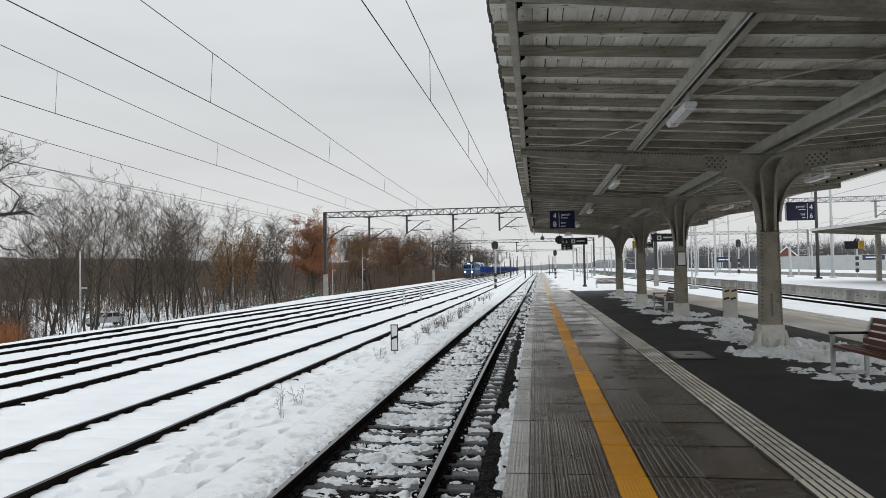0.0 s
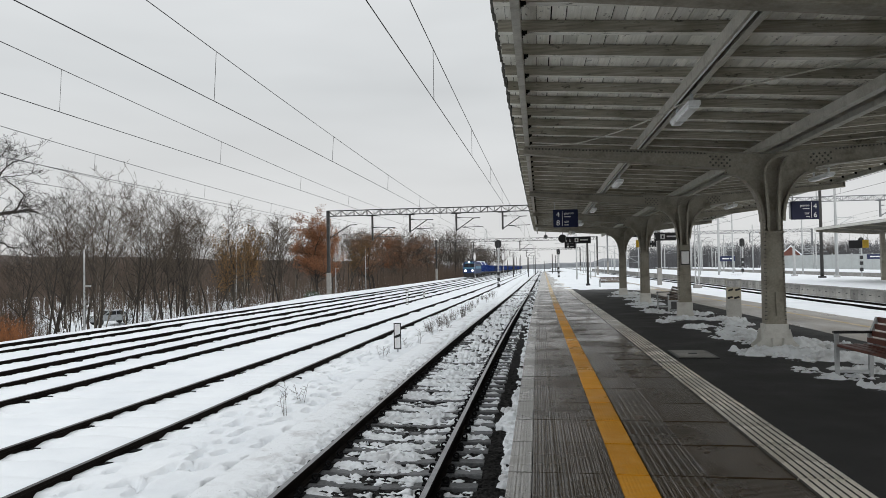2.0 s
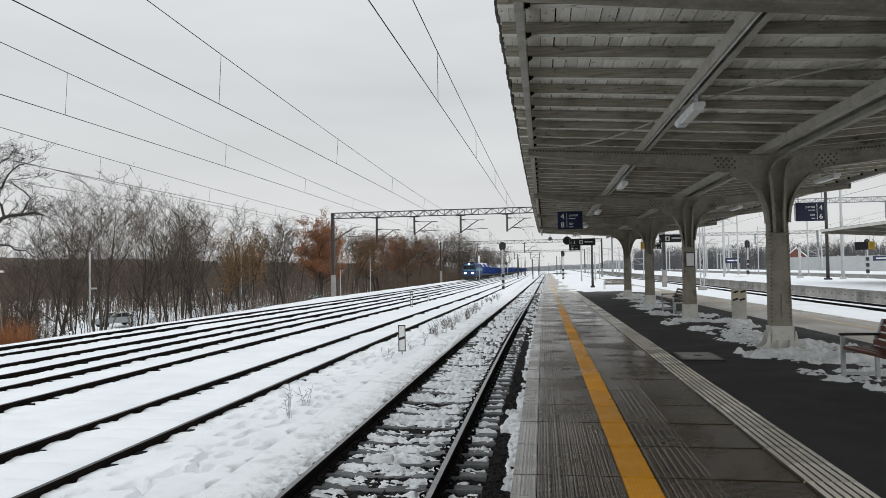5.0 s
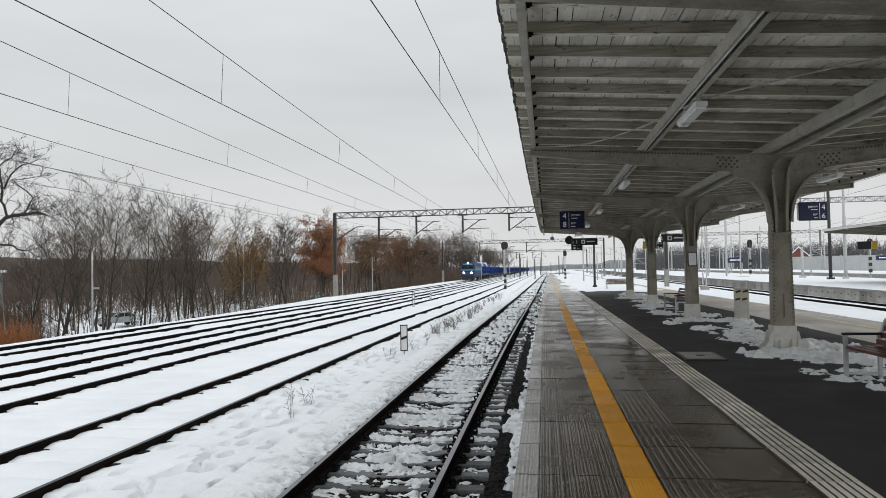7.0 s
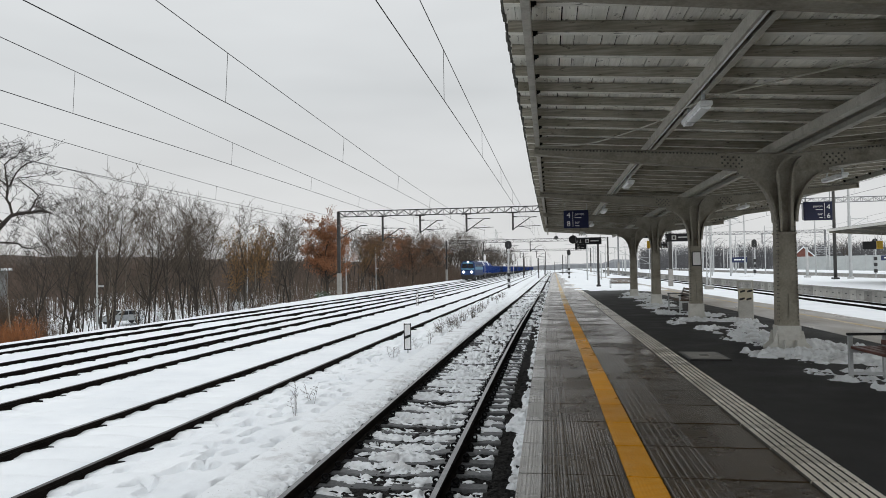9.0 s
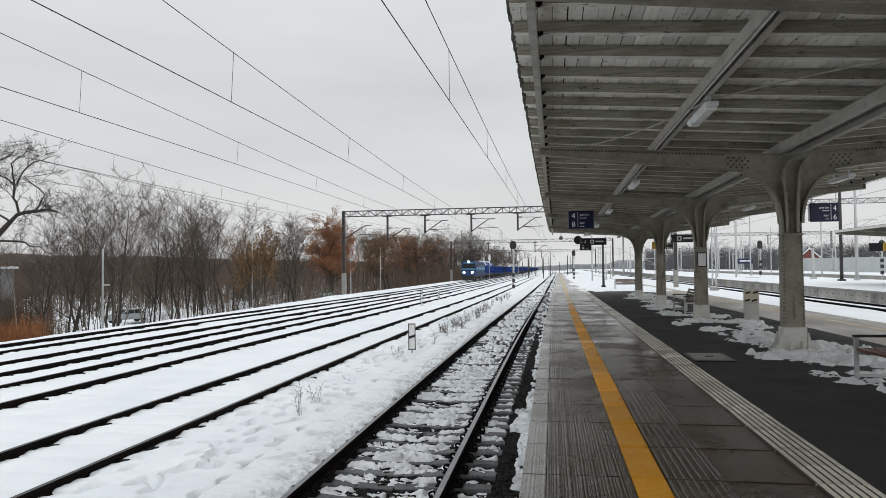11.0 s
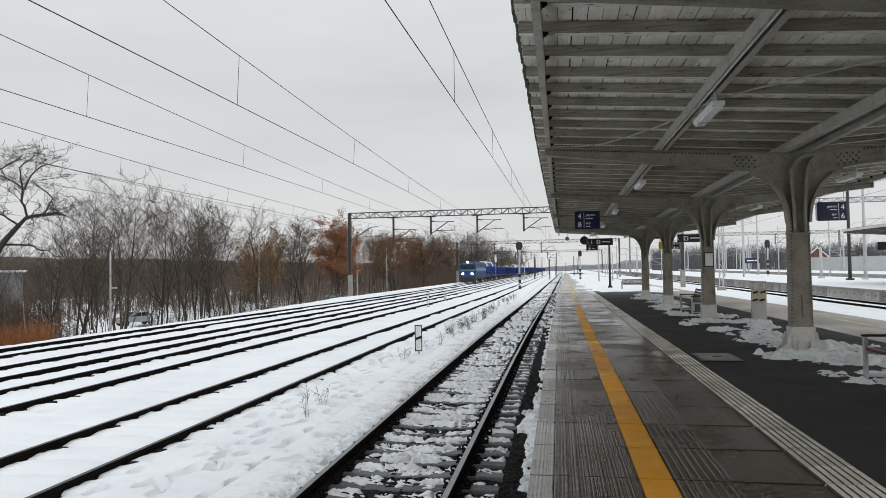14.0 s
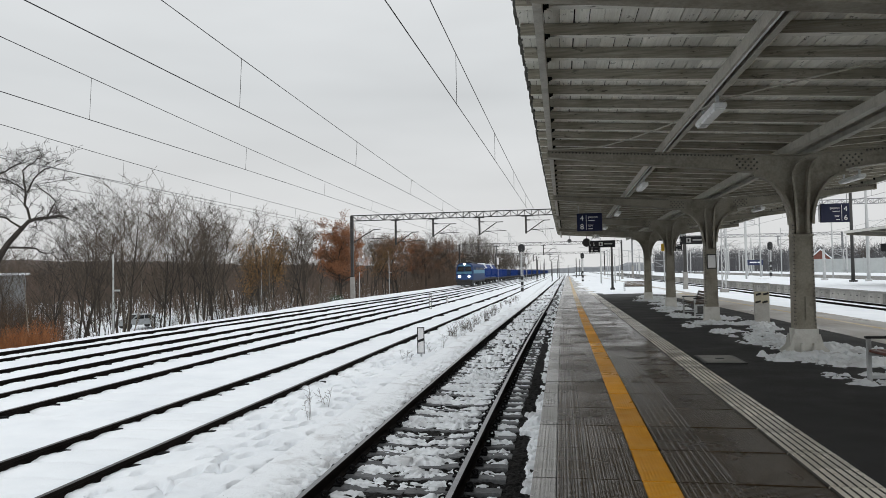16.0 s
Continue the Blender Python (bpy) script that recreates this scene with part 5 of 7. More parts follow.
def colour_light(at, h, label, head=(0.42, 1.05), turn=0):
    s = thing("colour_light_signal", label, "railway signal", at, turn, "railway signals")
    bm = bmesh.new()
    bar(bm, (0, 0, -0.4), (0, 0, h - 0.6), 0.07, 8)
    part("mast", bm, MAST_PALE, s)
    for z, m in ((0.25, BLACK), (1.0, BLACK), (1.7, BLACK)):
        bm = bmesh.new()
        box(bm, -0.16, 0.16, -0.13, 0.13, z, z + 0.42)
        part("band_box", bevelled(bm, 0.02), m, s)
    bm = bmesh.new()
    w, hh = head
    outl = [(w * math.cos(a), hh / 2 * 0 + (hh / 2 - w) * (1 if math.sin(a) > 0 else -1) + w * math.sin(a)) for a in (2 * math.pi * i / 24 for i in range(24))]
    prism(bm, [(x, z + h - hh / 2) for x, z in outl], -0.06, 0.06)
    part("backboard", fix(bm), BLACK, s, "black oval backboard")
    for k in range(3):
        z = h - hh / 2 + (k - 1) * 0.28
        bm = bmesh.new()
        bar(bm, (0, -0.06, z), (0, -0.28, z), 0.11, 10)
        part("lamp_hood", fix(bm), BLACK, s)
    bm = bmesh.new()
    for x in (-0.16, 0.16):
        bar(bm, (x, 0.14, 0.3), (x, 0.14, h - 1.0), 0.02, 5)
    for k in range(int(h / 0.35) - 2):
        bar(bm, (-0.16, 0.14, 0.4 + 0.35 * k), (0.16, 0.14, 0.4 + 0.35 * k), 0.014, 5)
    part("ladder", bm, GALV, s)


def sign_on_pole(at, h):
    s = thing("oval_marker", "white oval marker board on a thin pole", "marker", at)
    bm = bmesh.new()
    bar(bm, (0, 0, -0.5), (0, 0, h - 1.3), 0.06, 6)
    part("pole", bm, MAST_PALE, s)
    bm = bmesh.new()
    prism(bm, [(0.27 * math.cos(a), h + 0.85 * math.sin(a)) for a in (2 * math.pi * i / 20 for i in range(20))], -0.03, 0.03)
    part("board", fix(bm), WHITE, s)


def lamp_post(at, h, arm, label="slim pale street lamp post among the trees"):
    l = thing("street_lamp", label, "street lamp", at, 0, "street lamps")
    bm = bmesh.new()
    bar(bm, (0, 0, -0.5), (0, 0, h), 0.065, 8, 0.045)
    part("post", bm, MAST_PALE, l)
    if arm:
        bm = bmesh.new()
        pts = [(0, 0, h - 0.02), (0.12, 0, h + 0.3), (0.55, 0, h + 0.5), (1.5, 0, h + 0.58)]
        wire(bm, pts, 0.035)
        part("arm", bm, MAST_PALE, l)
        bm = bmesh.new()
        box(bm, 1.35, 2.0, -0.12, 0.12, h + 0.52, h + 0.64)
        part("lantern", bevelled(bm, 0.03), LAMP_WHITE, l)
    else:
        bm = bmesh.new()
        box(bm, 0.0, 0.4, -0.04, 0.04, 4.1, 4.2)
        part("bracket", fix(bm), MAST_PALE, l)


def parked_car(at, turn):
    c = thing("parked_car", "silver hatchback with snow on it among the bushes", "car", at, turn)
    body = [(-2.05, 0.35), (-2.08, 0.75), (-1.75, 0.88), (-0.95, 0.93), (-0.35, 1.38), (0.85, 1.43), (1.65, 1.0), (2.0, 0.92), (2.05, 0.4)]
    bm = bmesh.new()
    prism(bm, body, -0.82, 0.82)
    part("body", bevelled(bm, 0.06, 2), CAR_GREY, c)
    for s in (-1, 1):
        for o in ([(-0.85, 0.96), (-0.30, 1.30), (0.2, 1.34), (0.2, 0.97)], [(0.27, 0.97), (0.27, 1.34), (0.8, 1.34), (1.35, 1.0)]):
            bm = bmesh.new()
            y = s * 0.822
            prism(bm, o, min(y, y + s * 0.012), max(y, y + s * 0.012))
            part("side_window", fix(bm), GLASS_DARK, c)
    bm = bmesh.new()
    v = [bm.verts.new(p) for p in ((-0.97, -0.7, 0.97), (-0.97, 0.7, 0.97), (-0.42, 0.62, 1.36), (-0.42, -0.62, 1.36))]
    bm.faces.new(v)
    bmesh.ops.solidify(bm, geom=bm.faces[:], thickness=0.03)
    part("windscreen", fix(bm), GLASS_DARK, c)
    for x in (-1.3, 1.25):
        for s in (-1, 1):
            bm = bmesh.new()
            bar(bm, (x, s * 0.66, 0.31), (x, s * 0.84, 0.31), 0.31, 16)
            part("wheel", bm, BLACK, c)
    bm = bmesh.new()
    prism(bm, [(-1.8, 0.9), (-1.0, 0.95), (-1.0, 1.0), (-1.75, 0.96)], -0.7, 0.7)
    part("snow_cover", fix(bm), SNOW, c)


def lineside():
    marker_post((-3.80, 18.3, snow_height(-3.80, 18.3)), 0.80, (0.20, 0.72))
    marker_post((-8.65, 45.0, snow_height(-8.65, 45) - 0.05), 1.05, (0.17, 0.98), 3)
    marker_post((-9.0, 54.0, snow_height(-9.0, 54) - 0.05), 0.75, (0.14, 0.65), 2)
    colour_light((-4.75, 84.8, -1.3), 6.1, "black colour-light signal on a white mast between tracks")
    sign_on_pole((-14.05, 155.0, -1.4), 5.0)
    sign_on_pole((-7.6, 155.0, -1.4), 5.0)
    rng = random.Random(17)
    fixed = [(-3.95, 10.35, 0.55), (-4.05, 11.4, 0.4), (-4.0, 17.3, 0.5), (-3.75, 19.5, 0.5), (-3.6, 20.5, 0.5)]
    for i, (x, y, h) in enumerate(fixed):
        weed((x, y, snow_height(x, y)), i, h, 4)
    for i in range(46):
        y = 23.5 + 34 * rng.random() ** 1.2
        x = -3.45 - rng.random() * 0.6
        weed((x, y, snow_height(x, y)), 40 + i, rng.uniform(0.25, 0.6), rng.randint(4, 11))
    lamp_post((-25.2, 35.3, -3.3), 6.2, False)
    lamp_post((-28.0, 61.0, -3.0), 8.6, True)
    lamp_post((-26.5, 88.0, -2.6), 7.6, False)
    lamp_post((-27.0, 106.0, -2.6), 7.6, False)
    parked_car((-42.5, 63.5, snow_height(-42.5, 63.5)), 58)
    s = thing("pale_shed", "grey flat-roofed shed with snow on its roof", "shed", (-46.5, 51.0, -3.5), 35)
    bm = bmesh.new()
    box(bm, -1.3, 1.3, -1.5, 1.5, 0, 5.4)
    part("wall", bevelled(bm, 0.02), MAST_MID, s)
    bm = bmesh.new()
    box(bm, -1.6, 1.6, -1.8, 1.8, 5.4, 5.6)
    part("roof", bevelled(bm, 0.02), SNOW, s)
    # the pylon's pale colour stands in for haze over the distance
    p = thing("power_pylon", "grey lattice power pylon in the distance", "pylon", (-44.0, 600.0, -6.0))
    bm = bmesh.new()
    for sx, sy in ((-1, -1), (1, -1), (1, 1), (-1, 1)):
        beam(bm, (sx * 3.5, sy * 3.5, 0), (sx * 0.6, sy * 0.6, 40), 0.2, 0.2)
    for k in range(14):
        a, b = 3.5 - 2.9 * k / 14, 3.5 - 2.9 * (k + 1) / 14
        s2 = 1 if k % 2 else -1
        for sy in (-1, 1):
            beam(bm, (s2 * a, sy * a, 40 * k / 14), (-s2 * b, sy * b, 40 * (k + 1) / 14), 0.14, 0.14)
    part("frame", fix(bm), MAST_PALE, p)
    for z, w in ((27, 6), (32, 7), (37, 5)):
        bm = bmesh.new()
        beam(bm, (-w, 0, z), (w, 0, z), 0.25, 0.25)
        part("arm", fix(bm), MAST_PALE, p)
    h = thing("loudspeaker", "small grey horn loudspeaker under the canopy's end", "loudspeaker", (0.62, 48.0, 3.62))
    bm = bmesh.new()
    bar(bm, (0, -0.22, -0.06), (0, 0.1, 0), 0.14, 12, 0.05)
    part("horn", fix(bm), MAST_MID, h)
    bm = bmesh.new()
    bar(bm, (0, 0, 0), (0, 0, 0.3), 0.025, 6)
    part("bracket", bm, GALV, h)


lineside()


# ---------- the other platforms and the town side ----------
BARRIER = grainy("pale_barrier", (0.40, 0.425, 0.425), (0.52, 0.545, 0.54), 0.6, 10, 1, 0.1)
WALL_PANEL = grainy("grey_concrete_panels", (0.25, 0.242, 0.225), (0.46, 0.45, 0.42), 0.85, 25, 1.2, 0.3, stain=(0.11, 0.10, 0.09), vary=0.28)
BRICK_RED = grainy("red_brick_wall", (0.16, 0.06, 0.045), (0.26, 0.11, 0.085), 0.85, 20, 2, 0.2)
STATION_BLUE = plain("station_blue", (0.010, 0.020, 0.075), 0.4)
FAR_EDGE = 18.5


def far_platform():
    p = thing("platform_2", "snow-covered island platform with a grey concrete panel wall", "platform", kind="structure")
    bm = bmesh.new()
    box(bm, FAR_EDGE + 0.15, 31.0, -20, 240, -1.1, -0.12)
    part("core", fix(bm), CONCRETE, p)
    bm = bmesh.new()
    box(bm, FAR_EDGE - 0.1, 31.1, -20, 240, -0.12, -0.01)
    part("coping", fix(bm), CONCRETE, p)
    V, F = [], []
    ys = [20 + 1.0 * i for i in range(120)] + [145 + 8 * i for i in range(12)]
    n = 26
    for y in ys:
        for i in range(n):
            x = FAR_EDGE - 0.02 + 12.4 * i / (n - 1)
            z = 0.045 + 0.03 * noise.noise((x * 0.5, y * 0.4, 31.0)) - (0.05 if i in (0, n - 1) else 0) - (0.06 * max(0, noise.noise((x * 0.35, y * 0.12, 36.0))) if i > 3 else 0)
            V.append((x, y, z - 0.01))
    F = [(j * n + i, j * n + i + 1, (j + 1) * n + i + 1, (j + 1) * n + i) for j in range(len(ys) - 1) for i in range(n - 1)]
    raw("snow_cover", V, F, SNOW, p, "white snow cover", True)
    bm = bmesh.new()
    box(bm, -0.03, 0.06, 0.0, 0.98, -0.95, -0.125)
    bevelled(bm, 0.012)
    old = set(bm.faces)
    box(bm, -0.036, -0.028, 0.36, 0.6, -0.42, -0.36)
    for f in bm.faces:
        if f not in old:
            f.material_index = 1
    me = shared("wall_panel", bm, [WALL_PANEL, BLACK])
    rng = random.Random(5)
    for k in range(110):
        use(me, "wall_panel", p, pose(FAR_EDGE + 0.09 + rng.uniform(-0.006, 0.006), 24 + 1.0 * k, 0))
    t = thing("track_6", "dark rails half sunk in snow beside the far platform", "railway track", kind="structure")
    for x in (15.95, 17.45):
        rail_line(t, x, 0.0, 10, 400, lambda a, b, c: (a, b, c), -0.62)
    # another platform beyond it
    q = thing("platform_3", "snow-covered platform behind the island platform", "platform", kind="structure")
    bm = bmesh.new()
    box(bm, 40.0, 52.0, 20, 260, -1.0, 0.0)
    part("core", fix(bm), CONCRETE, q)
    bm = bmesh.new()
    box(bm, 40.1, 51.9, 20, 260, 0.0, 0.05)
    part("snow_cover", fix(bm), SNOW, q)


def far_canopy():
    c = thing("far_canopy", "low canopy with a pale fascia on the far platform", "canopy")
    y0, y1 = 20.0, 58.0
    bm = bmesh.new()
    prism(bm, [(22.0, 4.05), (26.5, 3.72), (31.0, 4.05), (31.0, 4.18), (26.5, 3.9), (22.0, 4.18)], y0, y1)
    part("roof", fix(bm), SOFFIT, c, "dark boarded roof underside")
    for x in (21.93, 31.0):
        bm = bmesh.new()
        box(bm, x, x + 0.07, y0, y1 + 0.05, 4.02, 4.2)
        part("fascia", fix(bm), PALE_PAINT, c)
    bm = bmesh.new()
    prism(bm, [(21.95, 4.19), (31.05, 4.19), (31.05, 4.22), (26.5, 4.22), (21.95, 4.22)], y0, y1)
    part("roof_edge", fix(bm), MAST, c, "dark roof edging")
    bm = bmesh.new()
    prism(bm, [(22.05, 3.9), (26.4, 3.62), (26.6, 3.62), (30.9, 3.9), (30.9, 4.05), (26.5, 3.75), (22.05, 4.05)], y1 - 0.1, y1)
    part("end_beam", fix(bm), STEEL_PAINT, c)
    for y in (26, 30, 34, 38, 42, 46, 50, 54):
        bm = bmesh.new()
        prism(bm, [(22.1, 3.96), (26.4, 3.64), (26.6, 3.64), (30.9, 3.96), (30.9, 4.05), (26.5, 3.74), (22.1, 4.05)], y - 0.06, y + 0.06)
        part("rafter", fix(bm), STEEL_PAINT, c)
    for y in (26, 34, 42, 50, 57):
        bm = bmesh.new()
        box(bm, 26.35, 26.65, y - 0.15, y + 0.15, 0, 3.75)
        part("column", bevelled(bm, 0.01), STEEL_PAINT, c)
    for x, y, z, w, h, m in ((24.1, 56, 2.82, 0.95, 0.6, SIGN_BLACK), (25.05, 56.5, 2.85, 0.42, 0.6, SIGN_YELLOW)):
        hanging_sign((x, y, z), w, h, m, 0.62, "sign hanging under the far canopy" if m is SIGN_BLACK else "yellow sign under the far canopy")


def pole(at, h, r, mat, label, arms=0, name="mast"):
    p = thing(name, label, "mast", at, 0, "masts")
    bm = bmesh.new()
    bar(bm, (0, 0, -0.2), (0, 0, h), r, 8, r * 0.8)
    part("shaft", bm, mat, p)
    bm = bmesh.new()
    box(bm, -r * 1.7, r * 1.7, -r * 1.7, r * 1.7, -0.3, 0.2)
    part("foot", bevelled(bm, 0.03), mat if mat is not MAST else BLACK, p)
    if arms:
        bm = bmesh.new()
        bar(bm, (0, 0, h - 1.6), (-2.2 * arms, 0, h - 0.4), 0.035, 5)
        bar(bm, (0, 0, h - 0.4), (-2.8 * arms, 0, h - 0.4), 0.03, 5)
        bar(bm, (-0.6 * arms, 0, h - 1.4), (-2.9 * arms, 0, h - 1.2), 0.025, 5)
        part("cantilever", bm, GALV, p)
    return p


def lattice_pole(at, h, w, label):
    p = thing("lattice_mast", label, "mast", at, 0, "masts")
    bm = bmesh.new()
    for sx in (-1, 1):
        beam(bm, (sx * w, 0, 0), (sx * w * 0.7, 0, h), 0.09, 0.09)
    n = int(h / 0.6)
    for i in range(n):
        s = 1 if i % 2 else -1
        beam(bm, (s * w * 0.95, 0, h * i / n), (-s * w * 0.9, 0, h * (i + 1) / n), 0.05, 0.05)
    part("shaft", fix(bm), MAST_PALE, p)
    bm = bmesh.new()
    box(bm, -w * 2, w * 2, -0.35, 0.35, -0.4, 0.3)
    part("foot", bevelled(bm, 0.03), CONCRETE, p)


def name_board(at, w, label):
    b = thing("station_board", label, "station board", at, 0, "station boards")
    for s in (-1, 1):
        bm = bmesh.new()
        bar(bm, (s * w * 0.46, 0, 0), (s * w * 0.46, 0, 2.6), 0.05, 8)
        part("post", bm, MAST_PALE, b)
    bm = bmesh.new()
    box(bm, -w / 2, w / 2, -0.08, -0.03, 1.7, 2.5)
    part("panel", bevelled(bm, 0.01), STATION_BLUE, b)
    bm = bmesh.new()
    box(bm, -w * 0.36, w * 0.1, -0.086, -0.08, 2.02, 2.2)
    part("word_bar", fix(bm), WHITE, b)
    bm = bmesh.new()
    box(bm, w * 0.15, w * 0.36, -0.086, -0.08, 2.02, 2.2)
    part("word_bar", fix(bm), WHITE, b)


def town_side():
    pole((25.8, 66.7, 0.0), 9.0, 0.16, MAST, "dark steel mast on the snowy far platform")
    pole((26.5, 75.5, 0.0), 3.2, 0.16, MAST_PALE, "short pale column on the far platform")
    pole((27.6, 68.0, 0.0), 10.5, 0.13, MAST_PALE, "slim white mast on the far platform")
    pole((28.9, 71.0, 0.0), 6.0, 0.10, MAST_PALE, "slim white lamp mast on the far platform")
    lattice_pole((14.6, 65.7, -0.75), 9.5, 0.17, "white lattice mast between the tracks")
    rng = random.Random(23)
    for i in range(46):
        y = 85 + 190 * rng.random()
        x = rng.uniform(0.16, 0.36) * y + rng.uniform(-2, 6)
        pole((x, y, -0.5), rng.uniform(4.5, 9.5), rng.uniform(0.08, 0.16), MAST_PALE, "white mast far across the station yard", rng.choice((0, 0, 1, -1)))
    for i in range(16):
        y = 70 + 170 * rng.random()
        x = rng.uniform(0.055, 0.15) * y
        pole((x, y, fall(y) - 0.4), rng.uniform(4.0, 8.0), rng.uniform(0.06, 0.11), MAST_PALE, "slim pale mast past the platform's end", rng.choice((0, 0, 1)))
    for i in range(16):
        y = 150 + 220 * rng.random()
        x = rng.uniform(-0.045, 0.03) * y
        pole((x, y, fall(y) - 0.8), rng.uniform(5, 8), 0.13, MAST, "dark mast far down the line", rng.choice((0, 1, -1)))
    pole((4.45, 62.0, -0.3), 4.2, 0.11, MAST, "dark lamp post on the snowy platform end")
    colour_light((26.9, 95.0, 0.0), 4.7, "dark colour-light signal by the far platform", (0.32, 1.1))
    colour_light((38.5, 88.0, 0.0), 4.3, "dark colour-light signal across the yard", (0.32, 1.1))
    colour_light((3.6, 118.0, -0.9), 5.2, "dark colour-light signal past the platform's end", (0.3, 1.0))
    name_board((28.97, 110.0, 0.0), 2.2, "blue station board with white lettering on two posts")
    name_board((55.0, 120.0, 0.0), 3.4, "long blue station board with white lettering")
    # pale gantries on the town side
    gantry(95.0, 14.5, 62.0, 9.25, 9.35, [(22.0, 2.2), (33.0, 2.2), (44.0, 2.2)], "pale steel lattice gantry over the far tracks", MAST_MID, -0.9)
    gantry(160.0, 16.0, 60.0, 7.9, 8.0, [(24.0, 2.2), (36.0, 2.2), (47.0, 2.2)], "pale steel lattice gantry farther off", MAST_MID, -0.9)
    for x, zc, first in ((16.7, 5.5, 10.0), (34.5, 5.6, 12.0), (37.5, 5.7, 14.0)):
        catenary(x, 0.0, zc, first, 7.6, 0.55, "dark overhead contact wire over the far tracks")
    # noise barrier of pale panels between posts
    b = thing("noise_barrier", "long pale grey noise barrier of panels between posts", "barrier")
    bm = bmesh.new()
    box(bm, 0.05, 3.95, -0.06, 0.06, -0.6, 3.0)
    me = shared("panel", fix(bm), BARRIER)
    bm = bmesh.new()
    box(bm, 0.05, 3.95, -0.085, -0.062, 0.0, 0.45)
    ms = shared("slat", bm, BARRIER)
    bm = bmesh.new()
    box(bm, -0.1, 0.1, -0.12, 0.12, -0.6, 3.2)
    mp = shared("post", bm, MAST_PALE)
    for k in range(34):
        x0, y0 = 52.0 + 2.6 * k, 168.0 - 3.05 * k
        m = pose(x0, y0, -0.2, 0, 0, math.degrees(math.atan2(-3.05, 2.6)))
        pn = use(me, "panel", b, m)
        for j in range(5):
            use(ms, "slat", pn, Matrix.Translation((0, 0, 0.05 + 0.6 * j)))
        use(mp, "post", b, m)
    # a brick house with a snowy roof, and woods behind the yard
    h = thing("house", "red brick house with a snow-covered gable roof", "house", (58.3, 168.0, -0.5), -20)
    bm = bmesh.new()
    prism(bm, [(-1.9, 0), (1.9, 0), (1.9, 3.6), (0, 5.4), (-1.9, 3.6)], 0, 9)
    part("wall", fix(bm), BRICK_RED, h)
    for s in (-1, 1):
        bm = bmesh.new()
        prism(bm, [(s * 2.4, 3.1), (0, 5.42), (0, 5.75), (s * 2.4, 3.45)], -0.4, 9.4)
        part("roof", fix(bm), SNOW, h, "snow-covered roof slope")
        for z in (0.9,):
            bm = bmesh.new()
            box(bm, s * 1.0 - 0.35, s * 1.0 + 0.35, -0.03, 0.02, z, z + 1.4)
            part("window", fix(bm), GLASS_DARK, h)
    rng = random.Random(77)
    V = [(rng.uniform(0.13, 0.62), rng.uniform(215, 330)) for _ in range(3600)]
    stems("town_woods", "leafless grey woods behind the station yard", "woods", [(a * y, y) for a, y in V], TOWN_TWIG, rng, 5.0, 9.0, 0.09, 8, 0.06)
    W, F, n = [], [], 90
    for i in range(n + 1):
        x = -140 + 640 * i / n
        top = (2.2 if x < 40 else 5.0) + 2.0 * noise.noise((x * 0.02, 5, 0)) + 1.0 * noise.noise((x * 0.2, 6, 0))
        y = 480 - 0.35 * max(0, x)
        W += [(x, y, -6), (x, y + 2, top * 0.7), (x, y + 20, top)]
    for i in range(n):
        for k in range(2):
            F.append((i * 3 + k, i * 3 + 3 + k, i * 3 + 4 + k, i * 3 + 1 + k))
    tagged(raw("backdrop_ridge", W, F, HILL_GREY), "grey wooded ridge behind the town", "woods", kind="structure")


# distance haze is mixed into both of these greys
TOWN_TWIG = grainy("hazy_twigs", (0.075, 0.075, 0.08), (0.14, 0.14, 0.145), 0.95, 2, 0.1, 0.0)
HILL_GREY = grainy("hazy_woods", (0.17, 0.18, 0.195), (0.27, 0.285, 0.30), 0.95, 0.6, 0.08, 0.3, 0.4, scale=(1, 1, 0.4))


# ---------- woods ----------
BARK = grainy("dark_bark", (0.014, 0.011, 0.009), (0.05, 0.041, 0.032), 0.9, 30, 3, 0.3, vary=0.3)
PALE_BARK = grainy("pale_bark", (0.10, 0.088, 0.07), (0.24, 0.215, 0.175), 0.9, 25, 4, 0.2, vary=0.3)
TWIG = grainy("brown_twigs", (0.032, 0.025, 0.018), (0.10, 0.078, 0.057), 0.9, 8, 1, 0.0, vary=0.3)
RUST_LEAF = grainy("russet_leaves", (0.14, 0.054, 0.021), (0.39, 0.165, 0.068), 0.8, 6, 0.8, 0.0, vary=0.2)


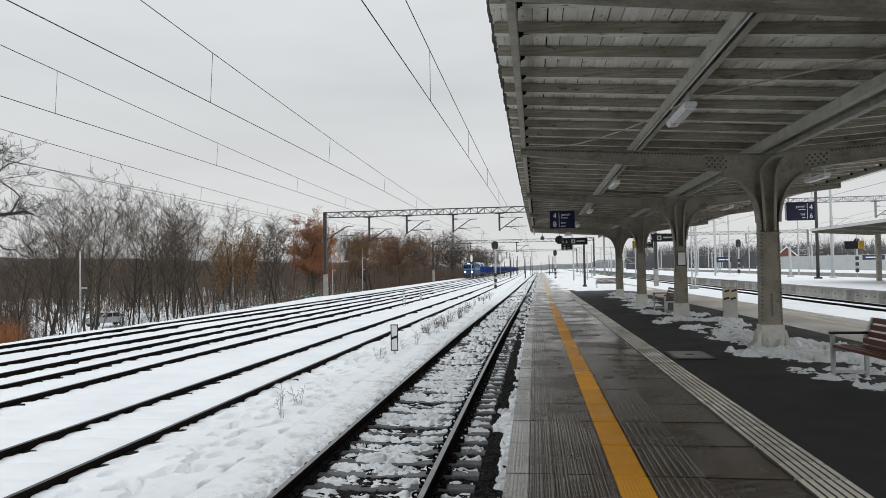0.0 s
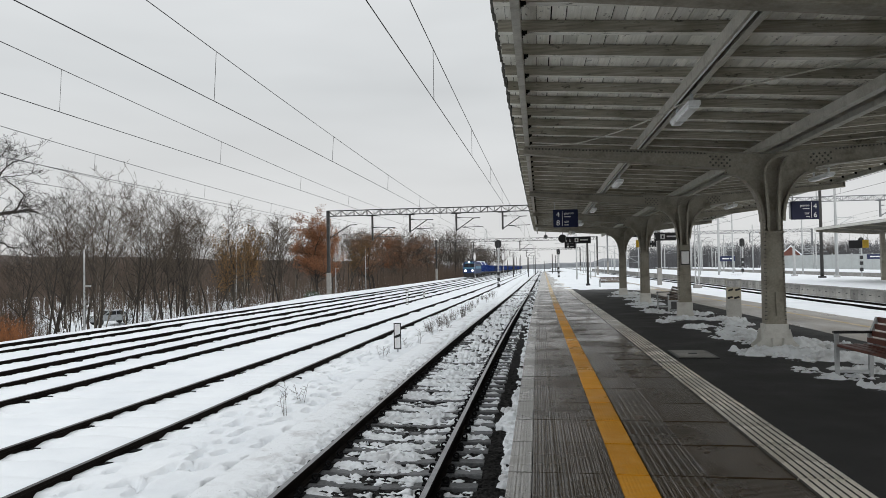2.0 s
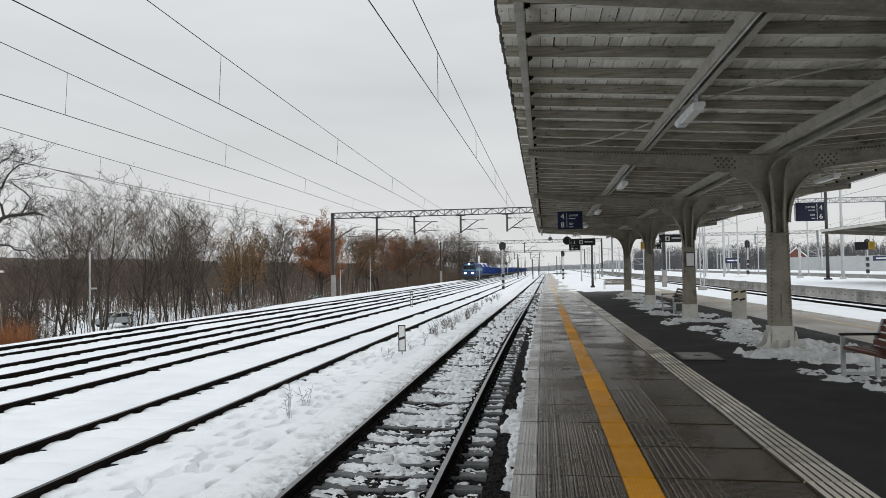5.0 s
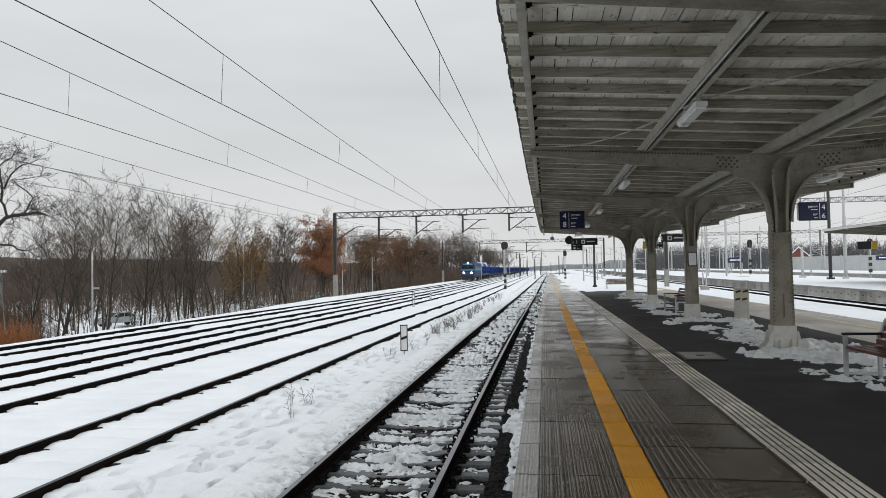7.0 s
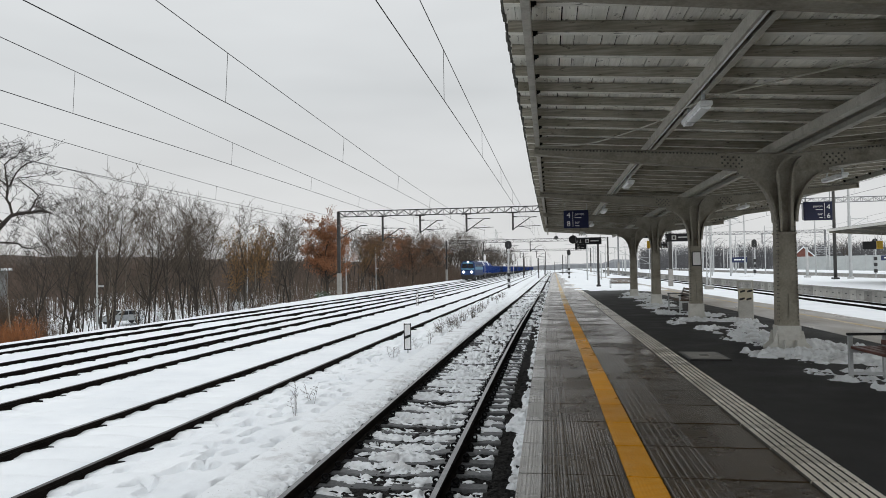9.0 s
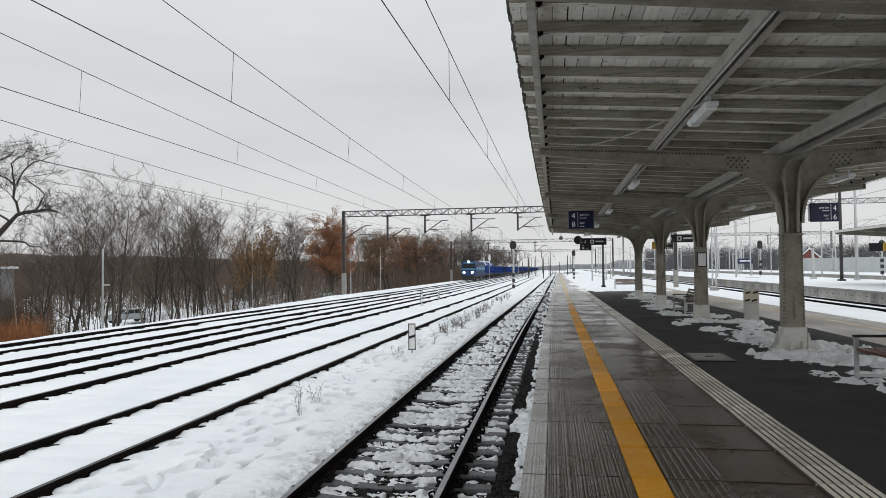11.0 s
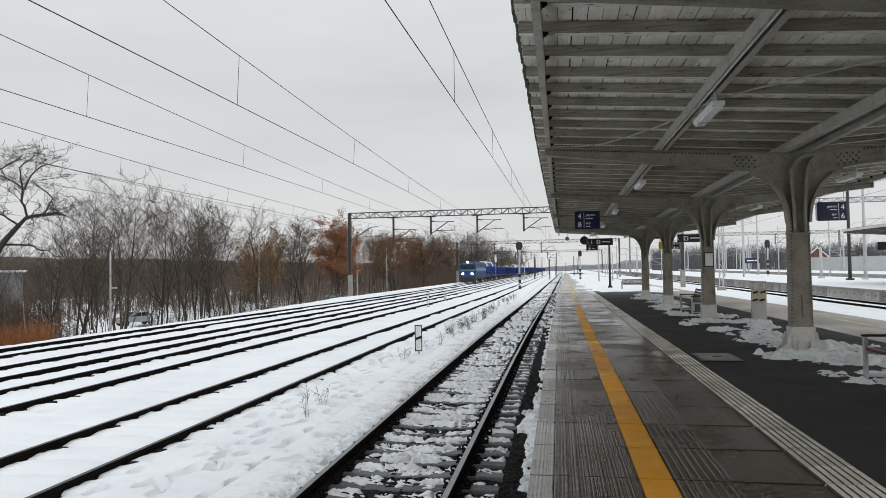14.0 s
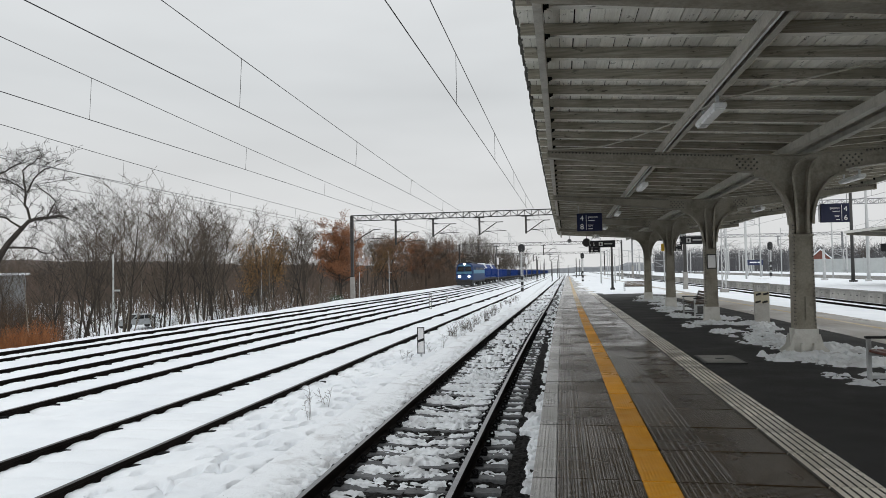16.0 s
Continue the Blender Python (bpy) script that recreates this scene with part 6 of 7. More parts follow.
def grow(seed, height, spread, trunk_r, levels, lean=0.0, kids=(7, 6, 5, 3), up=0.5, thin=0.008):
    """A bare tree: tapered trunk and limbs, and thin twigs apart. Returns vertices and faces of wood and of twigs, and twig tips."""
    rng = random.Random(seed)
    wood, twig, tips = ([], []), ([], []), []

    def limb(p, d, ln, r, lvl):
        store = wood if lvl < min(2, levels - 1) else twig
        sides = 6 if lvl == 0 else (4 if lvl == 1 else 3)
        segs = 6 if lvl == 0 else (4 if lvl < 3 else 2)
        V, F = store
        pts, rad = [p.copy()], [r]
        q, dd = p.copy(), d.copy()
        for i in range(segs):
            bent = (0.09, 0.18, 0.24, 0.24, 0.24)[lvl]
            dd = (dd + Vector((rng.gauss(0, bent), rng.gauss(0, bent), rng.gauss(0.07, 0.1)))).normalized()
            q = q + dd * ln / segs
            pts.append(q.copy())
            rad.append(max(r * (1 - 0.8 * (i + 1) / segs), thin))
        base = len(V)
        u = d.orthogonal().normalized()
        w = d.cross(u)
        for c, rr in zip(pts, rad):
            for k in range(sides):
                a = 2 * math.pi * k / sides
                V.append(tuple(c + (u * math.cos(a) + w * math.sin(a)) * rr))
        for i in range(segs):
            for k in range(sides):
                F.append((base + i * sides + k, base + i * sides + (k + 1) % sides, base + (i + 1) * sides + (k + 1) % sides, base + (i + 1) * sides + k))
        if lvl >= levels:
            tips.append(pts[-1])
            tips.append(pts[1])
            return
        n = kids[min(lvl, len(kids) - 1)]
        for i in range(n):
            f = rng.uniform(0.36 if lvl == 0 else 0.15, 1.0)
            i0 = min(segs - 1, int(f * segs))
            c = pts[i0].lerp(pts[i0 + 1], f * segs - i0)
            side = Vector((rng.gauss(0, 1), rng.gauss(0, 1), 0)).normalized()
            nd = (dd * up + side * spread * rng.uniform(0.6, 1.2) + Vector((0, 0, rng.uniform(0.1, 0.7)))).normalized()
            limb(c, nd, ln * rng.uniform(0.34, 0.56) * (1.15 - 0.4 * f), rad[i0] * rng.uniform(0.45, 0.72), lvl + 1)

    limb(Vector((0, 0, -0.3)), Vector((lean, 0, 1)).normalized(), height * 0.9, trunk_r, 0)
    return wood, twig, tips


def mesh_of(name, vf, mat):
    me = bpy.data.meshes.new(name)
    me.from_pydata(vf[0], [], vf[1])
    me.materials.append(mat)
    return me


def leaf_cloud(tips, seed, n, size, reach):
    rng = random.Random(seed)
    V, F = [], []
    for _ in range(n):
        t = rng.choice(tips)
        c = Vector(t) + Vector((rng.gauss(0, reach), rng.gauss(0, reach), rng.gauss(0, reach)))
        a = Vector((rng.gauss(0, 1), rng.gauss(0, 1), rng.gauss(0, 1))).normalized() * size * rng.uniform(0.6, 1.3)
        b = a.orthogonal().normalized() * size * rng.uniform(0.4, 0.8)
        k = len(V)
        V += [tuple(c - a), tuple(c + b), tuple(c + a), tuple(c - b)]
        F.append((k, k + 1, k + 2, k + 3))
    return V, F


def tree(name, label, seed, height, spread, r, levels, kids, leaves=0, up=0.5, lean=0.0, wood_mat=None):
    t = thing(name, label, "tree")
    wood, twig, tips = grow(seed, height, spread, r, levels, lean, kids, up)
    use(mesh_of("trunk", wood, wood_mat or BARK), "trunk", t, Matrix())
    use(mesh_of("crown", twig, TWIG), "crown", t, Matrix())
    if leaves:
        use(mesh_of("leaves", leaf_cloud(tips, seed + 1, leaves, 0.11, 0.22), RUST_LEAF), "leaves", t, Matrix())
    return t


def stems(name, label, category, spots, mat, rng, hmin, hmax, r, twigs, lean=0.12):
    """A thicket of thin stems with side twigs, joined because nobody could count them."""
    V, F = [], []

    def rod(a, b, ra, rb):
        d = (b - a).normalized()
        u = d.orthogonal().normalized()
        w = d.cross(u)
        k = len(V)
        for p, q in ((a, ra), (b, rb)):
            for i in range(3):
                an = 2.0944 * i
                V.append(tuple(p + (u * math.cos(an) + w * math.sin(an)) * q))
        F.extend(((k, k + 1, k + 4, k + 3), (k + 1, k + 2, k + 5, k + 4), (k + 2, k, k + 3, k + 5)))

    for x, y in spots:
        h = rng.uniform(hmin, hmax)
        a = Vector((x, y, snow_height(x, y) - 0.1))
        m = a + Vector((rng.gauss(0, lean) * h * 0.5, rng.gauss(0, lean) * h * 0.5, h * 0.5))
        b = m + Vector((rng.gauss(0, lean) * h * 0.6, rng.gauss(0, lean) * h * 0.6, h * 0.5))
        rod(a, m, r, r * 0.7)
        rod(m, b, r * 0.7, r * 0.3)
        for _ in range(twigs):
            f = rng.uniform(0.25, 0.95)
            p = a.lerp(m, f * 2) if f < 0.5 else m.lerp(b, f * 2 - 1)
            q = p + Vector((rng.gauss(0, 0.16) * h, rng.gauss(0, 0.16) * h, rng.uniform(0.06, 0.26) * h))
            rod(p, q, r * 0.45, r * 0.2)
    return tagged(raw(name, V, F, mat), label, category, kind="stuff")


THICKET = grainy("brown_thicket", (0.045, 0.031, 0.021), (0.145, 0.098, 0.066), 0.9, 3, 0.25, 0.0)
FAR_TWIG = grainy("far_grey_twigs", (0.05, 0.036, 0.028), (0.155, 0.112, 0.085), 0.95, 2, 0.1, 0.0)
BRACKEN = grainy("rust_bracken", (0.16, 0.058, 0.018), (0.36, 0.15, 0.055), 0.9, 5, 0.6, 0.0)
EVERGREEN = grainy("evergreen_leaves", (0.02, 0.04, 0.018), (0.06, 0.09, 0.045), 0.7, 5, 0.8, 0.0)
HILL = grainy("distant_woods", (0.046, 0.037, 0.031), (0.118, 0.094, 0.078), 0.95, 0.9, 0.12, 0.6, 0.4, scale=(1, 1, 0.35))
BROWN_LEAF = grainy("dull_brown_leaves", (0.085, 0.042, 0.022), (0.24, 0.125, 0.066), 0.8, 6, 0.8, 0.0, vary=0.2)
OCHRE_LEAF = grainy("ochre_leaves", (0.12, 0.065, 0.02), (0.26, 0.15, 0.055), 0.8, 6, 0.8, 0.0, vary=0.2)


def at_ground(x, y, turn=0, tilt=0, scale=1.0):
    return pose(x, y, snow_height(x, y), tilt, tilt * 0.6, turn) @ Matrix.Scale(scale, 4)


def place_tree(t, m):
    t.matrix_basis = m


def copy_scaled(t, m):
    c = copy_thing(t, m)
    c.matrix_basis = m
    return c


def leaning_tree():
    """A broad tree whose trunk leans over the embankment, with flat layers of crooked twigs."""
    t = thing("leaning_tree", "broad bare tree with dark crooked boughs", "tree", (-24.2, 26.3, 0.0), 9.7)
    rng = random.Random(91)
    wood, twig = ([], []), ([], [])

    def tube(store, pts, rad, sides):
        V, F = store
        base = len(V)
        for i, (p, r) in enumerate(zip(pts, rad)):
            d = (pts[min(i + 1, len(pts) - 1)] - pts[max(i - 1, 0)]).normalized()
            u = d.cross(Vector((0, 1, 0))).normalized()
            w = d.cross(u)
            V.extend(tuple(p + (u * math.cos(a) + w * math.sin(a)) * r) for a in (2 * math.pi * k / sides for k in range(sides)))
        for i in range(len(pts) - 1):
            for k in range(sides):
                F.append((base + i * sides + k, base + i * sides + (k + 1) % sides, base + (i + 1) * sides + (k + 1) % sides, base + (i + 1) * sides + k))

    def sprig(p, d, ln, r, lvl):
        pts = [p]
        for i in range(4):
            d = (d + Vector((rng.gauss(0, 0.28), rng.gauss(0, 0.28), rng.gauss(0.02, 0.2)))).normalized()
            pts.append(pts[-1] + d * ln / 4)
        tube(twig, pts, [max(0.006, r * (1 - 0.2 * i)) for i in range(5)], 3)
        if lvl:
            for i in range(4):
                q = pts[1 + i % 4]
                side = Vector((rng.gauss(0, 1), rng.gauss(0, 1), rng.gauss(0.15, 0.45))).normalized()
                sprig(q, (d * 0.7 + side).normalized(), ln * rng.uniform(0.4, 0.65), r * 0.6, lvl - 1)

    boughs = [
        ((-1.5, -3.4, 0.24), (-0.9, 0.5, 0.19), (-0.15, 2.5, 0.15), (0.3, 3.2, 0.13), (0.9, 3.85, 0.11)),
        ((0.9, 3.85, 0.10), (1.6, 4.2, 0.075), (2.1, 4.35, 0.06), (2.8, 4.3, 0.04), (3.4, 4.15, 0.02)),
        ((1.25, 4.05, 0.06), (1.1, 4.9, 0.055), (1.15, 5.6, 0.045), (1.0, 6.4, 0.03), (1.5, 7.0, 0.015)),
        ((1.15, 5.5, 0.04), (1.8, 6.2, 0.028), (2.6, 6.7, 0.014)),
        ((1.15, 5.4, 0.035), (0.4, 5.9, 0.026), (-0.6, 6.2, 0.014)),
        ((2.0, 4.3, 0.04), (1.95, 5.1, 0.03), (1.85, 5.7, 0.022), (2.4, 6.0, 0.012)),
        ((0.9, 3.85, 0.05), (0.2, 4.3, 0.04), (-0.6, 4.5, 0.03), (-1.5, 5.0, 0.018)),
        ((0.2, 3.0, 0.05), (1.3, 3.0, 0.04), (2.0, 2.75, 0.03), (2.9, 2.4, 0.016)),
        ((-0.4, 2.2, 0.09), (-1.1, 4.4, 0.07), (-0.7, 5.9, 0.045), (0.5, 6.6, 0.03), (1.3, 6.9, 0.016)),
        ((-0.9, 5.0, 0.05), (-1.8, 6.2, 0.035), (-2.4, 7.2, 0.02)),
    ]
    for n, b in enumerate(boughs):
        deep = [0.0] + [rng.gauss(0, 0.35) for _ in b[1:]] if n else [0.0] * len(b)
        knots = [Vector((x, dy, z)) for (x, z, r), dy in zip(b, deep)]
        pts, rad = [], []
        for i in range(len(knots) - 1):
            for k in range(3):
                f = k / 3
                pts.append(knots[i].lerp(knots[i + 1], f) + Vector((rng.gauss(0, 0.03), 0, rng.gauss(0, 0.03))) * (1 if n else 0))
                rad.append(b[i][2] * (1 - f) + b[i + 1][2] * f)
        pts.append(knots[-1])
        rad.append(b[-1][2])
        tube(wood, pts, rad, 6)
        if n:
            for i in range(2, len(pts)):
                for _ in range(1 + i % 2):
                    d = (pts[i] - pts[i - 1]).normalized()
                    side = Vector((rng.gauss(0, 1), rng.gauss(0, 1), rng.gauss(0.25, 0.5))).normalized()
                    sprig(pts[i], (d + side * 0.9).normalized(), rng.uniform(0.6, 1.3), max(0.008, rad[i] * 0.4), 2)
    use(mesh_of("trunk", wood, BARK), "trunk", t, Matrix())
    use(mesh_of("crown", twig, BARK), "crown", t, Matrix())


def woods():
    rng = random.Random(11)
    bare = []
    TALL = (10.5, 9.5, 8.5, 11, 7.5)
    for i, (h, sp, u, k) in enumerate(((10.5, 0.95, 0.55, (12, 7, 5)), (9.5, 1.05, 0.5, (12, 7, 5)), (8.5, 1.0, 0.5, (12, 7, 5)), (11, 0.8, 0.6, (12, 7, 5)), (7.5, 1.1, 0.45, (12, 7, 5)))):
        bare.append(tree("bare_tree", "bare grey-brown winter tree with fine twigs", 20 + i, h, sp, 0.085, 3, k, up=u))
    used = [False] * 5

    def plant(k, m):
        if used[k]:
            copy_scaled(bare[k], m)
        else:
            used[k] = True
            place_tree(bare[k], m)

    # the belt along the embankment, from the near end to far down the line
    for i in range(148):
        f = i / 148
        y = 26 + 60 * f + 190 * f ** 3.5 + rng.uniform(-1.5, 1.5)
        x = -25.6 - 17 * rng.random() ** 1.4 - 0.008 * y
        ratio = x / y
        rise = 0.085 if ratio < -0.78 else (0.122 if ratio < -0.60 else (0.100 if ratio < -0.5 else (0.078 if ratio < -0.33 else 0.066)))
        k = rng.randrange(5)
        tall = (4.6 + rise * (0.99 * y - 0.14 * x)) / TALL[k]
        if -0.375 < ratio < -0.285 and x > -31:
            continue
        if (-0.69 < ratio < -0.60 and x > -42 and rng.random() < 0.75) or (ratio < -0.78 and rng.random() < 0.5) or (y < 75 and rng.random() < 0.30):
            continue
        plant(k, at_ground(x, y, rng.uniform(0, 360), rng.uniform(-4, 4), min(1.4, tall * rng.uniform(0.68, 1.04))))
    for i in range(75):
        y = 205 + 330 * (i / 75) ** 1.2
        x = -22.5 - 14 * rng.random()
        plant(rng.randrange(5), at_ground(x, y, rng.uniform(0, 360), 0, rng.uniform(1.15, 1.75)))
    # tall bare trees that stand clear of the scrub
    for k, x, y, s in ((3, -26.5, 46.0, 0.98), (1, -25.5, 40.5, 1.0), (3, -28.0, 50.0, 1.02), (1, -26.6, 38.3, 1.08), (2, -27.5, 53.5, 1.1)):
        plant(k, at_ground(x, y, 70 * x, rng.uniform(-3, 3), s))
    copy_scaled(bare[1], at_ground(68.0, 170.0, 40, 0, 0.85))
    copy_scaled(bare[0], at_ground(74.0, 182.0, 140, 0, 0.75))
    # slim young trees with pale bark
    young = tree("young_tree", "slim young tree with pale grey bark", 61, 6.2, 0.45, 0.05, 2, (9, 5), up=1.1, wood_mat=PALE_BARK)
    spots = [(-24.6 - 5 * rng.random(), 30 + 1.9 * k + rng.uniform(-0.8, 0.8)) for k in range(24)]
    for k, (x, y) in enumerate(spots):
        m = at_ground(x, y, 50 * k, rng.uniform(-7, 7), rng.uniform(0.7, 1.1))
        if k:
            copy_scaled(young, m)
        else:
            place_tree(young, m)
    # dark straight saplings between the taller trees
    sap = [tree("sapling", "straight dark sapling with short bare side twigs", 64 + i, h, sp, r, 2, k, up=0.55) for i, (h, sp, r, k) in enumerate(((7.0, 0.9, 0.055, (11, 7)), (6.0, 1.0, 0.05, (11, 7)), (8.0, 0.85, 0.07, (12, 7))))]
    fresh = [True, True, True]
    for k in range(46):
        y = 27 + 52 * (k / 46) + rng.uniform(-0.6, 0.6)
        x = -24.8 - 13 * rng.random() - 0.12 * (y - 27)
        if abs(x / y + 0.669) < 0.022 or -0.375 < x / y < -0.285:
            continue
        m = at_ground(x, y, 83 * k, rng.uniform(-4, 4), rng.uniform(0.5, 0.95))
        if fresh[k % 3]:
            fresh[k % 3] = False
            place_tree(sap[k % 3], m)
        else:
            copy_scaled(sap[k % 3], m)
    # oaks that keep their leaves
    oak = [tree("oak_tree", "oak still carrying russet-brown autumn leaves", 50 + i, h, 1.1, 0.2, 3, (20, 8, 5), leaves=n, up=0.4) for i, (h, n) in enumerate(((11.5, 11500), (10.5, 3600)))]
    for ob in oak[1].children:
        if ob.name.startswith("leaves"):
            ob.data.materials[0] = BROWN_LEAF
    first = [True, True]
    for i, (x, y, k, s) in enumerate(((-26.6, 81.5, 0, 0.86), (-29.5, 89.0, 0, 0.7), (-27.5, 112, 1, 1.0), (-29.5, 122, 1, 1.1), (-26.8, 134, 1, 1.08), (-30, 142, 0, 0.9), (-28, 156, 1, 1.15), (-29, 186, 1, 0.95))):
        m = at_ground(x, y, 67 * i, 0, s)
        if first[k]:
            first[k] = False
            place_tree(oak[k], m)
        else:
            copy_scaled(oak[k], m)
    och = tree("thin_leaved_tree", "small tree still holding a few ochre leaves", 71, 8.5, 0.7, 0.1, 3, (12, 7, 4), up=0.8)
    use(mesh_of("leaves", leaf_cloud(grow(71, 8.5, 0.7, 0.1, 3, 0, (12, 7, 4), 0.8)[2], 5, 1500, 0.10, 0.3), OCHRE_LEAF), "leaves", och, Matrix())
    place_tree(och, at_ground(-27.8, 63.5, 20))
    for x, y, s in ((-30.0, 66.0, 1.0), (-28.5, 58.0, 0.8), (-29.5, 104.0, 1.1), (-33, 74, 1.0)):
        copy_scaled(och, at_ground(x, y, x * 40, 0, s))
    leaning_tree()
    # undergrowth
    def spread(n, y0, y1, x0, depth, power=1.6):
        return [(x0 - depth * rng.random() ** 1.2 - 0.01 * y, y) for y in (y0 + (y1 - y0) * rng.random() ** power for _ in range(n))]

    def clear(q, share):
        # the snowy floor before the scrub stays almost bare
        x, y = q
        return x / y < -0.80 or 0.99 * y - 0.14 * x > 72 + 6 * noise.noise((x * 0.2, y * 0.2, 41.0)) or rng.random() < share
    stems("undergrowth", "dense brown leafless undergrowth on the embankment", "undergrowth", [q for q in spread(3000, 24, 210, -24.5, 14) if clear(q, 0.02) and not -0.73 < q[0] / q[1] < -0.615], THICKET, rng, 0.5, 2.3, 0.015, 7)
    stems("back_undergrowth", "tangled brown scrub deeper among the trees", "undergrowth", [q for q in spread(5200, 30, 260, -29.0, 22, 1.3) if clear(q, 0.015) and not (-0.73 < q[0] / q[1] < -0.61 and q[0] > -36)], THICKET, rng, 1.2, 4.0, 0.02, 9)
    stems("brush", "tangled dark brush at the near end of the embankment", "undergrowth", [(-27.5 - 6.0 * rng.random(), 28.5 + 8 * rng.random()) for _ in range(520)], THICKET, rng, 2.2, 3.9, 0.02, 9)
    stems("far_woods", "dense grey-brown leafless woods behind the car park", "woods", spread(5200, 30, 420, -52, 45, 1.2), FAR_TWIG, rng, 5.0, 8.5, 0.05, 8, 0.06)
    stems("bracken", "rust-brown dead bracken at the foot of the trees", "bracken", [(-20.6 - 3.0 * rng.random(), 17 + 8.5 * rng.random()) for _ in range(2500)], BRACKEN, rng, 0.5, 1.5, 0.013, 6, 0.25)
    stems("far_thicket", "leafless scrub beside the far tracks", "scrub", spread(2500, 120, 420, -21.5, 10, 1.0), THICKET, rng, 2.0, 6.5, 0.045, 8, 0.1)
    stems("dry_grass", "thin dry grass and twigs along the snowy edge of the embankment", "grass", [(-18.9 - 3.5 * rng.random() ** 0.8, 19 + 75 * rng.random() ** 1.3) for _ in range(1500)], THICKET, rng, 0.1, 0.5, 0.008, 3, 0.3)
    # snow-laden low shrubs
    for i, (x, y, s) in enumerate(((-23.6, 48.5, 1.0), (-23.9, 51.5, 1.2), (-23.3, 55.0, 0.9), (-22.6, 38.0, 0.8), (-23.0, 31.0, 0.9), (-22.8, 34.5, 0.7), (-24.2, 45.0, 0.9), (-33.0, 62.0, 1.3), (-35.5, 58.0, 1.0), (-31.0, 66.0, 1.2), (-38.0, 60.0, 1.1), (-30.5, 56.0, 1.0), (-33.5, 71.0, 1.4), (-29.5, 70.0, 1.1))):
        sh = thing("snowy_shrub", "low leafless shrub laden with snow", "shrub", (x, y, snow_height(x, y)), 40 * i, "snowy shrubs")
        w, tw, tips = grow(200 + i, 1.5 * s, 1.3, 0.03, 2, 0, (12, 8), 0.5, 0.01)
        use(mesh_of("twigs", (w[0] + tw[0], w[1] + [tuple(v + len(w[0]) for v in f) for f in tw[1]]), TWIG), "twigs", sh, Matrix())
        use(mesh_of("snow_load", leaf_cloud(tips, 5 + i, 420, 0.07, 0.12), SNOW), "snow_load", sh, Matrix())["kind"] = "stuff"
    for i, (x, y) in enumerate(((-25.6, 76.0), (-26.2, 79.0))):
        sh = thing("evergreen_shrub", "dark evergreen shrub dusted with snow", "shrub", (x, y, snow_height(x, y)), 50 * i)
        w, tw, tips = grow(300 + i, 2.2, 1.1, 0.05, 2, 0, (14, 9), 0.5, 0.01)
        use(mesh_of("leaves", leaf_cloud(tips, 8 + i, 2600, 0.08, 0.22), EVERGREEN), "leaves", sh, Matrix())["kind"] = "stuff"
        use(mesh_of("snow_load", leaf_cloud(tips, 18 + i, 420, 0.08, 0.2), SNOW), "snow_load", sh, Matrix())["kind"] = "stuff"
    # wooded rise that closes the view behind
    V, F, n = [], [], 150
    for i in range(n + 1):
        y = -120 + 1000 * i / n
        x = -118 - 10 * noise.noise((y * 0.01, 0, 0))
        top = 5.9 + 1.2 * noise.noise((y * 0.06, 1, 0)) + 0.7 * noise.noise((y * 0.4, 2, 0))
        V += [(x, y, -4), (x - 2, y, top * 0.6), (x - 12, y, top), (x - 80, y, top - 1)]
    for i in range(n):
        for k in range(3):
            F.append((i * 4 + k, i * 4 + k + 1, i * 4 + k + 5, i * 4 + k + 4))
    tagged(raw("backdrop_woods", V, F, HILL), "dark wooded rise in the distance", "woods", kind="structure")


woods()


far_platform()
far_canopy()
town_side()


# ---------- freight train ----------
BLUE = plain("wagon_blue", (0.006, 0.036, 0.19), 0.6, 0.0, 0.25)
WAGON_DARK = plain("wagon_dark_blue", (0.008, 0.024, 0.085), 0.6, 0.0, 0.25)
DEEP_BLUE = plain("loco_deep_blue", (0.012, 0.035, 0.11), 0.6, 0.0, 0.25)
LIGHT_BLUE = plain("loco_pale_blue", (0.11, 0.25, 0.36), 0.6, 0.0, 0.25)
UNDER = grainy("underframe_black", (0.008, 0.008, 0.009), (0.03, 0.028, 0.026), 0.7, 20, 3, 0.1)
TRAIN_LAMP = glow("headlight", (1.0, 0.95, 0.86), 9.0)
PALE_ROOF = plain("pale_hatch", (0.78, 0.82, 0.86), 0.4)


def wheelset(parent, y, r=0.6):
    bm = bmesh.new()
    for s in (-1, 1):
        bar(bm, (s * 0.68, y, r), (s * 0.82, y, r), r, 18)
    bar(bm, (-0.8, y, r), (0.8, y, r), 0.09, 8)
    return part("wheelset", fix(bm), UNDER, parent)


def bogie(parent, y0, y1):
    bm = bmesh.new()
    for s in (-1, 1):
        box(bm, s * 1.0 - 0.09, s * 1.0 + 0.09, y0, y1, 0.45, 0.85)
    part("bogie", bevelled(bm, 0.03), UNDER, parent)


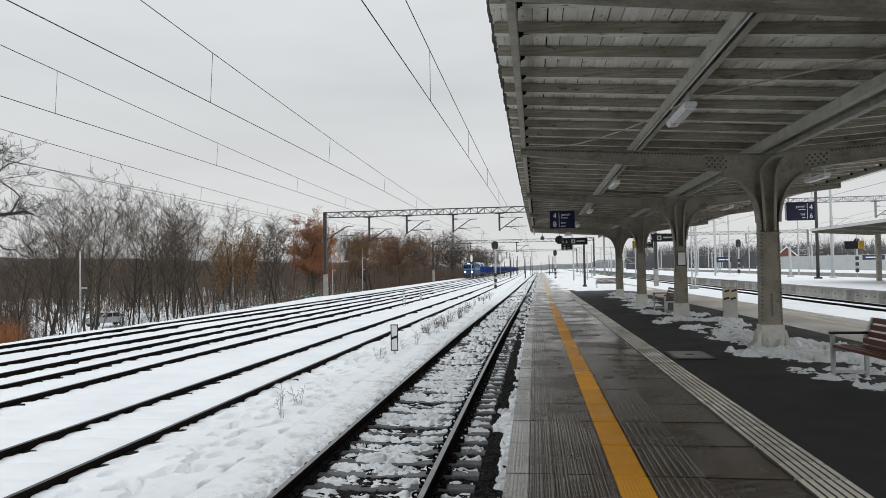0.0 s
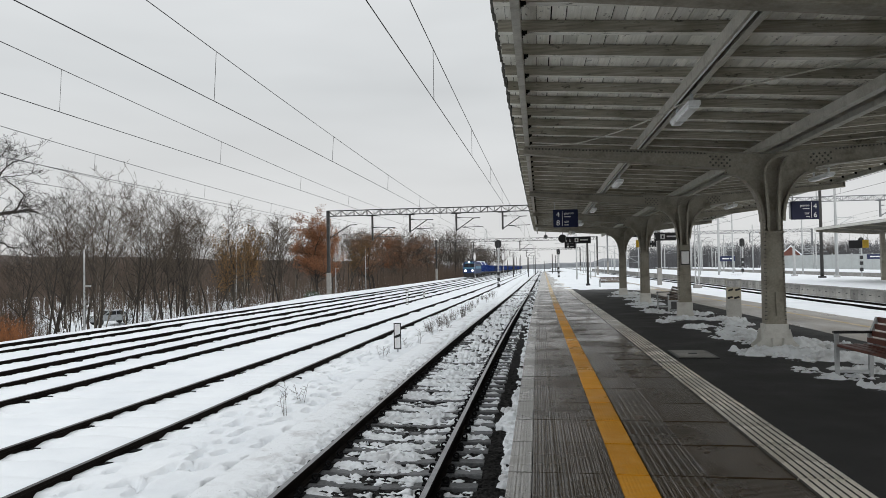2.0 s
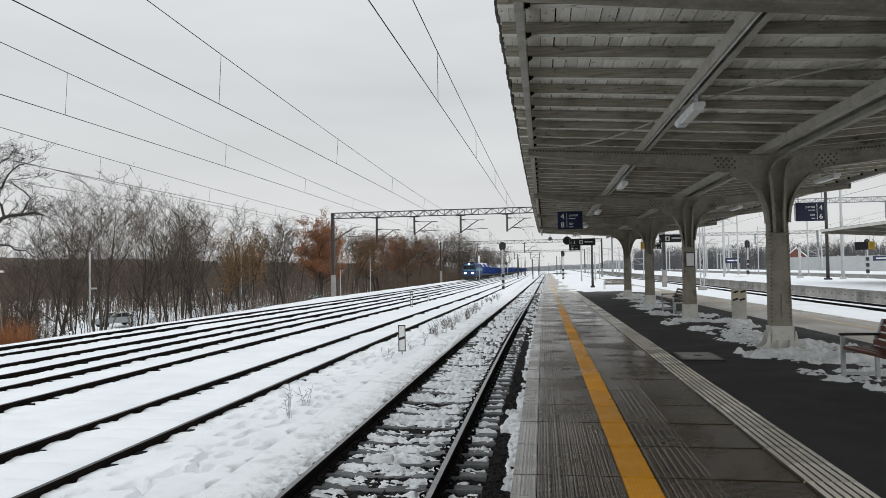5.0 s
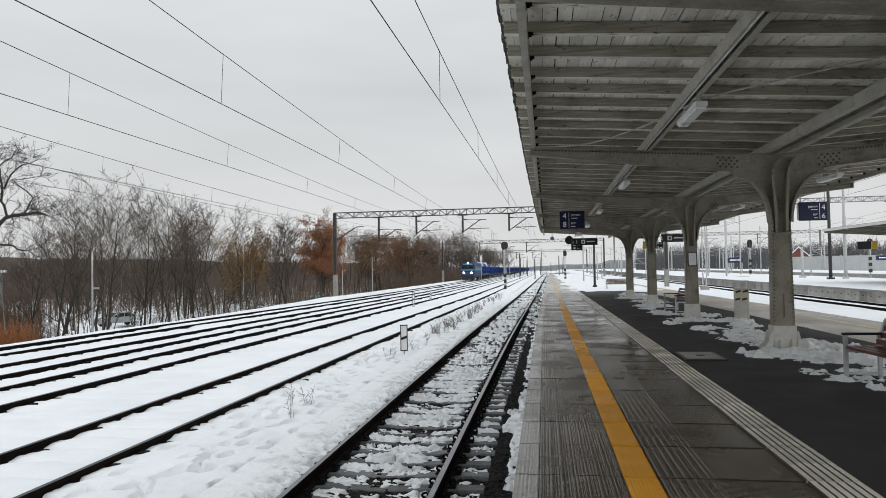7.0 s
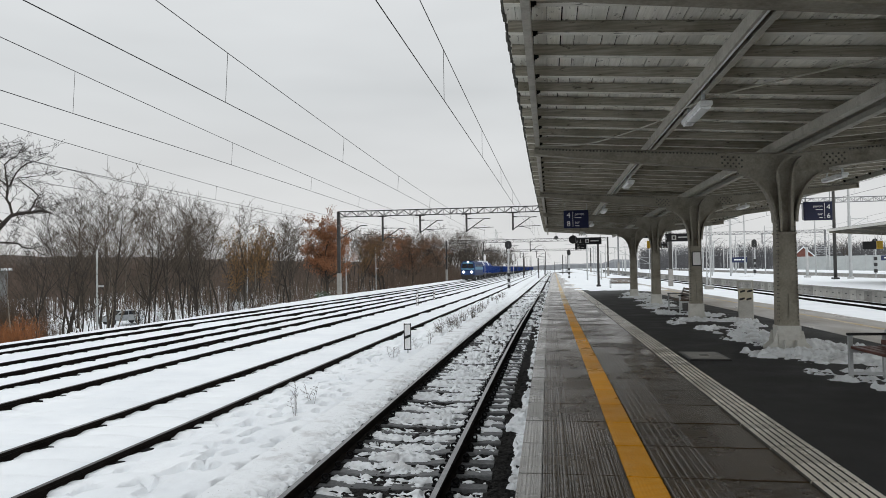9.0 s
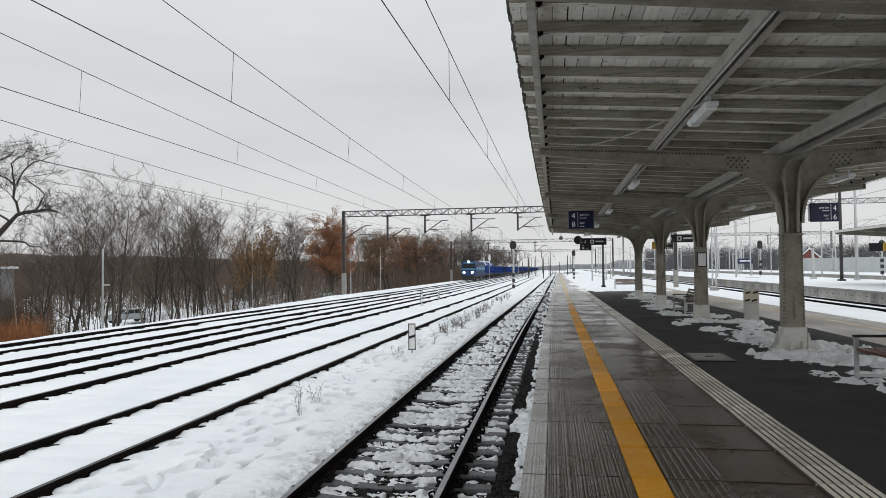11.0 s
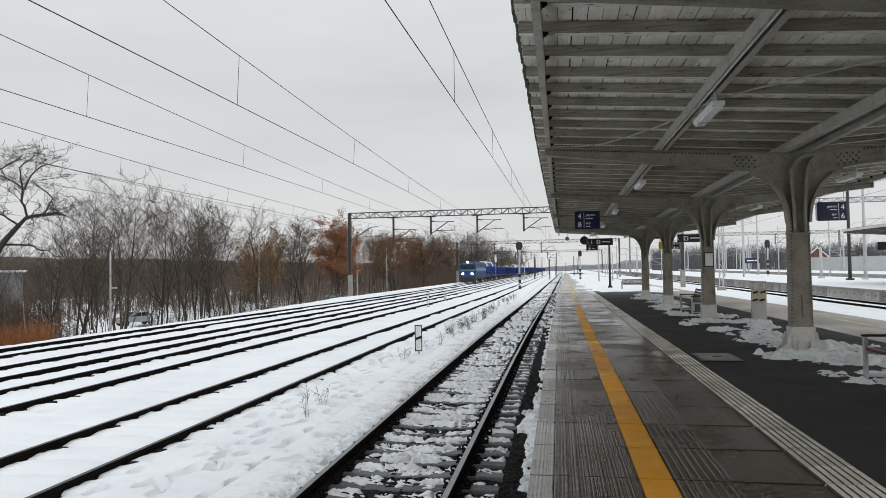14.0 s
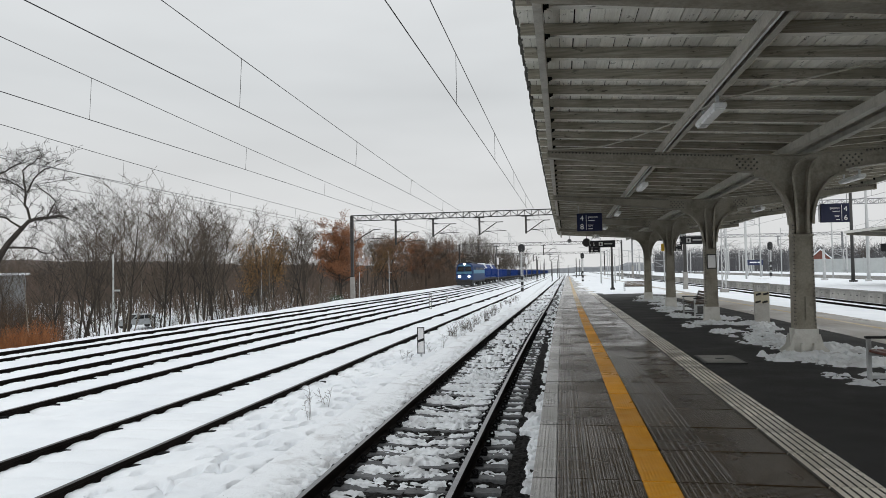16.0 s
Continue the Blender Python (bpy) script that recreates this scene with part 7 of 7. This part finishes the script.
def locomotive(train):
    """Six-axle electric locomotive, nose towards -y."""
    L = 19.0
    side = [(-1.46, 1.05), (-1.5, 1.4), (-1.5, 2.9), (-1.36, 3.55), (-1.05, 3.9), (-0.5, 4.02), (0.5, 4.02), (1.05, 3.9), (1.36, 3.55), (1.5, 2.9), (1.5, 1.4), (1.46, 1.05)]
    bm = bmesh.new()
    # body rings: the nose leans back above the waist
    rings = []
    for y, k in ((0.0, 0), (0.9, 1), (L - 0.9, 1), (L, 0)):
        ring = []
        for x, z in side:
            lean = 0.0
            if not k:
                lean = max(0.0, z - 2.15) * 0.42 + (abs(x) / 1.5) ** 2 * 0.22
                lean = lean if y < 1 else -lean
            ring.append(bm.verts.new((x * (0.93 if not k else 1), y + lean, z - (0.1 if not k and z > 3.8 else 0))))
        rings.append(ring)
    n = len(side)
    for a, b in zip(rings, rings[1:]):
        for i in range(n):
            bm.faces.new([a[i], a[(i + 1) % n], b[(i + 1) % n], b[i]])
    bm.faces.new(rings[0])
    bm.faces.new(rings[-1][::-1])
    fix(bm)
    body = part("locomotive_body", bm, DEEP_BLUE, train, "dark blue locomotive body with pale blue band")
    def panel(name, pts, mat, th=0.02):
        b2 = bmesh.new()
        b2.faces.new([b2.verts.new(p) for p in pts])
        bmesh.ops.solidify(b2, geom=b2.faces[:], thickness=th)
        return part(name, fix(b2), mat, body)
    # pale band round the waist and over the cab
    for s in (-1, 1):
        x = s * 1.512
        b2 = bmesh.new()
        box(b2, min(s * 1.49, s * 1.53), max(s * 1.49, s * 1.53), 1.0, L - 1.0, 2.2, 2.82)
        part("side_band", fix(b2), LIGHT_BLUE, body)
        for k in range(6):
            y = 4.4 + 2.0 * k
            panel("side_grille", [(x * 1.004, y, 2.85), (x * 1.004, y + 1.3, 2.85), (x * 0.965, y + 1.3, 3.25), (x * 0.965, y, 3.25)], MAST_MID)
        panel("cab_window", [(x, 1.4, 2.75), (x, 2.3, 2.75), (x * 0.955, 2.3, 3.35), (x * 0.955, 1.4, 3.35)], GLASS_DARK)
        f = lambda px, z: (s * px, -0.03 + max(0.0, z - 2.15) * 0.42 + (px / 1.5) ** 2 * 0.25, z)
        panel("windscreen", [f(0.09, 2.62), f(1.22, 2.62), f(1.12, 3.36), f(0.09, 3.36)], GLASS_DARK)
        panel("front_band", [f(0.0, 2.18), f(1.36, 2.18), f(1.34, 2.55), f(0.0, 2.55)], LIGHT_BLUE)
        panel("brow", [f(0.0, 3.45), f(1.1, 3.45), f(0.95, 3.72), f(0.0, 3.78)], LIGHT_BLUE)
        b2 = bmesh.new()
        bar(b2, (s * 0.825, -0.12, 1.75), (s * 0.825, 0.15, 1.75), 0.20, 14)
        part("headlight", fix(b2), TRAIN_LAMP, body, "lit white headlight")
        b2 = bmesh.new()
        bar(b2, (s * 0.88, -0.65, 1.08), (s * 0.88, 0.1, 1.08), 0.12, 10)
        bar(b2, (s * 0.88, -0.72, 1.08), (s * 0.88, -0.64, 1.08), 0.25, 12)
        part("buffer", fix(b2), UNDER, body)
    b2 = bmesh.new()
    bar(b2, (0, 0.55, 3.82), (0, 0.95, 3.82), 0.17, 12)
    part("roof_headlight", fix(b2), TRAIN_LAMP, body, "lit white roof headlight")
    b2 = bmesh.new()
    box(b2, -1.4, 1.4, -0.05, L + 0.05, 0.78, 1.12)
    box(b2, -1.2, 1.2, -0.25, 0.0, 0.22, 0.8)
    part("underframe", bevelled(b2, 0.03), UNDER, body)
    for y0 in (1.5, 12.0):
        bogie(body, y0 - 0.2, y0 + 5.2)
        for k in range(3):
            wheelset(body, y0 + 0.5 + 2.0 * k)
    for y0, up in ((3.2, False), (14.5, True)):
        b2 = bmesh.new()
        hgt = 1.0 if up else 0.25
        for s in (-1, 1):
            wire(b2, [(s * 0.6, y0, 4.15), (s * 0.5, y0 + 1.1, 4.15 + hgt * 0.5), (s * 0.4, y0, 4.2 + hgt)], 0.035)
        bar(b2, (-0.9, y0, 4.2 + hgt), (0.9, y0, 4.2 + hgt), 0.04, 6)
        part("pantograph", b2, UNDER, body)
    b2 = bmesh.new()
    for k in range(5):
        box(b2, -0.7, 0.7, 5.2 + 1.8 * k, 6.3 + 1.8 * k, 3.95, 4.25)
    part("roof_gear", bevelled(b2, 0.04), UNDER, body)


def hopper_wagon(train, y0):
    """Tall blue wagon with pale sloping hatches on its roof."""
    L = 12.0
    bm = bmesh.new()
    out = [(-1.25, 1.3), (-1.48, 1.9), (-1.48, 3.2), (-0.9, 3.95), (0.9, 3.95), (1.48, 3.2), (1.48, 1.9), (1.25, 1.3)]
    prism(bm, out, y0 + 0.6, y0 + L - 0.6)
    w = part("hopper_wagon", fix(bm), BLUE, train, "tall bright blue hopper wagon with pale hatches")
    for s in (-1, 1):
        for k in range(9):
            bm = bmesh.new()
            y = y0 + 1.0 + 1.25 * k
            box(bm, s * 1.5 - 0.05, s * 1.5 + 0.05, y - 0.05, y + 0.05, 1.5, 3.2)
            part("rib", fix(bm), BLUE, w)
        bm = bmesh.new()
        v = [bm.verts.new(p) for p in ((s * 1.50, y0 + 0.7, 3.2), (s * 1.50, y0 + 4.2, 3.2), (s * 0.9, y0 + 4.2, 4.0), (s * 0.9, y0 + 0.7, 4.0))]
        bm.faces.new(v)
        bmesh.ops.solidify(bm, geom=bm.faces[:], thickness=0.03)
        part("pale_hatch", fix(bm), PALE_ROOF, w, "pale sloping hatch")
    bm = bmesh.new()
    v = [bm.verts.new(p) for p in ((-1.46, y0 + 0.3, 3.1), (1.46, y0 + 0.3, 3.1), (1.2, y0 + 2.4, 4.25), (-1.2, y0 + 2.4, 4.25))]
    bm.faces.new(v)
    bmesh.ops.solidify(bm, geom=bm.faces[:], thickness=0.03)
    part("end_plate", fix(bm), PALE_ROOF, w)
    bm = bmesh.new()
    box(bm, -1.3, 1.3, y0, y0 + L, 0.95, 1.25)
    part("underframe", fix(bm), UNDER, w)
    for y in (y0 + 1.8, y0 + 3.6, y0 + L - 3.6, y0 + L - 1.8):
        wheelset(w, y, 0.46)


def open_wagon_meshes():
    L = 14.0
    bm = bmesh.new()
    for s in (-1, 1):
        box(bm, s * 1.42 - 0.04, s * 1.42 + 0.04, 0.3, L - 0.3, 1.25, 3.05)
    box(bm, -1.42, 1.42, 0.3, 0.38, 1.25, 3.05)
    box(bm, -1.42, 1.42, L - 0.38, L - 0.3, 1.25, 3.05)
    box(bm, -1.42, 1.42, 0.3, L - 0.3, 1.2, 1.3)
    for s in (-1, 1):
        for k in range(10):
            y = 0.35 + (L - 0.7) * k / 9
            box(bm, s * 1.5 - 0.05, s * 1.5 + 0.05, y - 0.06, y + 0.06, 1.25, 3.0)
        box(bm, s * 1.48 - 0.06, s * 1.48 + 0.06, 0.3, L - 0.3, 3.0, 3.12)
    body = [shared("open_wagon", bm.copy(), m) for m in (WAGON_DARK, BLUE)]
    bm = bmesh.new()
    box(bm, -1.25, 1.25, 0, L, 0.9, 1.2)
    for y in (1.6, 3.4, L - 3.4, L - 1.6):
        for s in (-1, 1):
            bar(bm, (s * 0.68, y, 0.46), (s * 0.82, y, 0.46), 0.46, 12)
    run = shared("running_gear", bm, UNDER)
    return body, run


def freight_train():
    t = thing("freight_train", "blue electric locomotive with lit headlights hauling blue freight wagons", "train")
    locomotive(t)
    hopper_wagon(t, 19.6)
    hopper_wagon(t, 32.2)
    body, run = open_wagon_meshes()
    for k in range(30):
        y = 45.0 + 14.6 * k
        # wagons farther back follow the line's bend
        off = 0.00006 * max(0.0, y - 60) ** 2
        w = use(body[0 if k % 3 == 2 else 1], "open_wagon", t, Matrix.Translation((off, y, 0)) @ pose(0, 0, 0, 0, 0, -math.degrees(math.atan(0.00012 * max(0.0, y - 60)))))
        use(run, "running_gear", w, Matrix())
    return t


TRAIN = freight_train()


def train_pose(y):
    return pose(-16.2, y, RAIL_Z + fall(y) + 0.06, math.degrees(math.atan(fall(y + 40) - fall(y)) / 40 * 1.0), 0, 0)


def motions():
    walk(TRAIN, [(0, train_pose(170.0)), (4, train_pose(156.3)), (8, train_pose(142.7)), (12, train_pose(129.0)), (16, train_pose(115.0))])


motions()
